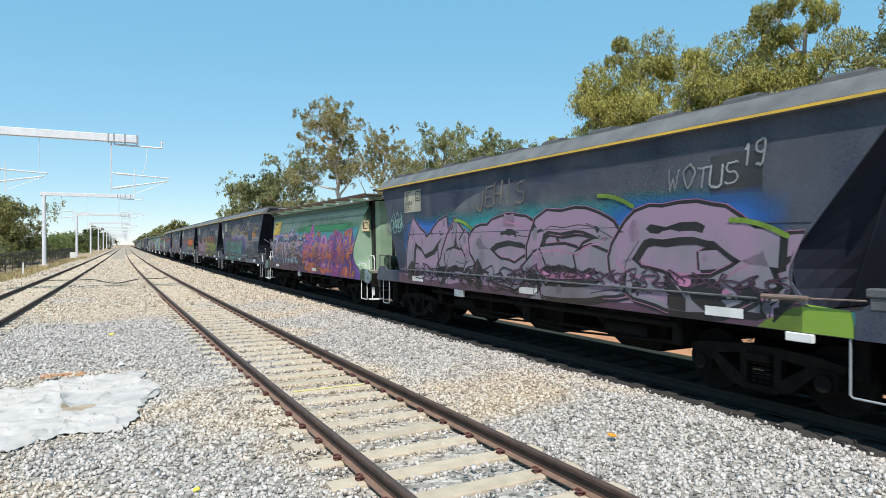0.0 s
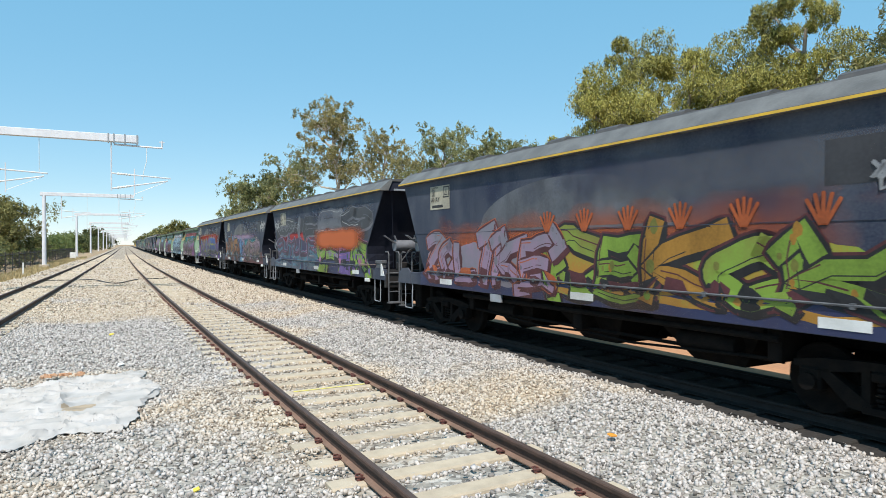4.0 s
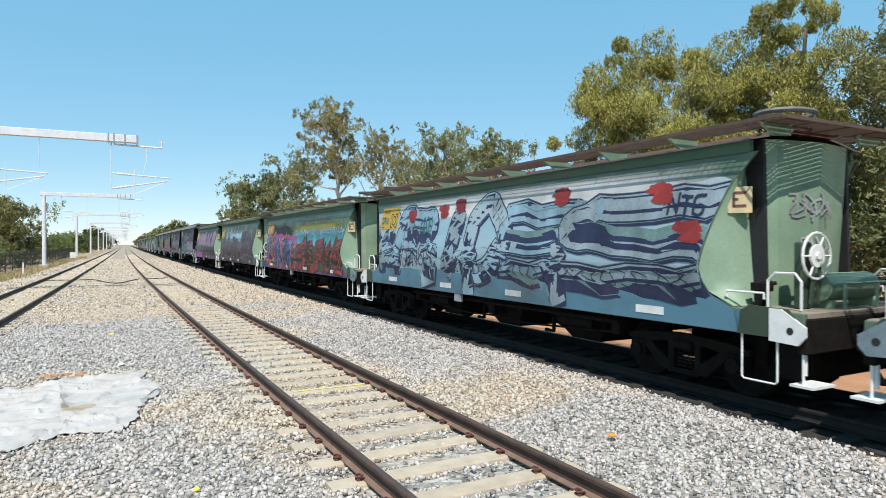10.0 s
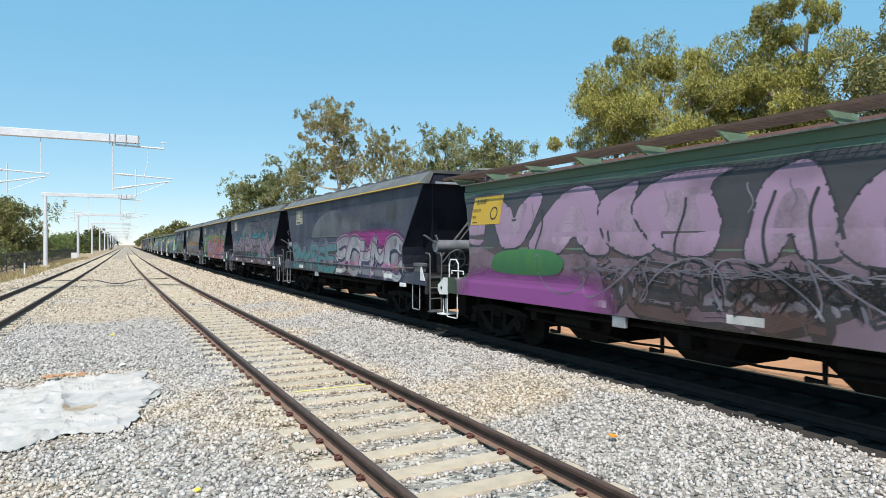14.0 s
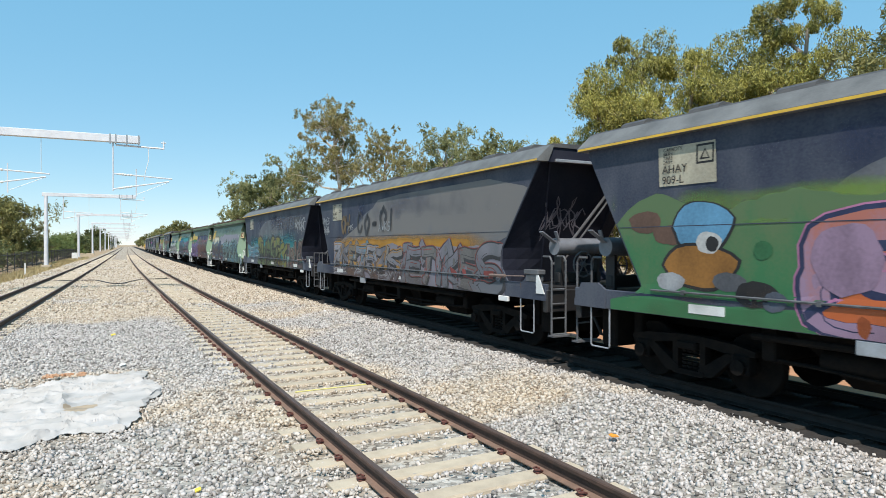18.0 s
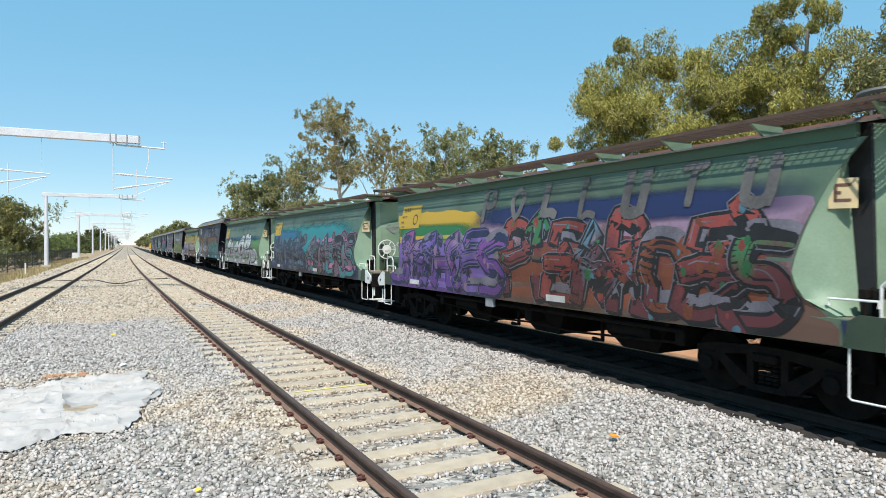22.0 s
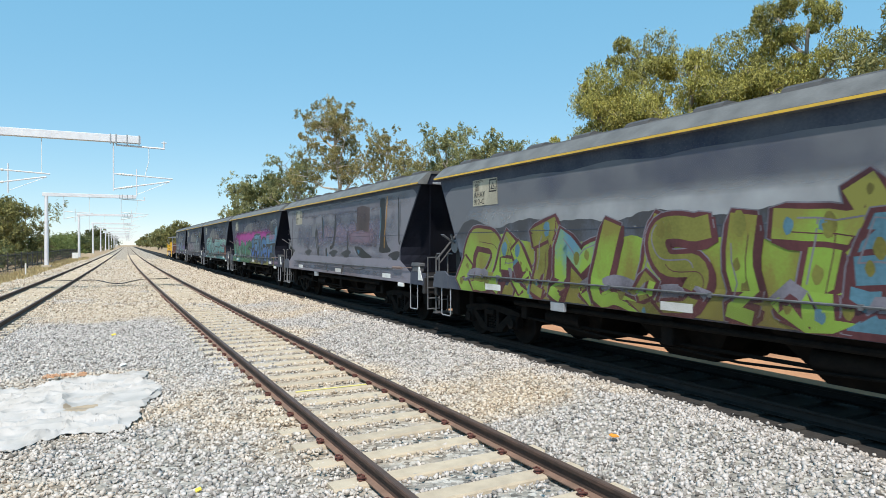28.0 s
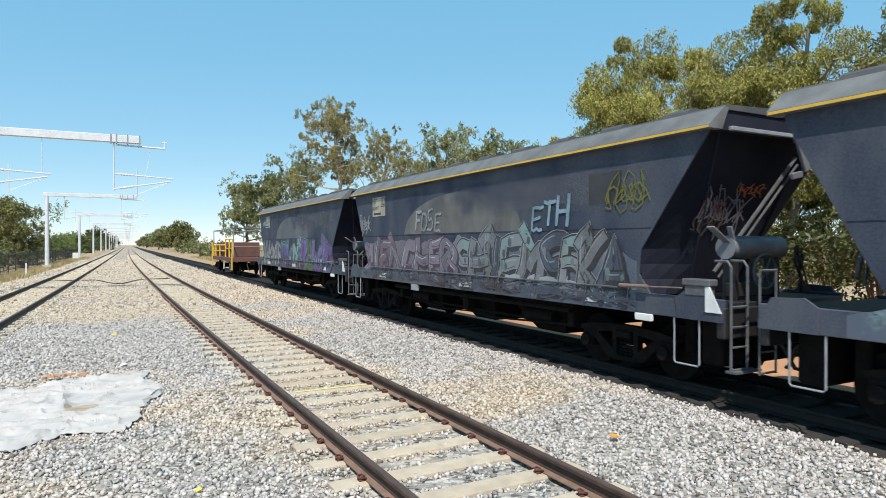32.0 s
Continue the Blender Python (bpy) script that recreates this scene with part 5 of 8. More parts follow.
def cloth():
    """A crumpled white sheet on the stones."""
    bm = BM()
    nx, ny = 120, 150
    c, sn = math.cos(radians(6)), math.sin(radians(6))
    g = []
    for j in range(ny + 1):
        row = []
        for i in range(nx + 1):
            u, v = i / nx * 2 - 1, j / ny * 2 - 1
            rim = (1 - 0.13 * (u * v) ** 2) * (1 + 0.26 * noise.noise((u * 1.7, v * 1.7, 4)) + 0.13 * noise.noise((u * 4, v * 4, 9)) + 0.05 * noise.noise((u * 11, v * 11, 2)))
            x, y = u * (1.22 + 0.16 * v) * rim + 0.14 * v, v * 1.95 * rim + 0.3 * u
            z = 0.03 + 0.055 * max(0.0, 1 - 8 * abs(noise.noise((x * 1.0 + 0.8 * noise.noise((x, y, 0)), y * 1.9, 1)))) ** 1.5 + 0.04 * max(0.0, 1 - 9 * abs(noise.noise((x * 1.7 + 3, y * 2.9 + 0.6 * noise.noise((x * 2, y * 2, 7)), 3)))) ** 1.5 + 0.008 * noise.noise((x * 8, y * 8, 6))
            edge = max(abs(u), abs(v))
            z *= 0.25 + 0.75 * min(1.0, (1 - edge) / 0.10)
            row.append(bm.verts.new((x * c - y * sn, x * sn + y * c, z)))
        g.append(row)
    for a, b in zip(g, g[1:]):
        for i in range(nx):
            bm.faces.new((a[i], a[i + 1], b[i + 1], b[i]))
    torn = [f for f in bm.faces if (lambda p: ((p.x - 0.25) / 0.26 + 0.5 * (p.y + 0.5)) ** 2 + ((p.y + 0.5) / 0.30) ** 2 + 0.5 * noise.noise(p * 6) < 0.7)(f.calc_center_median())]
    for f in torn:
        f.material_index = 1
    under = bmesh.ops.duplicate(bm, geom=bm.verts[:] + bm.edges[:] + bm.faces[:])["geom"]
    bmesh.ops.translate(bm, vec=(0, 0, -0.006), verts=[v for v in under if isinstance(v, bmesh.types.BMVert)])
    ob = new("sheet", finish(bm, "sheet", [M_CLOTH, mat("tan_stain", (0.42, 0.33, 0.23), (0.30, 0.24, 0.17), 9)], True))
    ob.matrix_basis = pose(-0.85, 10.75, -0.02)
    return tagged(ob, "crumpled dirty white cloth sheet lying on the ballast", "sheet")


def bits():
    """Small things on the ballast."""
    bm = BM()
    for i in range(26):
        x, y = random.uniform(-0.32, 0.32), random.uniform(-0.12, 0.12)
        box(bm, -0.03, 0.03, -0.025, 0.025, -0.015, 0.02, 0, pose(x, y, 0.0, random.uniform(-30, 30), random.uniform(-30, 30), random.uniform(0, 180)))
    ob = new("orange_rubble", finish(bm, "orange_rubble", mat("orange_rubble", (0.55, 0.27, 0.13), (0.45, 0.3, 0.2), 8)))
    ob.matrix_basis = pose(-0.97, 12.85, 0.05)
    tagged(ob, "small heap of broken orange brick on the ballast", "rubble", kind="stuff")
    bm = BM()
    prism(bm, [(-0.07, -0.03), (0.05, -0.045), (0.08, 0.0), (0.03, 0.05), (-0.05, 0.04)], "z", 0.0, 0.012)
    for tone, spots in ((mat("yellow_plastic", (0.78, 0.62, 0.06), (0.66, 0.5, 0.08), 9), ((-0.33, 18.5, 1.3), (0.6, 6.46, 0.6))), (M_WHITE, ((-0.09, 13.9, 1.2), (6.0, 21.0, 1.0)))):
        for x, y, size in spots:
            bs = BM()
            prism(bs, [(-0.06 * size, -0.02), (0.04 * size, -0.035 * size), (0.06 * size, 0.02), (-0.02, 0.045 * size)], "z", 0.0, 0.014)
            ob = new("plastic_scrap", finish(bs, "plastic_scrap", tone))
            ob.matrix_basis = pose(x, y, bed_height(x, y) + 0.035, 14, -10, 35 * size)
            tagged(ob, "small faded scrap of plastic on the ballast", "litter", "scraps on the ballast")
    ob = new("orange_scrap", finish(bm, "orange_scrap", mat("orange_plastic", (0.85, 0.33, 0.03), (0.75, 0.3, 0.05), 9)))
    ob.matrix_basis = pose(5.2, 5.85, 0.05, 12, 8, 20)
    tagged(ob, "scrap of bright orange plastic on the ballast", "litter")
    bm = BM()
    pts = []
    for i in range(41):
        u = i / 40
        x = -4.6 + u * 7.2
        y = 47.4 - 5.2 * math.exp(-((x + 0.55) / 1.0) ** 2) + 0.2 * math.sin(u * 19)
        pts.append((x, y, bed_height(x, y) + 0.075))
    tube(bm, pts, 0.03, 6)
    ob = new("cable", finish(bm, "cable", M_BLACK, True))
    tagged(ob, "black cable laid across the ballast between the tracks", "cable")
    bm = BM()
    box(bm, -0.60, 0.62, -0.02, 0.03, 0.001, 0.006)
    ob = new("yellow_mark", finish(bm, "yellow_mark", M_YELLOWPAINT))
    s = round(10.2 / 0.667) * 0.667
    ob.matrix_basis = pose(*along(near_line, s, 0.1, 0.004), 0, 0, heading(near_line, s))
    tagged(ob, "thin yellow paint line across a concrete sleeper", "paint mark", kind="structure")
    bm = BM()
    box(bm, -0.45, 0.45, -0.35, 0.35, -0.25, 0.95, 0.03)
    ob = new("equipment_cabinet", finish(bm, "equipment_cabinet", M_WHITE))
    ob.matrix_basis = pose(-8.1, 126.5, 0)
    tagged(ob, "white lineside equipment cabinet", "cabinet")
    for k, (x, y) in enumerate(((-9.9, 55.0), (-7.4, 61.0), (11.2, 78.0))):
        bm = BM()
        box(bm, -0.05, 0.05, -0.05, 0.05, -0.3, 0.85, 0.01)
        ob = new("marker_post", finish(bm, "marker_post", M_WHITE))
        ob.matrix_basis = pose(x, y, 0)
        tagged(ob, "short white marker post beside the line", "post", "lineside posts")
# ---------------------------------------------------------------- sprayed paint on the wagon sides
def lin(h):
    """Linear colour from an sRGB hex word."""
    out = []
    for i in (0, 2, 4):
        v = int(h[i:i + 2], 16) / 255
        out.append(0.76 * (v / 12.92 if v < 0.04045 else ((v + 0.055) / 1.055) ** 2.4))
    return tuple(out)


HUES = dict(bronze="7d6238", heather="96618f", soot="2a2730", clay="96604a", ash="a9a8b0", smoke="84838c", leafy="4f8f3e", black="16151a", white="e4e4e2", cream="d8d0b8", grey="8f9196", pale="b9bcc0", dark="3b3c42", mauve="a88aa6", plum="5b3a52", pink="d488b4", magenta="a8328c",
            purple="6a3f98", violet="8a6cc0", navy="22305e", blue="2f68b8", sky="6fb2dc", ice="a9cfe2", teal="2f8f96", mint="9cc9bc", green="2f7a48", lime="8fb43a", stone="7d7a78", tan="b98a6a", steelgreen="4d7f78", sage="7f9086", ochre="b0772a", acid="b7b83a", orchid="9a4f96", dkgreen="2c4a34", umber="5c4646", plumgrey="6b5664", lilac="b39ab0", dustmauve="8a7484", salmon="c07464", ochregreen="86802c", seaglass="86aaa8", brick="a2453c", deepteal="2f6f92", olive="8a8a34",
            yellow="d8b02c", gold="c08a28", orange="d0662a", rust="8e4a2c", red="b8342e", maroon="62262e", brown="6e5040", slate="5f6a7c", dusk="6d7078", moss="5d7a4e", haze="8b8794", sand="8f8678", frost="b4c9d2", steel="5b8fa6")


def paint(a, b=None):
    """Spray paint; two hues run into each other from the lower edge upwards."""
    b = b or a
    key = "spray_%s_%s" % (a, b)
    if key in MATS:
        return MATS[key]
    c1, c2 = (tuple(0.86 * v + 0.14 * g for v, g in zip(lin(HUES[h]), (0.155, 0.145, 0.14))) for h in (a, b))
    if a == b:
        return mat(key, c1, tuple(v * 0.5 for v in c1), 1.9, 0.5, 0, 0.05, 22, streak=0.45, spec=0.3)
    m = mat(key, c1, c2, 2.2, 0.5, 0, 0.05, 22, streak=0.5, spec=0.3)
    N, L = m.node_tree.nodes, m.node_tree.links
    ramp = next(n for n in N if n.type == "VALTORGB")
    old = ramp.inputs["Fac"].links[0].from_socket
    co = next(n for n in N if n.type == "TEX_COORD")
    sp = N.new("ShaderNodeSeparateXYZ")
    L.new(co.outputs["Object"], sp.inputs[0])
    ma = N.new("ShaderNodeMath")
    ma.operation = "MULTIPLY_ADD"
    ma.inputs[1].default_value = -0.42
    L.new(sp.outputs["Z"], ma.inputs[0])
    L.new(old, ma.inputs[2])
    ad = N.new("ShaderNodeMath")
    ad.operation = "ADD"
    ad.inputs[1].default_value = 0.86
    L.new(ma.outputs[0], ad.inputs[0])
    L.new(ad.outputs[0], ramp.inputs["Fac"])
    return m


def soft_paint(a, seed=0.0):
    """Sprayed film that fades out in a ragged, cloudy way."""
    key = "mist_" + a
    if key in MATS:
        return MATS[key]
    m = bpy.data.materials.new(key)
    m.use_nodes = True
    N, L = m.node_tree.nodes, m.node_tree.links
    b = N["Principled BSDF"]
    b.inputs["Base Color"].default_value = (*lin(HUES[a]), 1)
    b.inputs["Roughness"].default_value = 0.6
    co = N.new("ShaderNodeTexCoord")
    n = N.new("ShaderNodeTexNoise")
    n.inputs["Scale"].default_value, n.inputs["Detail"].default_value = 1.1, 6
    L.new(co.outputs["Object"], n.inputs["Vector"])
    at = N.new("ShaderNodeAttribute")
    at.attribute_name = "cover"
    mul = N.new("ShaderNodeMath")
    mul.operation = "MULTIPLY_ADD"
    mul.inputs[1].default_value = 0.6
    L.new(n.outputs["Fac"], mul.inputs[0])
    L.new(at.outputs["Fac"], mul.inputs[2])
    r = N.new("ShaderNodeValToRGB")
    r.color_ramp.elements[0].position, r.color_ramp.elements[1].position = 0.36, 1.0
    L.new(mul.outputs[0], r.inputs["Fac"])
    L.new(r.outputs["Color"], b.inputs["Alpha"])
    MATS[key] = m
    return m


GLYPH = dict(A="11 49 91|34 74", B="11 19 69 77 55 15|55 93 71 11", C="97 69 29 14 31 71 93", D="11 19 69 96 94 61 11", E="91 11 19 99|15 75", F="11 19 99|15 75", G="99 29 15 21 81 94 55",
             H="11 19|91 99|15 95", I="51 59", J="13 31 71 89", K="11 19|99 15 91", L="19 11 91", M="11 19 55 99 91", N="11 19 91 99", O="59 17 15 51 95 97 59", P="11 19 79 96 65 15",
             Q="59 15 51 95 59|63 91", R="11 19 59 88 75 35|45 91", S="89 39 17 35 75 93 71 11", T="59 51|19 99", U="19 12 41 71 92 99", V="19 51 99", W="19 31 56 71 99", X="19 91|11 99",
             Y="19 55 99|55 51", Z="19 99 11 91")
GLYPH.update({"1": "37 59 51", "9": "85 35 28 69 88 71 31", "0": "59 15 51 95 59", "2": "27 59 87 75 11 91", "8": "55 27 59 87 55 23 51 83 55"})


WILD = ("11 28 55 32 78 99|52 95", "18 22 61 84 58 27|66 91", "12 49 88 64 31|19 37", "19 14 41 77 99|35 71 92", "22 19 57 83 98|71 91 54", "11 35 19 68 97|48 81 94",
        "29 13 52 94 78 45", "17 39 61 93|24 76 98", "91 63 88 39 12|37 59 99", "12 18 64 21 95|77 99", "31 17 49 82|62 97 74", "14 48 11 83 59|69 96 72", "19 52 11|59 92 51|35 95")


def strokes(ch, smooth=True):
    """The strokes of a letter as point rows in a unit square."""
    out = []
    for s in GLYPH.get(ch, ch).split("|"):
        p = [Vector(((int(q[0]) - 1) / 8, (int(q[1]) - 1) / 8)) for q in s.split()]
        if len(p) > 2 and smooth:
            q = [p[0] * 2 - p[1]] + p + [p[-1] * 2 - p[-2]]
            r = []
            for i in range(1, len(q) - 2):
                for k in range(5):
                    t = k / 5
                    r.append(0.5 * ((2 * q[i]) + (q[i + 1] - q[i - 1]) * t + (2 * q[i - 1] - 5 * q[i] + 4 * q[i + 1] - q[i + 2]) * t * t + (3 * q[i] - q[i - 1] - 3 * q[i + 1] + q[i + 2]) * t ** 3))
            p = r + [p[-1]]
        else:
            r = []
            for a, b in zip(p, p[1:]):
                r += [a.lerp(b, k / 4) for k in range(4)]
            p = r + [p[-1]]
        out.append(p)
    return out


def skin(c):
    """Maps (u along the wagon from its far end, height) onto the side sheet, lifted by some millimetres."""
    half = dark_half if c == "d" else green_half
    low = 1.425 if c == "d" else 1.432

    def f(u, z, lift):
        h = half(z) if z > (1.43 if c == "d" else 1.33) else low
        return Vector((-(h + 0.003 + 0.45 * (lift - 0.003)), 7.2 - u, z))
    return f


class Layers:
    """Collects painted shapes, each a little above the one before."""

    def __init__(self, c):
        self.bm, self.f, self.mats, self.lift = BM(), skin(c), [], 0.006
        self.end, self.c = (dark_end if c == "d" else green_end), c

    def on_end(self):
        """Turns to the end sheet that faces back along the line."""
        if self.c == "d":
            self.f = lambda x, z, lift: Vector((x, -(dark_back(z) + 0.016 + lift), z))
        else:
            self.f = lambda x, z, lift: Vector((x, -(float(np.interp(z, (1.33, 2.75, 3.60), (6.62, 6.69, 6.70))) - 0.145 * abs(x + 0.03) + 0.012 + lift), z))
        self.clip = lambda x, z: (x, z)

    def slot(self, m):
        if m not in self.mats:
            self.mats.append(m)
        return self.mats.index(m)

    def clip(self, u, z):
        z = max(1.10 if self.c == "d" else 1.0, min(3.74 if self.c == "d" else 3.40, z))
        if z > (1.42 if self.c == "d" else 1.34):
            near, far = self.end(z) - 0.03, self.end(z, False) - 0.03
        else:
            near = far = 6.6
        return max(7.2 - far, min(7.2 + near, u)), z

    def ribbon(self, pts, w, m, lift, taper=True):
        n = len(pts)
        if n < 2:
            return
        idx, rows = self.slot(m), []
        ext = [pts[0] - (pts[1] - pts[0]).normalized() * w * 0.42] + list(pts) + [pts[-1] + (pts[-1] - pts[-2]).normalized() * w * 0.42]
        n = len(ext)
        for i, p in enumerate(ext):
            d = ext[min(i + 1, n - 1)] - ext[max(i - 1, 0)]
            if d.length < 1e-6:
                d = Vector((1, 0))
            d.normalize()
            k = w * 0.5 * (0.72 if taper and i in (0, n - 1) else 1.0)
            nrm = Vector((-d.y, d.x)) * k
            rows.append([self.bm.verts.new(self.f(*self.clip(*q), lift)) for q in (p + nrm, p, p - nrm)])
        for a, b in zip(rows, rows[1:]):
            for j in (0, 1):
                self.bm.faces.new((a[j], a[j + 1], b[j + 1], b[j])).material_index = idx

    def blob(self, u, z, ru, rz, m, lift, wob=0.15, seed=0.0, n=22):
        idx = self.slot(m)
        rings = []
        for k in (0.0, 0.5, 1.0):
            rings.append([self.bm.verts.new(self.f(*self.clip(u + k * ru * math.cos(a * math.tau / n) * (1 + wob * noise.noise((math.cos(a * math.tau / n) * 2, math.sin(a * math.tau / n) * 2, seed))),
                                                               z + k * rz * math.sin(a * math.tau / n) * (1 + wob * noise.noise((math.cos(a * math.tau / n) * 2, math.sin(a * math.tau / n) * 2, seed + 5)))), lift)) for a in range(n)] if k else None)
        c = self.bm.verts.new(self.f(*self.clip(u, z), lift))
        for i in range(n):
            self.bm.faces.new((c, rings[1][i], rings[1][(i + 1) % n])).material_index = idx
            self.bm.faces.new((rings[1][i], rings[2][i], rings[2][(i + 1) % n], rings[1][(i + 1) % n])).material_index = idx

    def quad(self, u0, u1, z0, z1, m, lift, lean=0.0, n=6):
        idx = self.slot(m)
        g = [[self.bm.verts.new(self.f(*self.clip(u0 + (u1 - u0) * i / n + lean * j / n, z0 + (z1 - z0) * j / n), lift)) for i in range(n + 1)] for j in range(n + 1)]
        for a, b in zip(g, g[1:]):
            for i in range(n):
                self.bm.faces.new((a[i], a[i + 1], b[i + 1], b[i])).material_index = idx

    def band(self, u0, u1, z0, z1, m, lift, wave=0.2, seed=0.0, rate=0.9):
        """A painted field with wavy upper and lower rims."""
        idx, n, rows = self.slot(m), max(4, int((u1 - u0) / 0.12)), []
        for i in range(n + 1):
            u = u0 + (u1 - u0) * i / n
            edge = min(1.0, min(i, n - i) / 5 + 0.35)
            top = z1 + wave * (noise.noise((u * rate, seed, 1)) + 0.4 * abs(noise.noise((u * rate * 3, seed, 4)))) - (1 - edge) * 0.35
            bot = z0 + (0.4 * wave * noise.noise((u * rate * 2, seed, 7)) if z0 > 1.2 else 0)
            rows.append([self.bm.verts.new(self.f(*self.clip(u, bot + (top - bot) * k / 8), lift)) for k in range(9)])
        for a, b in zip(rows, rows[1:]):
            for k in range(8):
                self.bm.faces.new((a[k], b[k], b[k + 1], a[k + 1])).material_index = idx

    def shape(self, pts, m, lift, line=None, edge=0.05, soft=2):
        """A closed painted outline, rounded soft times at its corners, filled in level strips."""
        for _ in range(soft):
            pts = [q for a, b in zip(pts, pts[1:] + pts[:1]) for q in ((0.8 * a[0] + 0.2 * b[0], 0.8 * a[1] + 0.2 * b[1]), (0.2 * a[0] + 0.8 * b[0], 0.2 * a[1] + 0.8 * b[1]))]
        ring = list(zip(pts, pts[1:] + pts[:1]))
        zs = sorted({round(q[1], 3) for q in pts} | {round(min(q[1] for q in pts) + 0.12 * i, 3) for i in range(1, int((max(q[1] for q in pts) - min(q[1] for q in pts)) / 0.12) + 1)})
        idx = self.slot(m)
        for lo, hi in zip(zs, zs[1:]):
            mid, cuts = (lo + hi) / 2, []
            for a, b in ring:
                if (a[1] - mid) * (b[1] - mid) < 0:
                    at = [a[0] + (b[0] - a[0]) * (z - a[1]) / (b[1] - a[1]) for z in (lo, mid, hi)]
                    cuts.append((at[1], at[0], at[2]))
            cuts.sort()
            for a, b in zip(cuts[::2], cuts[1::2]):
                if b[0] - a[0] < 1e-4:
                    continue
                vs = [self.bm.verts.new(self.f(*self.clip(u, z), lift)) for u, z in ((a[1], lo), (b[1], lo), (b[2], hi), (a[2], hi))]
                self.bm.faces.new(vs).material_index = idx
        if line:
            self.ribbon([Vector(q) for q in pts + pts[:2]], edge, line, lift + 0.0004, False)

    def done(self, name, w, label):
        if not self.bm.faces:
            self.bm.free()
            return None
        ob = part(name, finish(self.bm, name, self.mats), None, w, label)
        return ob


def mist(w, c, u0, u1, z0, z1, colour, lift=0.003, core=0.55):
    """Soft sprayed haze: full in the middle, ragged towards its rims."""
    f, bm = skin(c), BM()
    lay = Layers(c)
    lay.bm.free()
    nu, nz = max(6, int((u1 - u0) / 0.2)), 10
    cov = bm.verts.layers.float.new("cover")
    g = []
    for j in range(nz + 1):
        row = []
        for i in range(nu + 1):
            u, z = u0 + (u1 - u0) * i / nu, z0 + (z1 - z0) * j / nz
            v = bm.verts.new(f(*lay.clip(u, z), lift))
            e = min(1.0, 2 * min(i, nu - i) / nu * 2.0) * min(1.0, 2 * min(j, nz - j) / nz * 1.6 if z0 > 1.3 else 2 * (nz - j) / nz * 0.9)
            v[cov] = e * core
            row.append(v)
        g.append(row)
    for a, b in zip(g, g[1:]):
        for i in range(nu):
            bm.faces.new((a[i], a[i + 1], b[i + 1], b[i]))
    return part("sprayed_haze", bm, soft_paint(colour), w, colour + " sprayed haze")


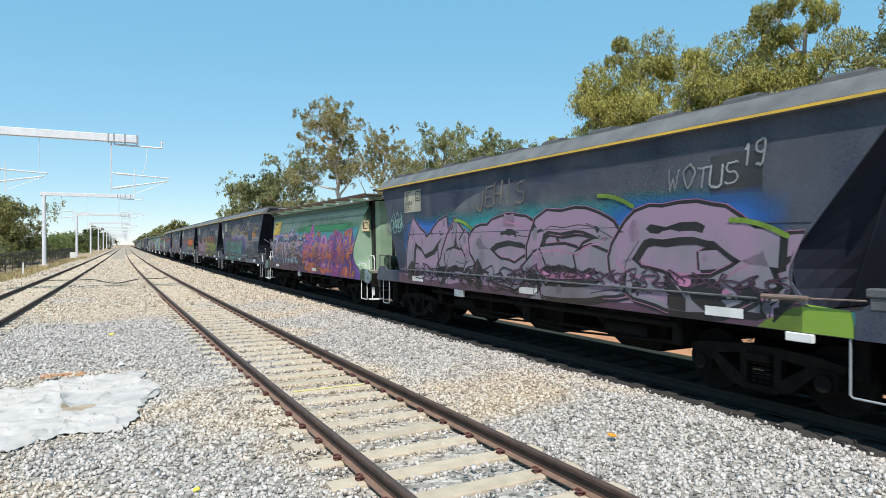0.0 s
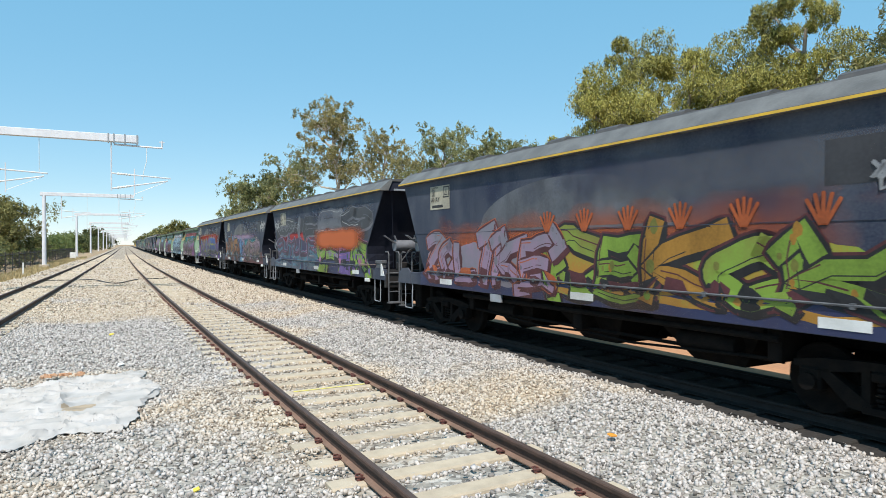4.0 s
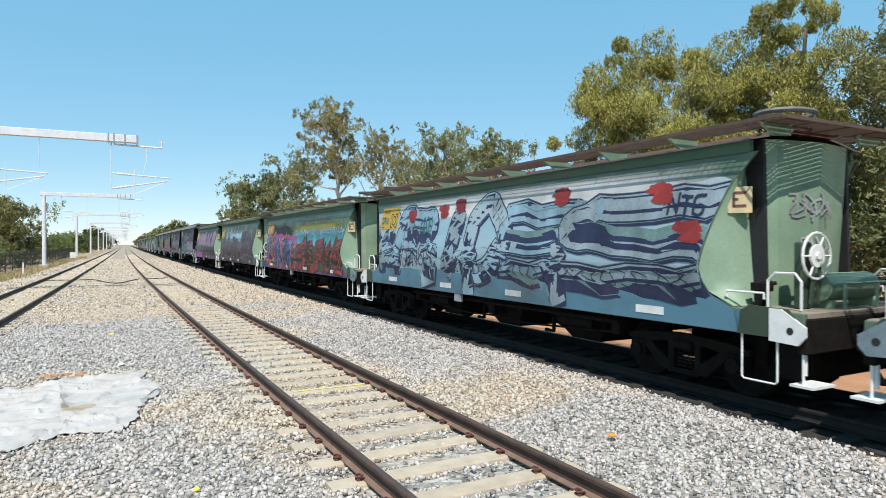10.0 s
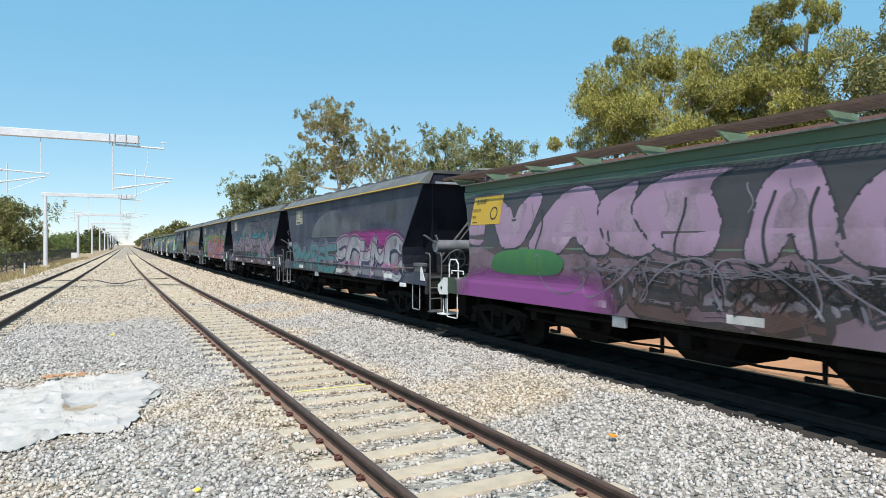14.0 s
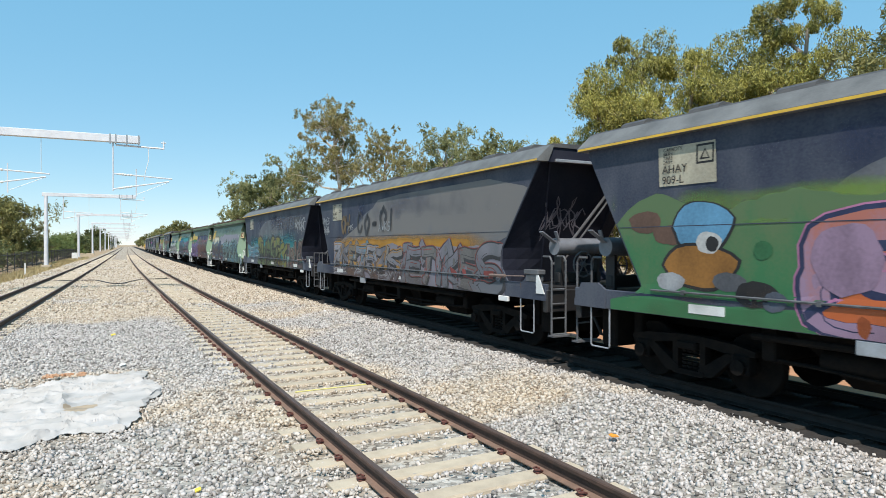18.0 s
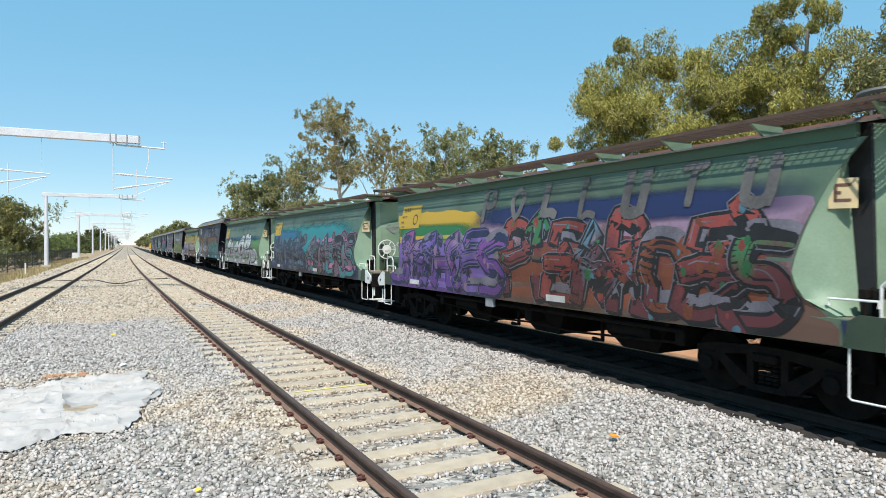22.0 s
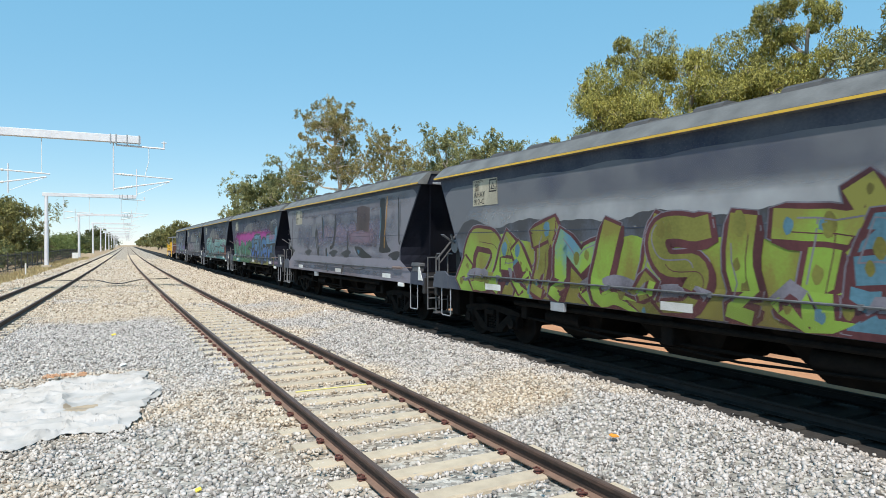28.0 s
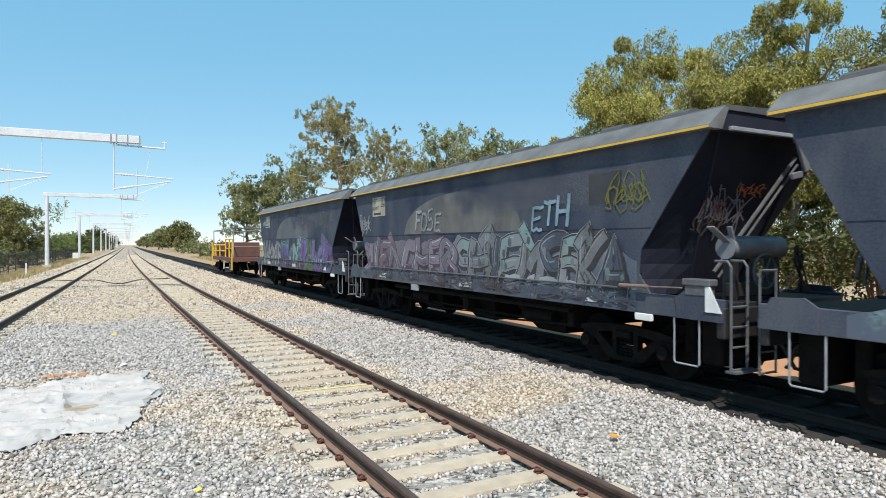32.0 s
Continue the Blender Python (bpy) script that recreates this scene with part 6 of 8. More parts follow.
def piece(w, c, u0, u1, z0, z1, n, fill, fill2, line, glow, seed, thick=0.34, back=None, lean=0.10, accents=None, rim=0.04, edge=0.045, grow=0.0, fat=0.40, word="", wide="", tones=()):
    """A row of fat sprayed letters, each laid over the one before: rim, outline, fill, inner marks, shine."""
    rng = random.Random(seed)
    L = Layers(c)
    if back:
        L.band(u0 - 0.4, u1 + 0.4, z0 - 0.1, z1 + 0.15, paint(back), 0.005, 0.28, seed * 1.7)
    elif word:
        L.band(u0 + 0.2, u1 - 0.2, z0, z1 - 0.28 * (z1 - z0), paint(fill2, (tones or (fill,))[-1]), 0.0062, 0.22, seed * 1.7)
    lift = 0.0075
    n = len(word) or n
    if not word and (u1 - u0) / n > 1.2:
        n = max(n, round((u1 - u0) / 1.1))
    share = [1.0 + grow * i + rng.uniform(-0.18, 0.22) for i in range(n)]
    if wide:
        share = [int(d) for d in wide]
    unit, x = (u1 - u0) / sum(share), u0
    h = z1 - z0
    for i in range(n):
        ch, step = (word[i] if word else rng.choice(WILD)), share[i] * unit
        wd, ht = step * 1.32, h * min(1.0, 0.80 + 0.12 * grow * i * 4 + rng.uniform(0, 0.2))
        t = min(fat, thick * 0.74 * min(step, ht) * rng.uniform(0.92, 1.1))
        if word:
            t = min(fat * 1.1, (0.25 if ch in "EBSARGMWPKHN" else 0.33) * ht * (0.75 + 0.5 * thick), 0.36 * step)
        tilt = rng.uniform(-0.12, 0.14) + lean
        rows = []
        soft = ch in "BCDGOQRSUJP" if word else rng.random() < 0.55
        for st in strokes(ch, soft):
            rows.append([Vector((x + t * 0.45 + p.x * max(0.2, wd - t) + tilt * (p.y - 0.5) * ht, z0 + t * 0.5 + p.y * (ht - t))) for p in st])
            for p in rows[-1]:
                p += Vector((noise.noise((p.x * 2.2, p.y * 2.2, seed)), noise.noise((p.x * 2.2, p.y * 2.2, seed + 9.5)))) * 0.13
            if rng.random() < 0.45:
                a, b = rows[-1][-1], (rows[-1][-1] - rows[-1][-3]).normalized()
                side = Vector((-b.y, b.x)) * t
                rows.append([a - b * 0.10 + side * 0.9, a + b * 0.06 + side * 0.2, a + b * 0.22 - side * 0.2, a - b * 0.06 - side * 0.9])
        x += step
        tone = paint(tones[i % len(tones)], fill2) if tones and i % 3 < 2 else paint(tones[i % len(tones)]) if tones else paint(rng.choice(accents)) if accents and rng.random() < 0.5 else paint(fill, fill2)
        for girth, col, off in ((t + 2 * (edge + rim), glow, 0), (t + 2 * edge, line, 0.06)):
            if col is None:
                continue
            for pts in rows:
                L.ribbon([p + Vector((off, -off)) for p in pts], girth, paint(col), lift)
                lift += 0.00005
            lift += 0.0003
        for pts in rows:
            L.ribbon(pts, t + 2 * edge, paint(line), lift)
            L.ribbon(pts, t, tone, lift + 0.00025, False)
            lift += 0.0005
        for pts in rows:
            m = len(pts)
            if m > 4:
                a = rng.randrange(0, m - 3)
                L.ribbon([p + Vector((-t * 0.30, t * 0.24)) for p in pts[a:a + max(4, m // 2)]], 0.022, paint(glow or "white"), lift)
                lift += 0.00005
                b = rng.randrange(0, m - 3)
                L.ribbon([p + Vector((t * 0.24, -t * 0.26)) for p in pts[b:b + max(4, m // 3)]], 0.016, paint(line), lift)
                lift += 0.00005
            for j in range(3):
                r = rng.uniform(0.12, 0.36) * t
                q = pts[rng.randrange(m)]
                L.blob(q.x + rng.uniform(-0.15, 0.15) * t, q.y + rng.uniform(-0.15, 0.15) * t, r * 0.8, r * 1.2, paint(rng.choice((accents or tones or (fill2, fill)))), lift, 0.5, seed + i + j, 10)
                lift += 0.00005
        lift += 0.0002
    return L.done("graffiti_piece", w, "%s and %s sprayed lettering with %s outlines" % (fill, fill2, line))


def tag(w, c, word, u, z, h, colour, width=0.045, lean=0.1, label="", end=False):
    """Hand-sprayed letters in one line, on the side or on the near end sheet."""
    L, lift = Layers(c), 0.0395
    if end:
        L.on_end()
        lift = 0.006
    rng = random.Random(len(word) * 7 + int(u * 10))
    x = u
    for ch in word:
        dz, sc = rng.uniform(-0.12, 0.1) * h, rng.uniform(0.85, 1.2)
        if ch != " ":
            for st in strokes(ch, ch not in "EFHILTVWXZMNAK"):
                L.ribbon([Vector((x + p.x * h * 0.62 + lean * p.y * h, z + dz + p.y * h * sc + 0.05 * h * rng.uniform(-1, 1))) for p in st], width * rng.uniform(0.75, 1.15), paint(colour), lift)
                lift += 0.00005
        x += h * rng.uniform(0.70, 0.98)
    return L.done("tag", w, label or colour + " hand-sprayed tag")


def scribble(w, c, u0, u1, z0, z1, colour, seed, width=0.03, n=3, end=False):
    """An unreadable quick tag of loops and zigzags."""
    L, rng, lift = Layers(c), random.Random(seed), 0.0385
    if end:
        L.on_end()
        lift = 0.006
    more = min(8.0, max(1.0, 0.3 * (u1 - u0) / (z1 - z0)))
    for k in range(n):
        pts, m = [], int(26 * more)
        for i in range(m):
            t = i / (m - 1)
            pts.append(Vector((u0 + (u1 - u0) * (t + 0.10 / more * math.sin(t * 31 * more + k)), z0 + (z1 - z0) * (0.5 + (0.5 - 0.25 * (k > 0)) * math.sin(t * (17 + 4 * k) * more + seed) * rng.uniform(0.55, 1.0)))))
        L.ribbon(pts, width, paint(colour), lift)
        lift += 0.0001
    return L.done("tag", w, colour + " scribbled tag")


NUMBER = {0: "927-J", 2: "887-E", 4: "868-U", 5: "930-A", 6: "918-K", 13: "922-K", 14: "909-L", 15: "914-U", 16: "906-H", 23: "912-C", 24: "978-F"}
SMALL = ("CAPACITY", "68.0 t", "TARE", "24.0 t")
TYPE = {}


def set_type(body, size):
    """Stencilled letters in the built-in type, as a mesh."""
    cu = bpy.data.curves.new("lettering", "FONT")
    cu.body, cu.size, cu.extrude, cu.resolution_u = body, size, 0.001, 3
    ob = bpy.data.objects.new("lettering", cu)
    scene.collection.objects.link(ob)
    me = bpy.data.meshes.new_from_object(ob.evaluated_get(bpy.context.evaluated_depsgraph_get()))
    bpy.data.objects.remove(ob)
    me.materials.clear()
    me.materials.append(paint("black"))
    TYPE[body] = me


for body in ("AHAY", *NUMBER.values()):
    set_type(body, 0.175)
for body in ("AHHF", "5 5"):
    set_type(body, 0.16)
for body in SMALL:
    set_type(body, 0.075)


def words(w, body, u, z, x, label=""):
    m = Matrix(((0, 0, -1, x), (-1, 0, 0, 7.2 - u), (0, 1, 0, z), (0, 0, 0, 1)))
    return part("lettering", TYPE[body], None, w, label, at=m)


def plate(w, c, k, number):
    """The class and capacity panel near the far end."""
    if c == "d":
        L = Layers(c)
        L.quad(1.73, 2.75, 3.05, 3.64, paint("cream"), 0.022, -0.03)
        L.done("capacity_panel", w, "off-white stencilled capacity panel")
        L = Layers(c)
        L.quad(2.40, 2.70, 3.33, 3.61, paint("black"), 0.0235, n=2)
        L.quad(2.43, 2.67, 3.36, 3.58, paint("cream"), 0.0245, n=2)
        L.ribbon([Vector((2.48, 3.40)), Vector((2.55, 3.53)), Vector((2.62, 3.40)), Vector((2.48, 3.40))], 0.03, paint("black"), 0.0255, False)
        if not number:
            L.quad(1.82, 2.4, 3.09, 3.16, paint("black"), 0.0235, n=2)
        L.done("panel_marking", w, "boxed black triangle mark")
        words(w, "AHAY", 1.79, 3.24, -(dark_half(3.2) + 0.027), "black class letters")
        if number:
            words(w, number, 1.79, 3.08, -(dark_half(3.08) + 0.027), "black class number")
        for i, line in enumerate(SMALL):
            z = 3.57 - i * 0.062
            words(w, line, 1.81, z, -(dark_half(z) + 0.027), "small black stencilled letters")
    else:
        L = Layers(c)
        L.quad(1.25, 2.45, 2.62, 3.26, paint("yellow", "gold"), 0.022)
        L.done("capacity_panel", w, "yellow stencilled capacity panel")
        L = Layers(c)
        ring = [Vector((2.17 + 0.13 * math.cos(a * math.tau / 16), 2.86 + 0.13 * math.sin(a * math.tau / 16))) for a in range(17)]
        L.ribbon(ring, 0.035, paint("black"), 0.0240, False)
        if k < 11:
            for x, y in ((-1, -1), (-1, 1), (1, 1), (1, -1)):
                L.ribbon([Vector((2.17 + x * 0.2, 2.86 + y * 0.08)), Vector((2.17 + x * 0.2, 2.86 + y * 0.19)), Vector((2.17 + x * 0.08, 2.86 + y * 0.19))], 0.04, paint("black"), 0.0235, False)
        L.quad(1.32, 1.52, 2.66, 2.69, paint("brown"), 0.0235, n=2)
        L.done("panel_marking", w, "dark ring mark on the panel")
        words(w, "AHHF", 1.42, 3.09, -(green_half(3.12) + 0.03), "black class letters")
        if k < 8:
            words(w, "5 5", 1.48, 2.90, -(green_half(2.95) + 0.03), "black class figures")
        else:
            words(w, "CAPACITY", 1.30, 2.93, -(green_half(2.95) + 0.03), "small black stencilled letters")
            words(w, "TARE", 1.30, 2.78, -(green_half(2.80) + 0.03), "small black stencilled letters")


def dome(w, c, colour, u=7.0, r=2.9, z=2.46, top=0.98):
    """The pale half-round field that the old livery left on the side."""
    L = Layers(c)
    idx, n, prev = L.slot(paint(colour)), 28, None
    for i in range(n + 1):
        x = -r + 2 * r * i / n
        t = top * math.sqrt(max(0.0, 1 - (x / r) ** 2))
        row = [L.bm.verts.new(L.f(*L.clip(u + x, z + t * k / 5), 0.0025)) for k in range(6)]
        if prev:
            for k in range(5):
                L.bm.faces.new((prev[k], row[k], row[k + 1], prev[k + 1])).material_index = idx
        prev = row
    return L.done("livery_field", w, "faded grey half-round livery field")


def patch(w, c, u0, u1, z0, z1, colour, label="painted-out rectangle"):
    L = Layers(c)
    L.quad(u0, u1, z0, z1, paint(colour), 0.0035)
    return L.done("painted_patch", w, label)


def field(w, c, u0, u1, z0, z1, colour, seed=0.0, wave=0.2, colour2=None, lift=0.004):
    L = Layers(c)
    L.band(u0, u1, z0, z1, paint(colour, colour2 or colour), lift, wave, seed)
    return L.done("painted_field", w, colour + " sprayed background field")


def end_paint(w, c, k):
    """Overspray on the plate at the near end of the sill."""
    hues = {1: ("green", "yellow", "orange"), 8: ("steel", "frost", "pale"), 6: ("orange", "red", "mauve"), 14: ("lime", "pale", "moss"), 18: ("navy", "mauve", "slate"), 0: ("teal", "navy", "blue"),
            13: ("teal", "navy", "plum"), 25: ("mauve", "plum", "haze"), 24: ("pale", "grey", "pale")}.get(k, (("brown", "dusk", "dark"), ("slate", "navy", "teal"), ("haze", "dusk", "mauve"))[k % 3] if c == "d" else (("pale", "slate", "frost"), ("teal", "navy", "slate"))[k % 2])
    L = Layers(c)
    L.clip = lambda u, z: (u, z)
    z0, z1, u0, out = (1.11, 1.40, 13.84, 0.022) if c == "d" else (1.01, 1.30, 13.68, 0.03)
    for i, hue in enumerate(hues):
        L.quad(u0 + 0.24 * i, u0 + 0.24 * (i + 1) + 0.05, z0, z1 - (0.10 if i == 2 else 0.0), paint(hue), out + 0.0004 * i, (-0.06, 0.05, -0.08)[(i + k) % 3])
    return L.done("plate_paint", w, "%s, %s and %s overspray on the end plate" % hues)


def spray(w, k, c):
    """All the paint that the wagon at place k in the train carries on its near side."""
    def P(*a, **b):
        return piece(w, c, *a, **b)

    def S(*a, **b):
        return scribble(w, c, *a, **b)

    def M(*a, **b):
        return mist(w, c, *a, **b)

    def F(*a, **b):
        return field(w, c, *a, **b)

    def T(*a, **b):
        return tag(w, c, *a, **b)
    if c == "d":
        if k not in (24, 23, 4):
            dome(w, c, "stone" if k in (2, 4, 5, 6, 25, 26, 27) else "dusk")
        if k not in (24, 23):
            patch(w, c, 11.85, 12.65, 2.86, 3.40, "dark")
        plate(w, c, k, NUMBER.get(k))
        if k % 2:
            S(-0.9, 0.1, 2.2, 3.2, "haze", k, 0.026, n=3, end=True)
    else:
        if k not in (9, 22):
            plate(w, c, k, None)
        else:
            M(0.8, 2.6, 2.55, 3.25, "gold", 0.0055, core=0.8)
        if k == 11:
            T("MBAS", -0.62, 2.42, 0.36, "white", 0.045, end=True)
            S(-0.2, 0.05, 1.9, 2.25, "pale", 2, 0.03, n=1, end=True)
        elif k == 10:
            T("WHIM", -0.55, 2.20, 0.20, "white", 0.028, end=True)
            T("TWOS", -0.35, 2.62, 0.20, "white", 0.028, end=True)
        elif k == 9:
            S(-0.5, 0.4, 2.2, 2.7, "mint", 5, 0.05, n=2, end=True)
        else:
            S(-0.6, 0.3, 2.45, 2.95, "pale", k, 0.035, n=2, end=True)
            S(-0.4, 0.3, 1.95, 2.3, "white", k + 3, 0.03, n=1, end=True)
    mist(w, c, 0.3, 14.1 if c == "d" else 13.8, 1.1 if c == "d" else 1.0, 1.75, "brown", 0.048, core=0.13)
    mist(w, c, 1.0, 13.0, 2.9, 3.7 if c == "d" else 3.38, "navy" if c == "d" else "dark", 0.047, core=0.12)
    end_paint(w, c, k)
    if c == "d" and k not in (15, 23, 24):
        mist(w, c, 6.8, 13.9, 2.75, 3.62, "dusk", 0.0027, core=0.36)
    if k == 0:
        M(1.2, 13.3, 1.5, 3.05, "teal", core=0.8)
        M(1.5, 5.0, 1.8, 2.9, "blue", 0.004, core=0.9)
        M(9.4, 13.2, 1.6, 2.95, "blue", 0.004, core=0.9)
        F(1.4, 13.2, 1.1, 1.62, "haze", 3, 0.25, "plum")
        P(2.0, 12.2, 1.25, 2.92, 8, "mauve", "haze", "black", "pink", 5, 0.60, rim=0.012, edge=0.055, fat=0.50, word="MAOBC", wide="33444")
        P(11.6, 13.1, 1.25, 2.2, 2, "mauve", "haze", "black", "pink", 6, 0.5, rim=0.01, word="ZV")
        S(2.4, 8.0, 1.15, 1.75, "black", 8, 0.03, n=3)
        S(7.0, 13.0, 1.45, 1.8, "plum", 3, 0.03, n=2)
        F(12.6, 14.2, 1.1, 1.4, "teal", 9, 0.2, "lime")
        T("JEHIS", 5.6, 3.0, 0.45, "sand", 0.05)
        T("WOTUS", 11.1, 2.98, 0.30, "pale", 0.03)
        T("19", 12.35, 3.25, 0.26, "pale", 0.028)
        L = Layers(c)
        for u, z in ((9.6, 3.0), (12.2, 2.5), (4.6, 2.75)):
            L.ribbon([Vector((u + t, z - 0.35 * t * t)) for t in (0, 0.2, 0.4, 0.6, 0.8)], 0.07, paint("lime"), 0.0405)
        L.done("lime_strokes", w, "lime sprayed strokes")
        S(0.75, 1.6, 2.4, 3.1, "mint", 4)
    elif k == 1:
        F(0.5, 6.0, 1.0, 2.45, "mauve", 2, 0.15, "maroon")
        F(0.5, 6.2, 2.35, 2.62, "violet", 2, 0.15, "slate", 0.005)
        F(5.2, 13.6, 1.0, 2.75, "teal", 4, 0.12, "purple")
        M(5.0, 13.6, 2.6, 2.98, "green", 0.0055, core=0.7)
        P(0.7, 6.6, 1.02, 1.65, 7, "maroon", "plum", "dark", "haze", 23, 0.46, rim=0.015, edge=0.03)
        P(0.8, 6.6, 1.40, 2.72, 5, "sand", "mauve", "navy", "ice", 21, 0.5, rim=0.02, edge=0.06, word="OURCTEK", tones=("tan", "mauve", "tan"))
        P(6.8, 13.0, 1.05, 2.62, 3, "magenta", "orange", "purple", "pink", 22, 0.46, rim=0.015, word="EHOCESYK", tones=("magenta", "orange", "gold", "mauve", "orange"))
    elif k == 2:
        M(1.0, 13.2, 1.2, 3.0, "smoke", core=0.75)
        F(4.6, 13.3, 2.35, 2.75, "smoke", 6, 0.25, "haze")
        F(1.5, 9.4, 1.1, 2.55, "purple", 6, 0.35, "navy", lift=0.0055)
        M(9.0, 13.2, 2.5, 2.9, "gold", 0.006, core=0.4)
        P(2.1, 7.9, 1.15, 2.52, 6, "green", "teal", "black", "orange", 31, 0.60, rim=0.02, edge=0.06, fat=0.42, word="CRIOSEIN", tones=("green", "teal", "green", "steelgreen"))
        S(9.6, 11.4, 1.2, 2.0, "black", 4, 0.06, n=2)
        S(11.2, 13.4, 1.2, 1.9, "black", 6, 0.05, n=2)
        M(8.6, 13.6, 1.1, 2.2, "dusk", 0.0058, core=0.8)
        S(0.6, 1.4, 2.3, 3.3, "white", 5, 0.05)
        T("MOE", 10.0, 3.0, 0.6, "pale", 0.06)
        patch(w, c, 10.1, 11.5, 2.3, 2.9, "gold", "gold-edged navy painted patch")
        L = Layers(c)
        L.ribbon([Vector((u, 2.95 + 0.14 * math.sin(u * 2.1) + 0.08 * math.sin(u * 5.3))) for u in [3.2 + i * 0.2 for i in range(51)]], 0.05, paint("yellow"), 0.0066)
        L.done("yellow_edge", w, "yellow sprayed edge line")
        L = Layers(c)
        L.quad(10.2, 11.4, 2.38, 3.0, paint("navy"), 0.0105)
        L.done("navy_patch", w, "navy rolled patch")
    elif k == 3:
        M(1.2, 13.2, 1.3, 2.9, "orange", core=0.6)
        F(1.2, 12.8, 1.1, 1.6, "slate", 6, 0.15, "navy")
        P(1.4, 6.6, 1.3, 2.5, 7, "haze", "mauve", "maroon", "orange", 41, 0.44, rim=0.02, word="ZOLIKE")
        P(6.6, 12.8, 1.25, 2.5, 5, "olive", "lime", "black", "maroon", 42, 0.46, word="DEKOK", tones=("olive", "lime", "gold"))
        L = Layers(c)
        for i in range(6):
            for j in (-2, -1, 0, 1, 2):
                u = 6.6 + 1.05 * i
                L.ribbon([Vector((u + 0.02 * j, 2.42)), Vector((u + 0.10 * j, 2.78 - 0.02 * j * j))], 0.05, paint("orange"), 0.0395 + 0.0001 * i)
        L.done("orange_rays", w, "fans of orange sprayed rays")
        S(12.4, 13.6, 2.7, 3.4, "pale", 3, 0.05)
    elif k == 4:
        F(1.0, 13.2, 2.35, 3.1, "soot", 4, 0.25, "dark")
        P(1.2, 12.8, 2.5, 3.45, 4, "dark", "soot", "smoke", None, 51, 0.62, edge=0.022, fat=0.5, word="OIDBO", tones=("dark", "dusk"))
        S(1.6, 5.0, 2.7, 3.2, "pale", 4, 0.02, n=2)
        M(0.9, 13.2, 2.15, 2.75, "red", 0.0065, core=0.7)
        F(0.8, 13.2, 1.1, 2.35, "plum", 5, 0.15, "navy", lift=0.0068)
        P(0.7, 7.3, 1.1, 1.75, 6, "navy", "slate", "steel", None, 54, 0.44, edge=0.035, word="DEJSTE")
        P(1.0, 7.3, 1.68, 2.45, 6, "plum", "plum", "steel", "pink", 52, 0.44, edge=0.035, rim=0.02, word="SUTJUR")
        M(7.0, 13.2, 1.9, 2.8, "orange", 0.0345, core=0.8)
        P(7.5, 13.0, 1.12, 2.5, 4, "green", "lime", "black", "pink", 53, 0.5, edge=0.09, rim=0.02, word="SHER", tones=("green", "violet", "violet"))
        S(0.7, 1.5, 2.7, 3.4, "white", 6, 0.03)
    elif k == 5:
        F(0.9, 13.4, 1.1, 1.7, "plum", 4, 0.15, "maroon")
        M(0.9, 12.0, 2.2, 2.85, "mauve", core=0.6)
        P(1.2, 6.3, 1.3, 2.62, 7, "gold", "rust", "black", "ice", 61, 0.56, edge=0.11, rim=0.03, word="MENSA", tones=("ochre", "rust", "ochre"))
        P(6.0, 7.6, 1.15, 2.5, 3, "blue", "sky", "navy", "ice", 63, 0.4, word="KL")
        M(7.2, 12.6, 1.4, 2.6, "teal", 0.0046, core=0.8)
        P(7.6, 12.3, 1.3, 2.4, 4, "mauve", "brown", "dark", "cream", 62, 0.42, rim=0.025, word="HOPER")
        L = Layers(c)
        for u, z in ((1.6, 2.45), (3.2, 1.2), (4.9, 1.25), (7.6, 2.2), (4.0, 2.6)):
            L.blob(u, z, 0.18, 0.12, paint("sky"), 0.032, 0.3, u)
        L.done("blue_spots", w, "sky-blue sprayed spots")
        S(0.5, 1.5, 2.3, 3.3, "pale", 8, 0.03)
        S(12.6, 13.8, 2.8, 3.5, "white", 9, 0.05)
    elif k == 6:
        M(0.9, 13.8, 1.9, 3.1, "orange", core=0.75)
        M(0.9, 13.8, 2.3, 2.95, "red", 0.0035, core=0.55)
        F(0.8, 13.8, 1.1, 2.1, "magenta", 7, 0.35, "purple")
        M(1.0, 13.4, 1.8, 2.5, "magenta", 0.0045, core=0.7)
        P(2.3, 7.9, 1.12, 2.62, 7, "blue", "navy", "acid", "black", 71, 0.56, rim=0.025, edge=0.045, word="IKUINLE", wide="1221222", tones=("blue", "blue", "purple", "plum", "purple", "blue", "purple"))
        P(7.6, 10.8, 1.12, 2.80, 7, "blue", "navy", "acid", "black", 72, 0.8, rim=0.03, edge=0.06, fat=0.55, word="S", tones=("blue", "purple"))
        P(10.6, 12.7, 1.12, 2.6, 7, "blue", "purple", "acid", "black", 73, 0.8, rim=0.03, edge=0.06, fat=0.5, word="J", tones=("blue", "purple"))
        S(1.0, 13.0, 1.72, 1.80, "haze", 5, 0.02, n=1)
        L = Layers(c)
        for i, (u, z) in enumerate(((9.2, 2.78), (9.45, 2.70), (9.3, 2.88), (10.5, 2.72), (10.65, 2.68), (11.3, 2.80), (11.28, 2.66))):
            L.blob(u, z, 0.09, 0.10, paint("pink"), 0.041 + 0.0002 * i, 0.25, u)
        L.done("pink_blots", w, "pink sprayed blots")
        S(0.6, 1.6, 2.9, 3.5, "white", 3, 0.05)
        S(7.6, 8.6, 3.1, 3.5, "haze", 2)
        S(10.4, 12.4, 2.95, 3.5, "slate", 5, 0.04)
        T("MNC NO", 11.6, 1.18, 0.28, "pale", 0.035)
    elif k == 7:
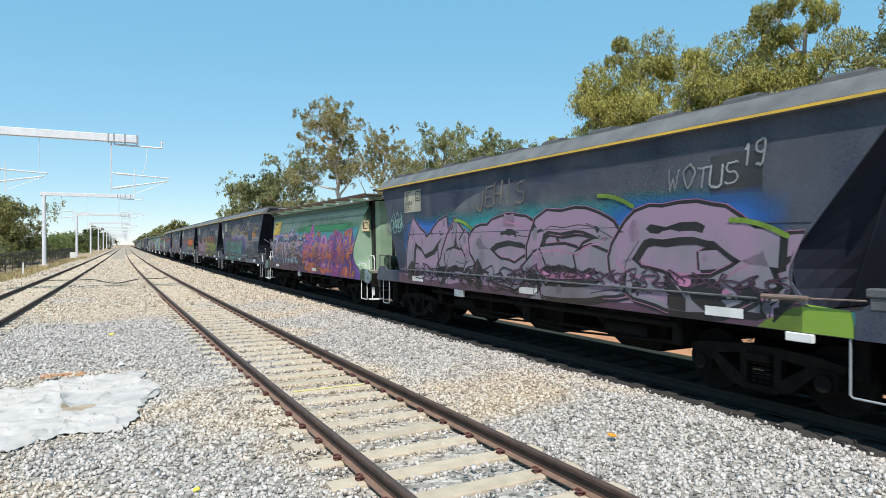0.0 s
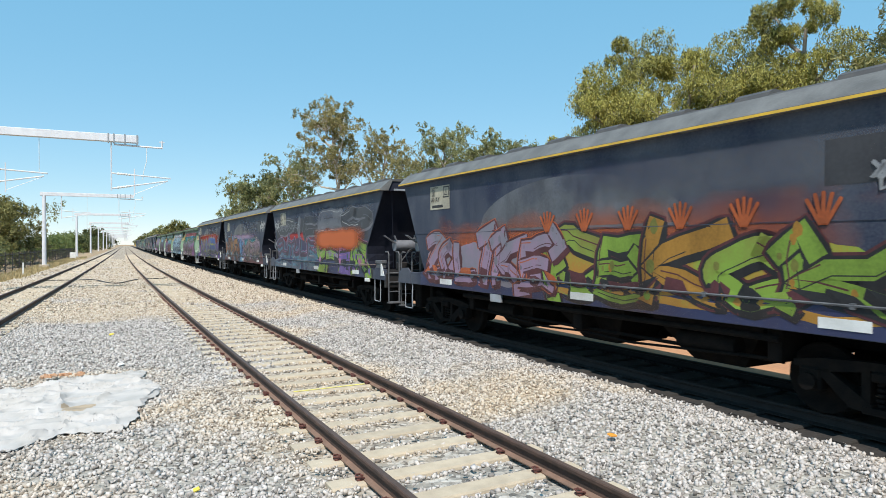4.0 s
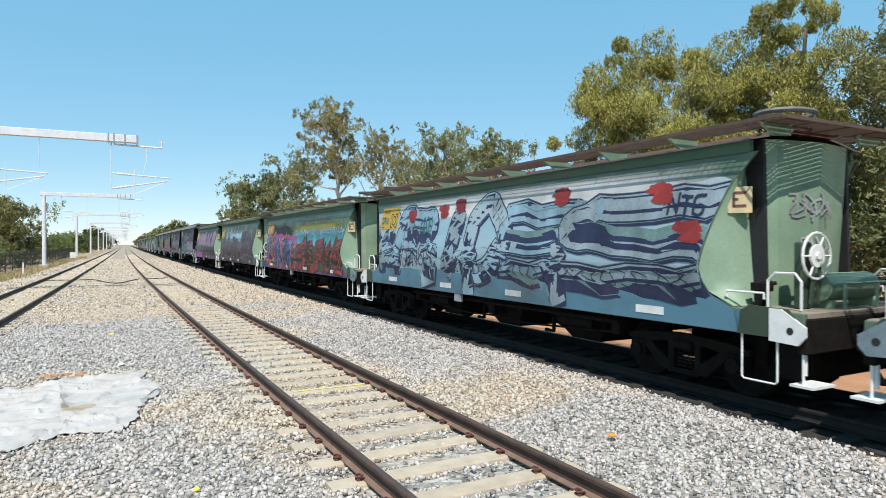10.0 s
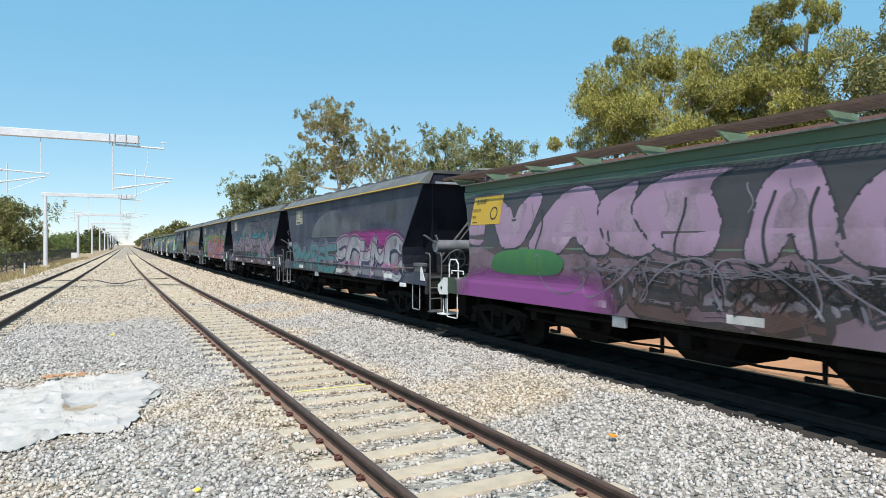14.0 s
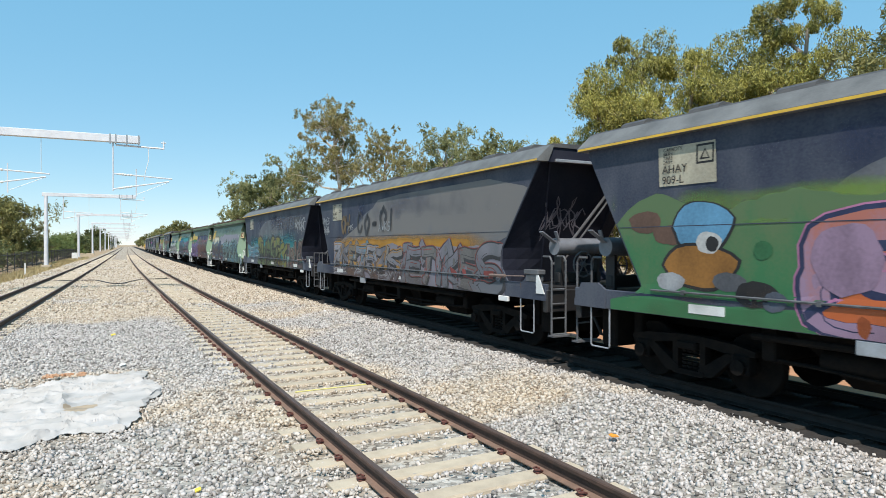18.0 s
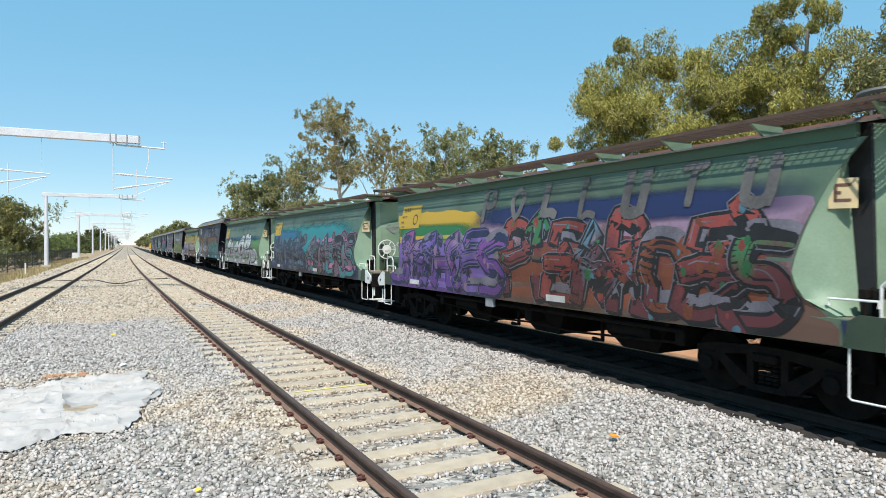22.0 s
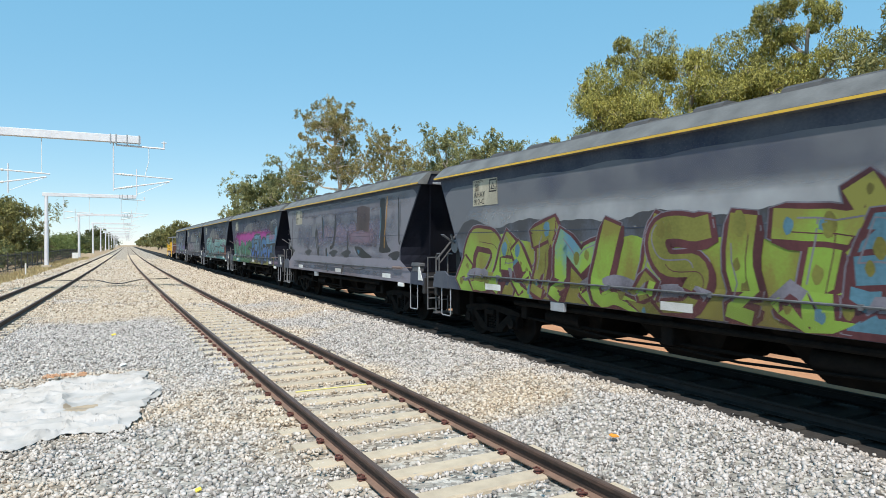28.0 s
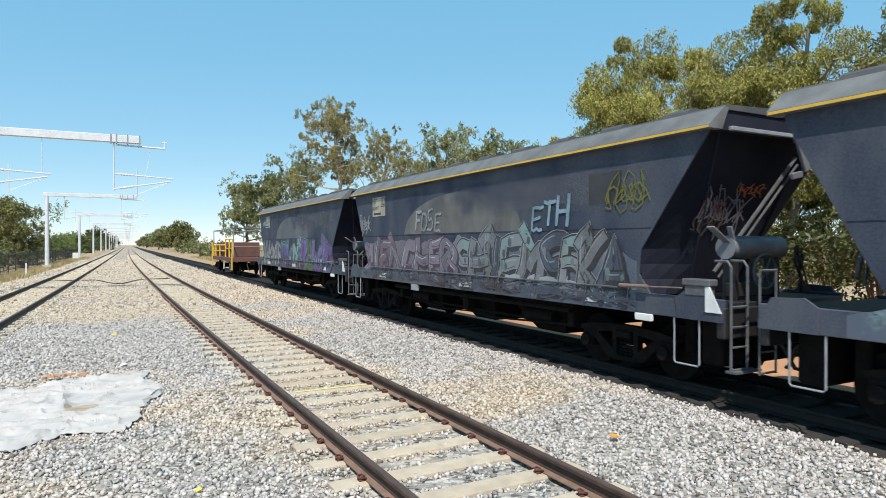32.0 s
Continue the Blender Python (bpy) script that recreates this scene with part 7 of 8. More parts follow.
        M(0.3, 13.7, 2.86, 3.40, "brick", 0.003, core=1.1)
        F(0.5, 13.7, 1.9, 2.74, "leafy", 3, 0.16, "steelgreen")
        M(0.5, 13.7, 2.45, 3.05, "teal", 0.0046, core=0.95)
        M(0.5, 13.7, 2.5, 3.0, "deepteal", 0.0050, core=0.55)
        for i in range(9):
            u = 2.2 + 1.25 * i
            M(u, u + 1.5, 2.30 + 0.1 * math.sin(i * 2.3), 2.95, ("moss", "teal", "seaglass", "ochregreen")[i % 4], 0.0052 + 0.0001 * i, core=0.55)
        F(0.6, 13.5, 1.0, 1.75, "bronze", 3, 0.2, "dustmauve", lift=0.0072)
        P(1.4, 10.2, 1.02, 2.55, 6, "heather", "bronze", "dark", "lilac", 81, 0.60, rim=0.012, edge=0.028, fat=0.45, word="SINOCERE", tones=("heather", "ash", "heather", "bronze", "bronze", "heather", "stone", "heather"))
        L = Layers(c)
        ink = paint("dark")
        L.shape([(12.2, 1.0), (12.9, 1.0), (12.95, 1.5), (12.65, 2.2), (12.2, 2.6), (11.8, 2.4)], ink, 0.0296)
        L.shape([(8.4, 1.82), (10.5, 2.24), (11.0, 2.30), (11.35, 2.52), (11.75, 2.56), (12.1, 2.36), (12.3, 1.95), (12.3, 1.5), (12.45, 1.35), (12.3, 1.0), (10.4, 1.0), (10.3, 1.45), (10.75, 1.9), (10.2, 1.95), (9.4, 1.60)], paint("heather", "orchid"), 0.030, ink, 0.06)
        L.shape([(8.1, 2.0), (9.5, 2.25), (10.0, 2.42), (10.05, 2.25), (9.2, 1.98), (8.3, 1.78)], paint("ash"), 0.0312, ink, 0.035, 1)
        L.shape([(8.7, 2.3), (9.1, 2.86), (9.3, 2.66), (9.15, 2.3)], paint("mauve"), 0.0312, ink, 0.035, 1)
        L.shape([(9.9, 2.62), (10.3, 2.66), (10.55, 2.34), (10.1, 2.28)], paint("orchid"), 0.0312, ink, 0.035, 1)
        L.shape([(11.15, 1.0), (11.35, 1.7), (11.05, 1.85), (10.8, 1.6), (10.7, 1.0)], paint("dustmauve", "heather"), 0.0316, ink, 0.05)
        for a, b, lo in ((8.9, 10.3, 1.95), (9.6, 10.9, 1.62), (11.4, 12.2, 1.35), (10.2, 11.1, 1.25)):
            L.ribbon([Vector((a + (b - a) * t, lo + 0.22 * math.sin(t * 4.2) + 0.12 * t)) for t in [j / 10 for j in range(11)]], 0.04, ink, 0.0335)
        for u, z, ru, rz, hue in ((12.35, 1.95, 0.11, 0.25, "bronze"), (12.5, 1.18, 0.20, 0.14, "bronze"), (11.75, 2.1, 0.12, 0.10, "lilac"), (10.4, 2.42, 0.14, 0.07, "bronze"), (11.1, 2.05, 0.09, 0.05, "steel"), (9.5, 1.2, 0.22, 0.08, "ash")):
            L.blob(u, z, ru, rz, paint(hue), 0.0322, 0.2, u)
        L.ribbon([Vector((11.75 + 0.28 * math.cos(t), 1.84 + 0.16 * math.sin(t * 1.6))) for t in [i * 0.35 for i in range(15)]], 0.06, paint("gold"), 0.0328)
        L.ribbon([Vector((11.6 + 0.1 * math.sin(t * 2), 2.5 - 0.35 * t)) for t in [i * 0.15 for i in range(8)]], 0.05, paint("gold"), 0.0331)
        L.done("painted_shape", w, "orchid sprayed letter with dark outline and gold curl")
    elif k == 8:
        F(0.4, 13.7, 1.0, 3.12, "frost", 5, 0.12, "steel")
        M(0.5, 13.6, 2.7, 3.4, "white", 0.0045, core=0.9)
        P(1.2, 13.1, 1.4, 3.20, 8, "frost", "ice", "navy", "seaglass", 91, 0.66, edge=0.028, rim=0.012, lean=0.16, fat=0.52, word="BRIDES", wide="233235", tones=("frost", "ice", "frost"))
        L = Layers(c)
        for u, z in ((3.4, 2.95), (5.2, 3.0), (9.8, 3.05), (12.2, 2.95), (12.8, 2.35), (6.0, 3.1)):
            for j in range(5):
                L.blob(u + 0.12 * math.sin(j * 2.1), z + 0.08 * math.cos(j * 3.3), 0.16, 0.09, paint("red"), 0.041 + 0.0003 * j, 0.6, u + j)
        L.done("red_blots", w, "red sprayed blots")
        S(6.0, 13.0, 1.45, 1.8, "navy", 4, 0.02, n=1)
        T("CONSEC", 3.0, 1.62, 0.42, "navy", 0.03)
        T("NTG", 12.4, 2.6, 0.28, "navy", 0.05)
        S(1.4, 1.8, 2.75, 3.0, "teal", 9, 0.04, n=1)
        S(4.0, 4.7, 2.4, 2.9, "teal", 4, 0.05, n=1)
    elif k == 9:
        M(0.4, 6.6, 2.1, 3.2, "black", core=0.85)
        M(5.6, 13.6, 2.4, 3.1, "olive", core=0.7)
        F(5.8, 13.6, 1.9, 2.65, "teal", 4, 0.15, "sky")
        F(5.8, 13.6, 1.0, 1.3, "navy", 4, 0.1, "purple")
        F(0.4, 6.4, 1.0, 2.4, "navy", 4, 0.2, "magenta")
        F(0.5, 7.0, 1.0, 2.60, "magenta", 4, 0.22, "orchid", lift=0.0056)
        L = Layers(c)
        L.ribbon([Vector((0.6 + 0.16 * i, 2.48 + 0.16 * math.sin(i * 0.9) + 0.10 * math.sin(i * 2.3))) for i in range(40)], 0.05, paint("gold"), 0.0060)
        L.done("gold_edge", w, "gold sprayed contour line")
        P(0.8, 6.9, 1.05, 2.50, 6, "blue", "blue", "navy", "pale", 101, 0.50, rim=0.02, edge=0.035, word="SIEYATKNE", tones=("blue", "blue", "orange"))
        P(7.1, 13.0, 1.08, 2.45, 4, "maroon", "red", "black", "rust", 102, 0.46, rim=0.025, edge=0.035, word="EISUFANE", tones=("maroon", "rust", "maroon", "dkgreen"))
        S(6.6, 13.4, 2.5, 2.85, "ice", 4, 0.04, n=2)
        T("HUSY", 0.5, 2.55, 0.5, "white", 0.05)
    elif k == 10:
        L = Layers(c)
        for i in range(7):
            L.quad(2.0 + i * 1.3, 2.4 + i * 1.3, 2.35, 3.3, paint("pale"), 0.004, 0.12)
        L.done("pale_stripes", w, "pale painted bars")
        M(1.5, 11.5, 2.4, 3.0, "ice", 0.005, core=0.55)
        F(0.5, 13.0, 1.0, 1.5, "plum", 3, 0.15, "black")
        P(1.0, 12.9, 1.15, 2.85, 8, "brown", "plum", "dark", "haze", 111, 0.62, rim=0.012, edge=0.04, fat=0.48, word="JNUOLIBY", tones=("umber", "umber", "plumgrey"))
        F(11.6, 13.5, 1.9, 2.7, "slate", 3, 0.3, "sky")
        S(6.0, 13.4, 1.15, 1.7, "haze", 6, 0.02, n=2)
    elif k == 11:
        F(0.4, 13.6, 1.5, 3.3, "dark", 4, 0.06, "umber")
        L = Layers(c)
        ink, rimmed = paint("dark"), paint("mauve", "dustmauve")
        for i, pts in enumerate(([(1.1, 2.2), (1.3, 2.95), (1.9, 2.75), (1.9, 2.1)], [(2.0, 3.1), (2.55, 3.15), (3.0, 2.55), (3.3, 3.22), (3.95, 3.22), (3.4, 2.1), (2.6, 2.05)], [(3.4, 2.1), (4.5, 3.24), (5.3, 3.28), (6.0, 2.0), (5.4, 1.95), (5.0, 2.4), (4.5, 1.9)],
                                 [(5.4, 2.95), (6.4, 3.3), (6.3, 2.9), (7.1, 2.3), (6.6, 1.9), (5.7, 2.2)], [(6.2, 2.85), (6.9, 3.3), (8.25, 3.28), (7.7, 3.05), (8.05, 2.5), (7.9, 1.95), (7.0, 2.05), (6.5, 2.4)],
                                 [(8.35, 1.9), (8.55, 3.1), (9.2, 3.32), (9.5, 2.7), (9.75, 2.0), (9.2, 1.95), (9.0, 2.4), (8.85, 1.9)], [(9.5, 2.2), (9.9, 3.0), (11.0, 3.34), (11.2, 2.95), (10.4, 2.7), (10.4, 2.3), (11.3, 2.0), (10.0, 1.85)],
                                 [(11.2, 1.9), (11.5, 3.2), (12.9, 3.3), (13.2, 2.6), (12.6, 1.9)])):
            L.shape(pts, rimmed, 0.009 + 0.0012 * i, ink, 0.05)
            u, z = sum(q[0] for q in pts) / len(pts), sum(q[1] for q in pts) / len(pts)
            L.shape([(u + 0.45 * (a - u), z + 0.55 * (b - z)) for a, b in pts], paint("lilac"), 0.0094 + 0.0012 * i)
        for i, u in enumerate((3.9, 7.3, 8.7, 9.3, 12.2)):
            L.ribbon([Vector((u + 0.06 * math.sin(t * 5 + i), 2.85 - 0.9 * t)) for t in [j / 8 for j in range(9)]], 0.05, ink, 0.0205)
            L.ribbon([Vector((u - 0.3 + 0.06 * math.sin(t * 5), 2.6 + 0.4 * t)) for t in [j / 8 for j in range(9)]], 0.02, paint("haze"), 0.0207)
        L.done("painted_shape", w, "pale lilac rounded sprayed letters outlined in black")
        F(0.5, 13.6, 1.0, 2.0, "umber", 4, 0.22, "dustmauve", lift=0.0068)
        P(5.6, 13.2, 1.05, 2.0, 8, "plumgrey", "umber", "dark", "haze", 122, 0.44, rim=0.01, edge=0.05, word="WELOMAKE", tones=("dustmauve", "plumgrey", "dustmauve"))
        M(0.5, 6.2, 1.0, 1.75, "orchid", 0.0555, core=1.1)
        L = Layers(c)
        L.shape([(2.2, 1.6), (2.5, 2.05), (4.2, 2.1), (4.8, 1.9), (4.6, 1.6), (3.4, 1.55)], paint("leafy", "green"), 0.0565)
        for j in range(7):
            L.ribbon([Vector((3.6 + j * 1.35 + 1.1 * t + 0.35 * math.cos(t * 5), 1.62 + 0.36 * math.sin(t * 5 + j * 1.3))) for t in [i * 0.07 for i in range(24)]], 0.03, paint("haze"), 0.0570 + 0.0002 * j)
        L.done("pale_loops", w, "pale looping sprayed lines")
        for u in (7.9, 8.9, 9.9, 10.9, 11.9):
            S(u, u + 1.3, 1.2, 2.0, "black", int(u * 7), 0.03, n=2)
        S(5.0, 13.0, 1.7, 1.85, "haze", 3, 0.02, n=2)
    elif k == 12:
        M(1.0, 13.2, 1.2, 2.9, "slate", core=0.6)
        M(8.0, 13.4, 2.0, 2.7, "magenta", core=0.6)
        P(7.2, 13.0, 1.2, 2.45, 5, "haze", "pale", "navy", "pink", 131, 0.46, word="SCHMC")
        P(1.2, 7.0, 1.15, 2.2, 6, "slate", "teal", "dark", "mauve", 132, 0.42, rim=0.02, word="EMKRES")
    elif k == 13:
        M(1.5, 13.5, 2.0, 2.9, "teal", core=0.55)
        F(0.9, 13.2, 1.1, 1.6, "mauve", 3, 0.2, "plum")
        P(0.8, 12.8, 1.15, 2.75, 7, "plumgrey", "mauve", "black", "teal", 141, 0.66, rim=0.02, edge=0.07, fat=0.5, word="AHIERENK", tones=("dustmauve",))
        S(1.6, 9.0, 1.15, 2.0, "black", 11, 0.05, n=5)
        S(1.4, 12.4, 1.6, 1.9, "haze", 4, 0.02, n=2)
        L = Layers(c)
        for i in range(22):
            u, z, r = 5.4 + i * 0.33, 2.95 + 0.28 * math.sin(i * 1.7) + 0.012 * i, 0.17 + 0.05 * math.sin(i * 2.9)
            L.ribbon([Vector((u + r * math.cos(a * 0.7), z + r * math.sin(a * 0.7))) for a in range(10)], 0.022, paint("red" if i % 7 == 5 else "haze"), 0.0405 + i * 0.0001, False)
        L.done("pale_bubbles", w, "thin pale sprayed bubble outlines")
        T("JZPASIC", 0.45, 2.9, 0.2, "sky", 0.03)
    elif k == 14:
        F(0.7, 13.6, 1.1, 2.75, "moss", 4, 0.3, "green")
        M(0.7, 13.6, 2.4, 3.0, "lime", 0.003, core=0.4)
        P(4.0, 12.8, 1.12, 2.7, 6, "orange", "mauve", "navy", "pink", 151, 0.5, rim=0.025, edge=0.06, word="GIHOUELS", tones=("salmon", "orange", "mauve", "orange"))
        for u, z, ru, rz, hue, lay in ((1.45, 2.52, 0.34, 0.17, "brown", 0), (1.95, 2.32, 0.34, 0.15, "brown", 1), (2.5, 2.42, 0.50, 0.40, "black", 2), (2.5, 2.44, 0.46, 0.36, "sky", 3), (2.45, 1.86, 0.62, 0.36, "black", 4),
                                       (2.45, 1.86, 0.57, 0.31, "ochre", 5), (2.62, 2.2, 0.20, 0.16, "white", 6), (2.68, 2.18, 0.10, 0.11, "black", 7), (1.95, 1.62, 0.26, 0.14, "pale", 8), (2.95, 1.66, 0.26, 0.13, "dusk", 9),
                                       (3.35, 1.52, 0.32, 0.17, "black", 10), (3.62, 1.44, 0.17, 0.13, "slate", 11), (3.45, 2.1, 0.14, 0.12, "green", 12), (4.5, 2.0, 0.42, 0.42, "mauve", 13)):
            L = Layers(c)
            L.blob(u, z, ru, rz, paint(hue), 0.012 + 0.0006 * lay, 0.18, u)
            L.done("painted_shape", w, "rounded %s sprayed shape" % hue)
        T("HOC", 10.2, 2.95, 0.5, "grey", 0.12)
        S(12.4, 13.4, 2.7, 3.3, "white", 2)
    elif k == 15:
        L = Layers(c)
        L.shape([(2.6, 2.30), (4.2, 2.75), (5.6, 3.3), (6.2, 3.62), (14.1, 3.62), (14.1, 2.1), (2.6, 2.1)], paint("stone", "dusk"), 0.0048, soft=1)
        L.done("rolled_field", w, "weathered grey-tan rolled paint field")
        T("OH", 2.75, 2.62, 0.56, "bronze", 0.12, label="faded ochre hand-sprayed letters")
        T("C", 4.35, 2.62, 0.62, "dark", 0.13)
        T("O", 5.0, 2.56, 0.56, "dark", 0.14)
        T("OI", 6.3, 2.60, 0.66, "dark", 0.14)
        S(5.7, 6.0, 2.78, 2.88, "dark", 3, 0.10, n=1)
        T("AWKS", 6.2, 2.60, 0.26, "pale", 0.035)
        T("ADNS", 3.4, 2.66, 0.16, "white", 0.02)
        M(1.2, 13.6, 1.7, 2.5, "gold", 0.006, core=0.62)
        F(1.9, 13.2, 1.1, 2.12, "smoke", 5, 0.14, "haze", lift=0.0066)
        P(1.9, 7.6, 1.40, 2.24, 9, "ash", "smoke", "soot", "gold", 161, 0.46, rim=0.03, edge=0.026, word="ZKETEZK", tones=("ash", "smoke", "sand", "steel"))
        P(1.9, 7.6, 1.1, 1.55, 8, "stone", "smoke", "umber", None, 163, 0.40, edge=0.022, word="EKZANKEW", tones=("stone", "smoke", "brown"))
        P(7.6, 12.9, 1.1, 2.2, 7, "ash", "dusk", "dark", "brick", 162, 0.46, rim=0.02, edge=0.03, word="YETIKES", tones=("smoke", "haze", "stone"))
        S(0.6, 1.3, 2.5, 2.9, "pale", 4, 0.03, n=3)
        T("VANES", 0.5, 2.95, 0.22, "pale", 0.03)
    elif k == 16:
        M(1.0, 13.6, 1.2, 2.8, "teal", core=0.9)
        F(1.0, 13.6, 1.1, 1.8, "teal", 4, 0.2, "slate")
        P(4.0, 8.8, 1.1, 2.55, 6, "ochregreen", "moss", "black", "plum", 171, 0.55, rim=0.02, edge=0.09, word="EUAST", tones=("ochregreen", "ochregreen", "moss"))
        P(8.6, 10.2, 1.2, 2.2, 4, "ochregreen", "olive", "black", "teal", 172, 0.5, rim=0.02, edge=0.06, word="TK", tones=("ochregreen", "olive"))
        P(10.2, 13.1, 1.16, 2.32, 4, "clay", "umber", "black", "mint", 174, 0.8, rim=0.03, edge=0.07, fat=0.5, word="SMILE", tones=("clay",))
        P(1.0, 4.0, 1.4, 2.2, 3, "teal", "steel", "slate", None, 173, 0.3, edge=0.02, word="CES")
        S(4.0, 9.0, 1.15, 2.0, "black", 4, 0.04, n=2)
        L = Layers(c)
        for i in range(6):
            u = 4.2 + i * 1.7
            L.ribbon([Vector((u, 2.7)), Vector((u + 0.2, 3.3)), Vector((u + 0.35, 2.6))], 0.03, paint("pale"), 0.03)
        L.done("pale_spikes", w, "pale sprayed spikes")
        S(12.0, 13.6, 2.6, 3.4, "pale", 6, 0.05)
    elif k == 17:
        M(0.5, 5.4, 2.0, 2.9, "cream", core=0.8)
        F(5.2, 13.5, 2.2, 2.85, "haze", 5, 0.15, "pale")
        M(0.5, 6.0, 1.0, 2.2, "slate", core=0.8)
        P(1.2, 6.8, 1.15, 2.42, 6, "slate", "maroon", "navy", "steel", 181, 0.42, rim=0.02, word="ENIEKHLS", tones=("dkgreen", "navy", "slate", "olive"))
        P(6.9, 13.2, 1.05, 2.6, 8, "teal", "steel", "black", "mint", 182, 0.56, rim=0.012, edge=0.04, word="EKDALOECUY", tones=("seaglass", "steel", "seaglass"))
        T("NOR", 13.0, 2.6, 0.26, "white", 0.03)
    elif k == 18:
        F(0.5, 5.6, 2.2, 3.0, "yellow", 3, 0.12, "lime")
        M(0.5, 5.8, 2.2, 2.75, "green", 0.005, core=0.9)
        F(5.0, 13.6, 1.0, 2.75, "mauve", 4, 0.12, "brown")
        M(4.8, 13.6, 2.5, 3.05, "navy", 0.0055, core=0.9)
        F(0.5, 5.4, 1.0, 1.5, "navy", 4, 0.2, "purple")
        P(0.8, 6.5, 1.1, 2.62, 5, "orchid", "purple", "navy", "haze", 191, 0.52, rim=0.02, word="UMIHOES", tones=("orchid", "mauve", "violet"))
        P(6.6, 12.9, 1.12, 2.68, 8, "red", "maroon", "black", "haze", 192, 0.56, rim=0.02, edge=0.05, word="PIEARCES", tones=("brick", "green", "brick", "steel", "brick", "rust"))
        for i, ch in enumerate("POLLUTU"):
            T(ch, 5.7 + 1.1 * i, 2.74, 0.58, "stone", 0.17, label="faded grey rolled letter")
    elif k == 19:
        F(0.5, 13.4, 1.0, 1.55, "slate", 3, 0.2, "navy")
        M(0.5, 13.6, 1.6, 3.1, "teal", core=1.05)
        M(0.6, 6.5, 2.2, 2.9, "deepteal", 0.0035, core=0.8)
        P(0.8, 6.8, 1.08, 2.6, 5, "slate", "navy", "soot", "steel", 201, 0.52, rim=0.015, edge=0.05, fat=0.4, word="UIMCHES", tones=("slate", "navy", "slate"))
        P(7.1, 12.9, 1.1, 2.55, 6, "plumgrey", "teal", "black", "pink", 202, 0.48, rim=0.02, edge=0.055, word="AKUIETCS", tones=("plumgrey", "plumgrey", "dustmauve"))
    elif k == 20:
        F(0.5, 13.6, 1.3, 2.45, "leafy", 3, 0.12, "moss")
        M(0.8, 13.4, 2.36, 2.72, "deepteal", 0.0062, core=0.55)
        M(0.8, 5.4, 2.38, 2.66, "brick", 0.0064, core=0.5)
        S(0.8, 13.4, 2.44, 2.60, "deepteal", 4, 0.035, n=1)
        S(1.2, 2.4, 2.0, 2.3, "sage", 3, 0.05, n=2)
        F(1.2, 12.6, 1.0, 1.88, "white", 3, 0.10, "pale", lift=0.0072)
        L = Layers(c)
        ink, snow = paint("black"), paint("white", "pale")
        for i, pts in enumerate(([(2.5, 1.9), (2.55, 2.3), (3.2, 2.70), (3.8, 2.38), (3.75, 1.9)], [(3.85, 1.9), (4.0, 2.36), (4.5, 2.36), (4.9, 1.95), (4.7, 1.8)], [(5.0, 1.95), (6.1, 2.5), (6.75, 2.1), (6.5, 1.8), (5.6, 1.7)],
                                 [(6.5, 2.0), (7.1, 2.45), (7.2, 2.66), (7.5, 2.5), (7.9, 2.82), (8.4, 2.74), (8.52, 2.1), (8.1, 1.54), (7.2, 1.5)], [(8.65, 2.0), (8.7, 2.5), (9.2, 2.9), (9.8, 2.74), (9.9, 2.62), (10.1, 2.84), (10.65, 2.48), (10.4, 2.0), (9.5, 1.85)],
                                 [(10.5, 1.95), (11.3, 1.9), (12.2, 1.6), (11.9, 1.2), (10.7, 1.1)])):
            L.shape(pts, snow, 0.009 + 0.0012 * i, ink, 0.09, 1)
        for i, pts in enumerate(([(3.5, 1.95), (3.9, 1.8), (3.75, 1.4)], [(2.6, 1.85), (2.9, 1.75), (2.7, 1.55)], [(7.3, 1.95), (7.9, 2.25), (8.1, 1.9), (7.6, 1.75)], [(9.25, 2.3), (9.7, 2.0), (9.95, 2.1), (9.5, 1.95)], [(10.45, 1.85), (10.65, 2.35), (10.72, 1.9)], [(9.7, 1.55), (10.2, 1.8), (9.9, 1.35)],
                                 [(6.3, 1.95), (6.6, 2.0), (6.5, 1.6)], [(2.6, 1.0), (2.85, 1.22), (3.05, 1.0)], [(10.0, 1.0), (10.3, 1.25), (10.6, 1.0)])):
            L.shape(pts, paint("umber", "black"), 0.0215 + 0.0002 * i, ink, 0.03, 1)
        for i, u in enumerate((1.5, 1.9, 2.2, 2.9, 3.4, 3.9, 4.3, 4.9, 5.5, 6.0, 6.7, 7.3, 8.4, 8.8, 9.3, 9.9, 10.6, 11.2)):
            L.ribbon([Vector((u + 0.5 * t + 0.1 * math.sin(7 * t), 1.88 - 0.7 * t)) for t in [j / 8 for j in range(9)]], 0.045, paint("dark"), 0.0245)
            L.ribbon([Vector((u + 0.35 * math.sin(3 * t), 1.9 - 0.3 * math.cos(3 * t))) for t in [j / 8 for j in range(9)]], 0.03, paint("slate"), 0.0249)
        for i, u in enumerate((7.6, 8.9, 4.1)):
            L.ribbon([Vector((u + 0.28 - 0.32 * math.cos(t), 2.25 + 0.36 * math.sin(t))) for t in [j * 0.3 for j in range(9)]], 0.05, paint("slate"), 0.0253)
        L.ribbon([Vector((u, 1.98 + 0.015 * math.sin(u * 5))) for u in [1.5 + 0.25 * i for i in range(42)]], 0.018, ink, 0.0257)
        L.done("painted_shape", w, "rounded white sprayed letters outlined in black")
        T("AMOS", 0.95, 2.5, 0.26, "pale", 0.04)
    elif k == 21:
        M(0.9, 6.0, 2.2, 2.9, "gold", core=0.35)
        M(5.4, 13.6, 1.9, 2.95, "brown", core=0.85)
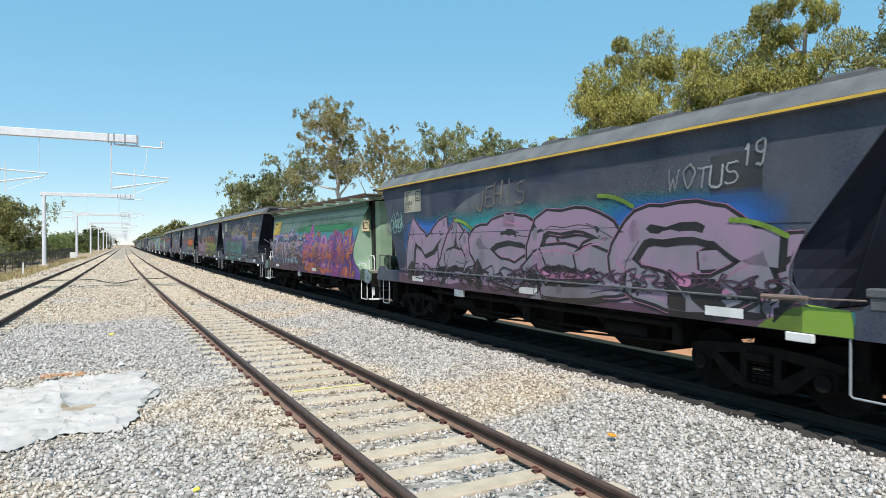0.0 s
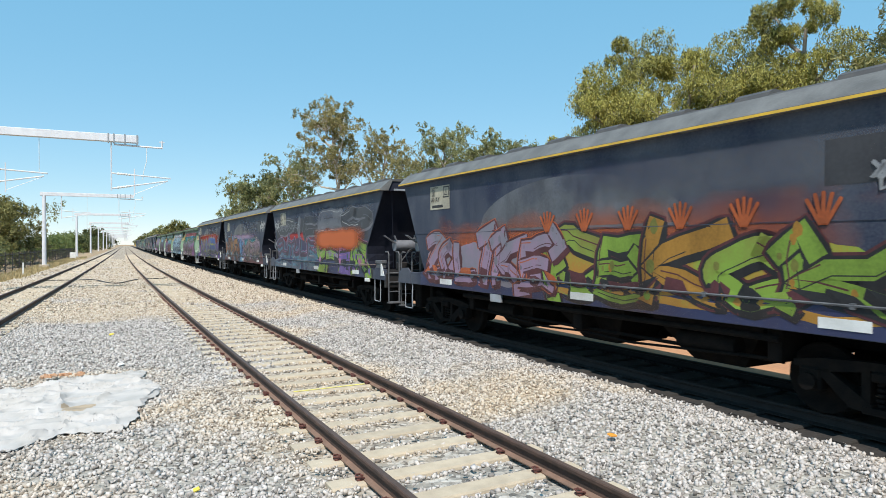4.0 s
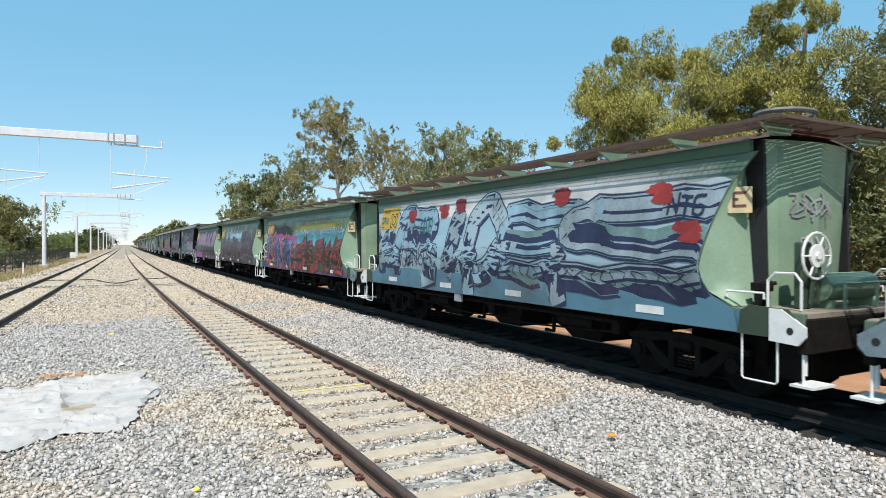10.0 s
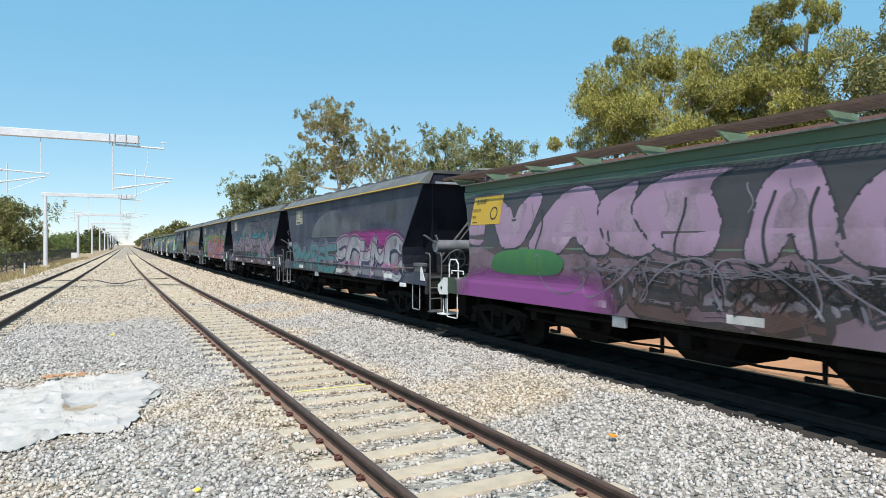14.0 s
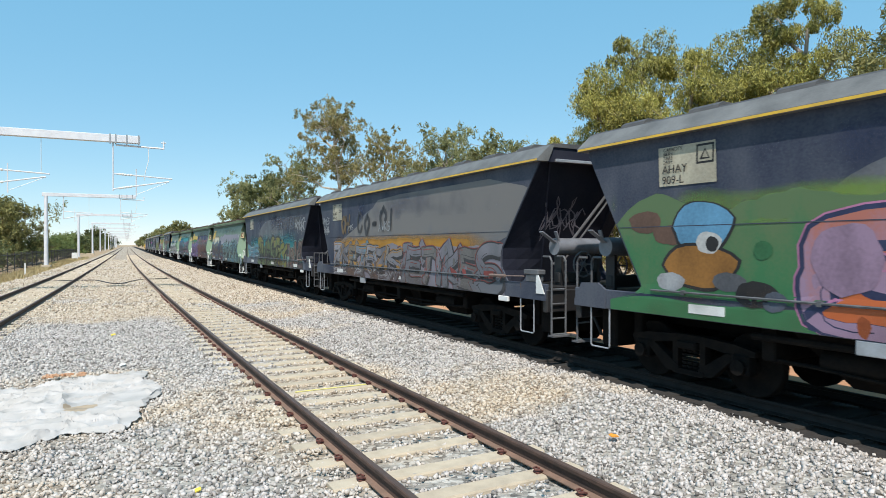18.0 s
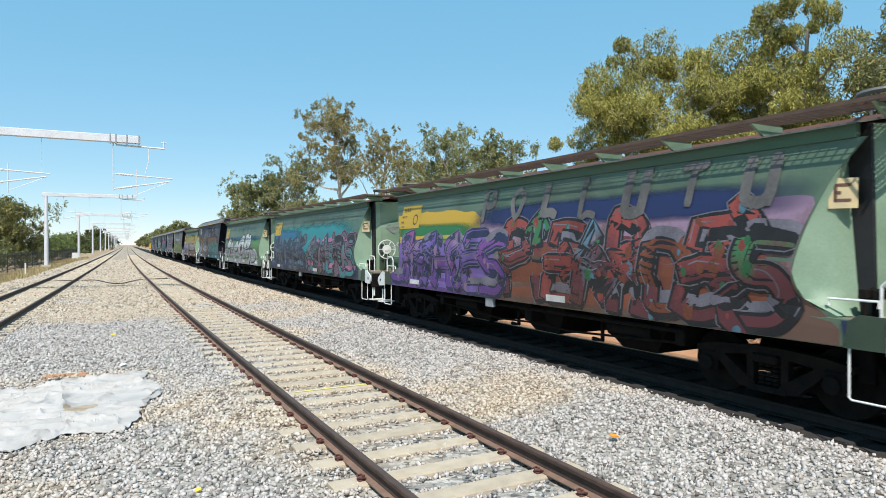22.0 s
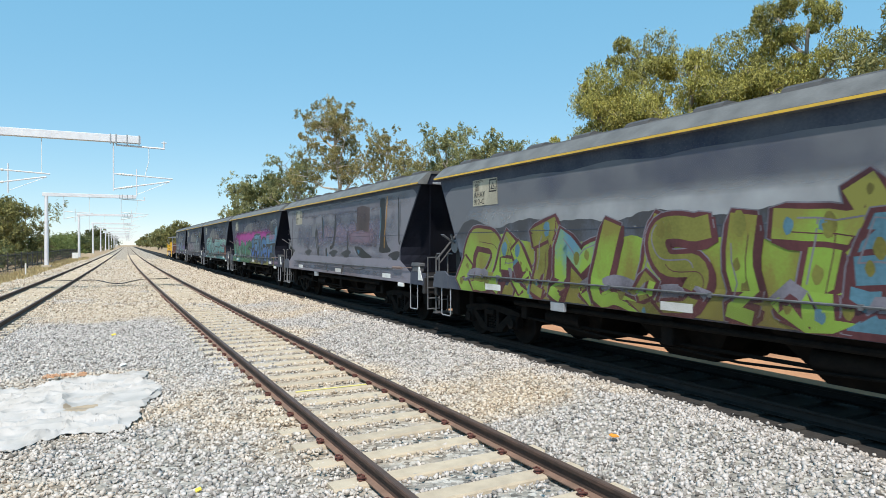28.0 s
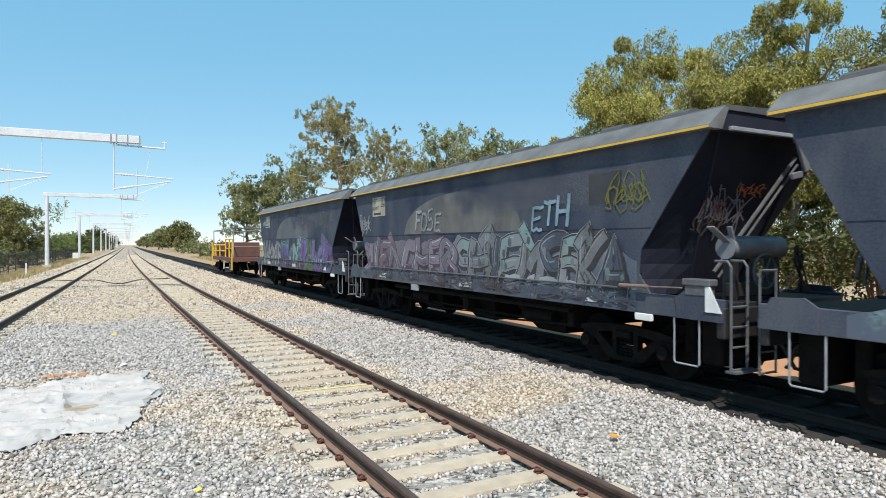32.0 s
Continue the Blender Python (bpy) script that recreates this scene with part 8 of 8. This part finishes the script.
        F(0.9, 5.4, 1.1, 1.6, "haze", 3, 0.2, "grey")
        P(0.7, 7.0, 1.3, 2.3, 6, "steel", "frost", "navy", "haze", 221, 0.42, rim=0.02, edge=0.05, word="LOMHEK", tones=("haze", "steel", "ochre"))
        P(7.1, 13.2, 1.15, 2.5, 6, "green", "teal", "black", "mint", 222, 0.40, rim=0.02, edge=0.055, word="SHVENGRA", tones=("green", "dkgreen", "teal"))
    elif k == 22:
        F(0.4, 13.6, 1.0, 3.1, "gold", 3, 0.1, "brown")
        M(0.5, 13.0, 2.3, 3.2, "olive", 0.005, core=0.7)
        M(5.0, 13.0, 1.4, 2.4, "maroon", 0.0052, core=0.7)
        P(0.8, 6.0, 1.1, 2.5, 5, "ice", "haze", "plum", "pale", 231, 0.6, edge=0.06, rim=0.02, fat=0.5, word="CKO", tones=("ice", "violet"))
        P(7.6, 12.6, 1.6, 2.4, 5, "cream", "pale", "maroon", "rust", 232, 0.36, edge=0.03, rim=0.02)
    elif k == 23:
        F(0.3, 13.9, 2.3, 3.55, "dusk", 8, 0.05, "haze")
        M(0.6, 13.6, 2.3, 3.1, "pale", 0.005, core=0.5)
        F(0.9, 13.4, 2.0, 2.62, "dark", 4, 0.2, "slate", lift=0.0055)
        P(1.4, 13.0, 1.12, 2.68, 11, "olive", "lime", "maroon", "haze", 241, 0.56, rim=0.02, edge=0.07, word="DAIMUSITERS", tones=("olive", "ochregreen", "olive", "steel", "ochregreen"))
        patch(w, c, 7.6, 8.9, 3.05, 3.35, "pale", "pale rolled patch")
        patch(w, c, 4.2, 4.5, 2.6, 3.3, "pale", "pale rolled patch")
        patch(w, c, 0.8, 1.3, 2.3, 3.3, "pale", "pale rolled patch")
    elif k == 24:
        F(0.1, 14.3, 1.1, 3.70, "smoke", 3, 0.01, "haze")
        M(0.6, 13.8, 1.9, 3.2, "slate", 0.0043, core=0.45)
        M(2.0, 12.8, 2.1, 3.0, "lilac", 0.0045, core=0.22)
        M(0.6, 13.8, 1.2, 2.0, "slate", 0.0047, core=0.5)
        M(0.3, 14.1, 3.2, 3.74, "smoke", 0.0049, core=0.6)
        M(8.4, 11.2, 2.1, 2.7, "dustmauve", 0.0051, core=0.6)
        L = Layers(c)
        ink = paint("black")
        L.shape([(9.45, 2.62), (9.5, 3.42), (10.0, 3.46), (10.68, 3.36), (10.62, 2.56), (9.9, 2.66)], paint("umber"), 0.0062, soft=0)
        L.shape([(4.2, 2.45), (4.3, 3.0), (4.8, 3.0), (4.75, 2.5)], paint("smoke"), 0.0062)
        # one tall curved letter, then hooks, splashes and sweeps
        L.shape([(11.5, 3.6), (12.0, 3.6), (11.9, 2.9), (12.05, 2.2), (12.5, 1.95), (11.4, 1.9), (11.6, 2.3), (11.55, 3.0)], ink, 0.0070)
        L.ribbon([Vector((11.98 + 0.10 * math.cos(t * 3.1), 3.6 - 1.6 * t + 0.1 * t * t)) for t in [j / 10 for j in range(11)]], 0.07, paint("gold"), 0.0076)
        L.ribbon([Vector((11.56 + 0.05 * math.sin(t * 4), 3.3 - 0.9 * t)) for t in [j / 10 for j in range(11)]], 0.06, paint("steel"), 0.0078)
        L.shape([(9.2, 2.12), (9.85, 2.10), (10.35, 1.92), (11.0, 1.76), (10.0, 1.72), (9.55, 1.82)], ink, 0.0072, soft=1)
        L.shape([(9.5, 2.02), (9.8, 1.98), (9.66, 1.82)], paint("deepteal"), 0.0078)
        L.shape([(4.6, 2.7), (5.0, 2.82), (5.0, 2.4), (5.3, 1.75), (5.0, 1.72), (4.75, 2.3)], ink, 0.0072)
        L.shape([(4.85, 2.6), (4.95, 2.3), (5.12, 1.85), (4.85, 2.2)], paint("smoke"), 0.0078)
        for u, w0, top, low, hook in ((1.05, 0.05, 3.3, 1.9, 0.30), (5.65, 0.13, 3.2, 2.5, 0.05), (7.15, 0.10, 3.25, 2.05, -0.45), (8.58, 0.07, 2.6, 1.5, 0.12), (6.15, 0.16, 1.95, 1.25, 0.28), (8.2, 0.12, 1.75, 1.2, -0.2), (3.7, 0.08, 2.3, 1.6, 0.25), (12.9, 0.06, 3.5, 2.2, 0.2)):
            L.ribbon([Vector((u + hook * t ** 3 + 0.06 * math.sin(t * 4 + u), top + (low - top) * math.sin(t * 1.57))) for t in [j / 10 for j in range(11)]], w0 * 1.3, ink, 0.0074)
            L.ribbon([Vector((u + 0.13 + hook * 0.8 * t ** 3 + 0.05 * math.sin(t * 6 + u), top - 0.1 + (low - top) * 0.9 * math.sin(t * 1.57))) for t in [j / 10 for j in range(11)]], w0 * 0.4, paint("deepteal" if w0 > 0.1 else "dark"), 0.0076)
        for i, u in enumerate((3.6, 6.9, 8.3, 1.0, 12.6)):
            L.shape([(u - 0.5, 1.86), (u + 0.2, 2.0), (u + 0.7, 1.92), (u + 0.3, 1.8), (u + 0.1, 1.55), (u - 0.1, 1.76)], paint("dark"), 0.0080 + 0.0002 * i, soft=1)
        for u0, u1, z, dip, wd in ((8.6, 10.9, 1.62, 0.16, 0.06), (8.9, 10.6, 1.45, 0.12, 0.03), (2.6, 4.6, 1.6, 0.2, 0.03), (10.6, 12.4, 1.75, 0.42, 0.02), (4.9, 6.4, 1.5, 0.22, 0.03), (9.0, 10.4, 2.2, -0.2, 0.02)):
            L.ribbon([Vector((u0 + (u1 - u0) * t, z - dip * math.sin(t * 3.14 + 0.25))) for t in [j / 14 for j in range(15)]], wd, ink if wd > 0.025 else paint("slate"), 0.0090)
        L.done("dark_strokes", w, "black curved sprayed strokes and splashes")
        T("IDIOT AW", 10.35, 2.1, 0.15, "plum", 0.015)
        T("NEFRA", 3.0, 2.05, 0.14, "plum", 0.015)
    elif k == 25:
        M(0.6, 13.4, 1.9, 3.05, "magenta", core=0.75)
        F(0.9, 13.0, 1.1, 1.65, "lime", 3, 0.2, "olive")
        P(1.0, 6.8, 1.1, 2.45, 6, "mint", "green", "black", "pale", 261, 0.46, rim=0.02, edge=0.05, word="UNCUS", tones=("dkgreen", "haze", "green", "teal"))
        P(6.8, 12.9, 1.3, 2.72, 6, "steel", "blue", "black", "haze", 262, 0.6, rim=0.012, edge=0.10, word="OEIST", wide="33235", tones=("deepteal", "steel", "deepteal"))
        S(12.3, 13.5, 3.2, 3.48, "pale", 3, 0.022, n=2)
        S(11.8, 13.0, 2.3, 2.8, "pink", 2, 0.025)
        S(12.4, 14.0, 1.15, 1.4, "mauve", 4, 0.025)
    elif k == 26:
        M(1.0, 12.8, 2.0, 2.85, "plum", core=0.35)
        F(0.9, 12.4, 1.1, 1.6, "mint", 5, 0.2, "slate")
        P(2.4, 12.3, 1.12, 2.78, 6, "mint", "teal", "black", "rust", 271, 0.62, rim=0.025, edge=0.05, fat=0.5, word="SKMTE", wide="22343", tones=("seaglass", "mint", "seaglass"))
        S(1.6, 11.0, 1.15, 1.6, "dark", 5, 0.03, n=2)
        M(11.0, 13.6, 1.2, 2.4, "rust", 0.004, core=0.6)
        S(11.4, 12.6, 1.8, 2.6, "mauve", 3)
    elif k == 27:
        F(0.8, 7.0, 1.1, 2.25, "dustmauve", 3, 0.2, "dusk")
        P(1.0, 7.1, 1.25, 2.4, 5, "dustmauve", "haze", "plum", None, 281, 0.46, edge=0.03, word="MIENCHER", tones=("dustmauve", "haze"))
        F(6.8, 13.0, 1.1, 2.2, "grey", 5, 0.3, "slate")
        M(5.4, 13.2, 1.1, 2.3, "slate", 0.0045, core=0.7)
        P(7.1, 12.7, 1.25, 2.42, 8, "mint", "grey", "dark", "pale", 282, 0.44, rim=0.015, edge=0.035, word="SHIEMSEKA", tones=("seaglass", "grey", "slate"))
        S(1.0, 13.0, 1.12, 1.45, "slate", 8, 0.03, n=3)
        T("FDSE", 4.9, 2.58, 0.46, "pale", 0.07)
        T("ETH", 10.2, 2.52, 0.50, "ice", 0.08)
        S(12.3, 13.2, 2.6, 3.4, "olive", 4, 0.025)
        T("ETH", -0.9, 2.6, 0.22, "rust", 0.025, end=True)
        S(-1.0, -0.3, 2.3, 2.75, "brown", 4, 0.02, n=2, end=True)
        S(-0.2, 0.4, 2.9, 3.15, "orange", 6, 0.02, n=2, end=True)
        S(0.6, 1.5, 2.4, 3.2, "pale", 5)
    elif k == 28:
        F(0.9, 13.2, 1.1, 1.8, "teal", 3, 0.3, "slate")
        P(0.9, 4.8, 1.2, 2.5, 5, "slate", "pale", "dark", "pale", 291, 0.26, rim=0.02)
        P(5.0, 12.8, 1.1, 2.55, 5, "teal", "purple", "dark", "mint", 292, 0.40, accents=("moss", "violet", "mint"), rim=0.02)
        S(1.2, 2.4, 3.1, 3.5, "pale", 3, 0.05)


# ---------------------------------------------------------------- the place
ground_sheet()
ballast_sheet()
track("track_near", near_line, 1.6, -12, 800, (1, 60), "broad gauge track with concrete sleepers", 32)
track("track_left", left_line, 1.6, -12, 800, (8, 60), "broad gauge track with concrete sleepers", 0)
track("track_train", train_line, 1.435, -480, 800, (2, 40), "standard gauge track under the train", 0, M_CONCSHADE)
cloth()
bits()
gantry(36.0, True)
for k in range(11):
    gantry(79.0 + 50.5 * k, False)
palisade("black_fence", "black steel palisade fence beside the line", -9.3, 34.0, 150.0, 1.85, 0.20, M_FENCE, 0)
palisade("grey_fence", "grey palisade fence behind the railway", 15.4, 60.0, 150.0, 2.0, 0.28, M_WIRE, 0)
chain_fence(13.6, 2.0, 24.0)
trees()
grass("dry_grass", "dry straw-coloured grass along the fence", 9000, lambda r: (-9.2 + 2.6 * r.uniform() ** 0.8, 30 + 110 * r.uniform() ** 1.5, r.uniform(0.3, 1.0)), 0.35, 5, M_GRASS)
grass("dry_grass", "dry straw-coloured grass beyond the train", 6000, lambda r: (11.5 + 6 * r.uniform(), 20 + 120 * r.uniform() ** 1.3, r.uniform(0.3, 1.0)), 0.4, 6, M_GRASS)
ballast_stones()

# ---------------------------------------------------------------- the train
ORDER = "dgdddddgggggdddddggggdgdddddd"
TRAIN = []
TURNED = (1, 3, 7, 9, 14, 16, 17, 23, 24)      # wagons marshalled the other way round
# slack in the couplings: how far each wagon stands ahead of even spacing
SLACK = (-0.45, -0.26, -0.23, -0.10, -0.44, -0.45, -0.48, -0.36, -0.25, -0.07, 0.05, 0.30, 0.20, 0.05, -0.17, -0.35, -0.48, -0.35, -0.28, -0.22,
         -0.07, -0.10, -0.15, -0.18, -0.10, 0.0, 0.0, 0.14, 0.20)
proto = {}
for k, c in enumerate(ORDER):
    kind = (c, k in TURNED)
    if kind not in proto:
        w = proto[kind] = (build_dark if c == "d" else build_green)(k in TURNED)
    else:
        w = copy_thing(proto[kind], Matrix())
    TRAIN.append((w, 18.23 + PITCH * (k - 0.5) - SLACK[k]))
for k, c in enumerate(ORDER):
    spray(TRAIN[k][0], k, c)
TRAIN.append((build_flat(), 18.23 + PITCH * (len(ORDER) - 1) + 7.4 + 0.9 + 5.5))


def run(t):
    """How far the train has come by t seconds."""
    return 11.645 * t + 0.07288 * t ** 2 - 0.00177 * t ** 3 + 2.4e-5 * t ** 4


def motions():
    for w, start in TRAIN:
        rows = []
        for t in range(33):
            s = start - run(t)
            rows.append((float(t), pose(train_line(s), s, 0.17, 0, 0, heading(train_line, s))))
        walk(w, rows)
    # every wheelset rolls with the train; those at like places in their bogies share one set of turns
    done = {}
    for ob in [o for o in scene.objects if o.name.startswith("wheelset")]:
        y = ob.matrix_basis.translation.y
        key = y > 0
        if key not in done:
            walk(ob, [(i / FPS, pose(0, y, 0.46, math.degrees(run(i / FPS) / 0.46))) for i in range(32 * FPS + 1)])
            done[key] = ob
        else:
            ob.rotation_mode = "QUATERNION"
            keys = ob.animation_data_create()
            keys.action = done[key].animation_data.action
            keys.action_slot = done[key].animation_data.action_slot


motions()
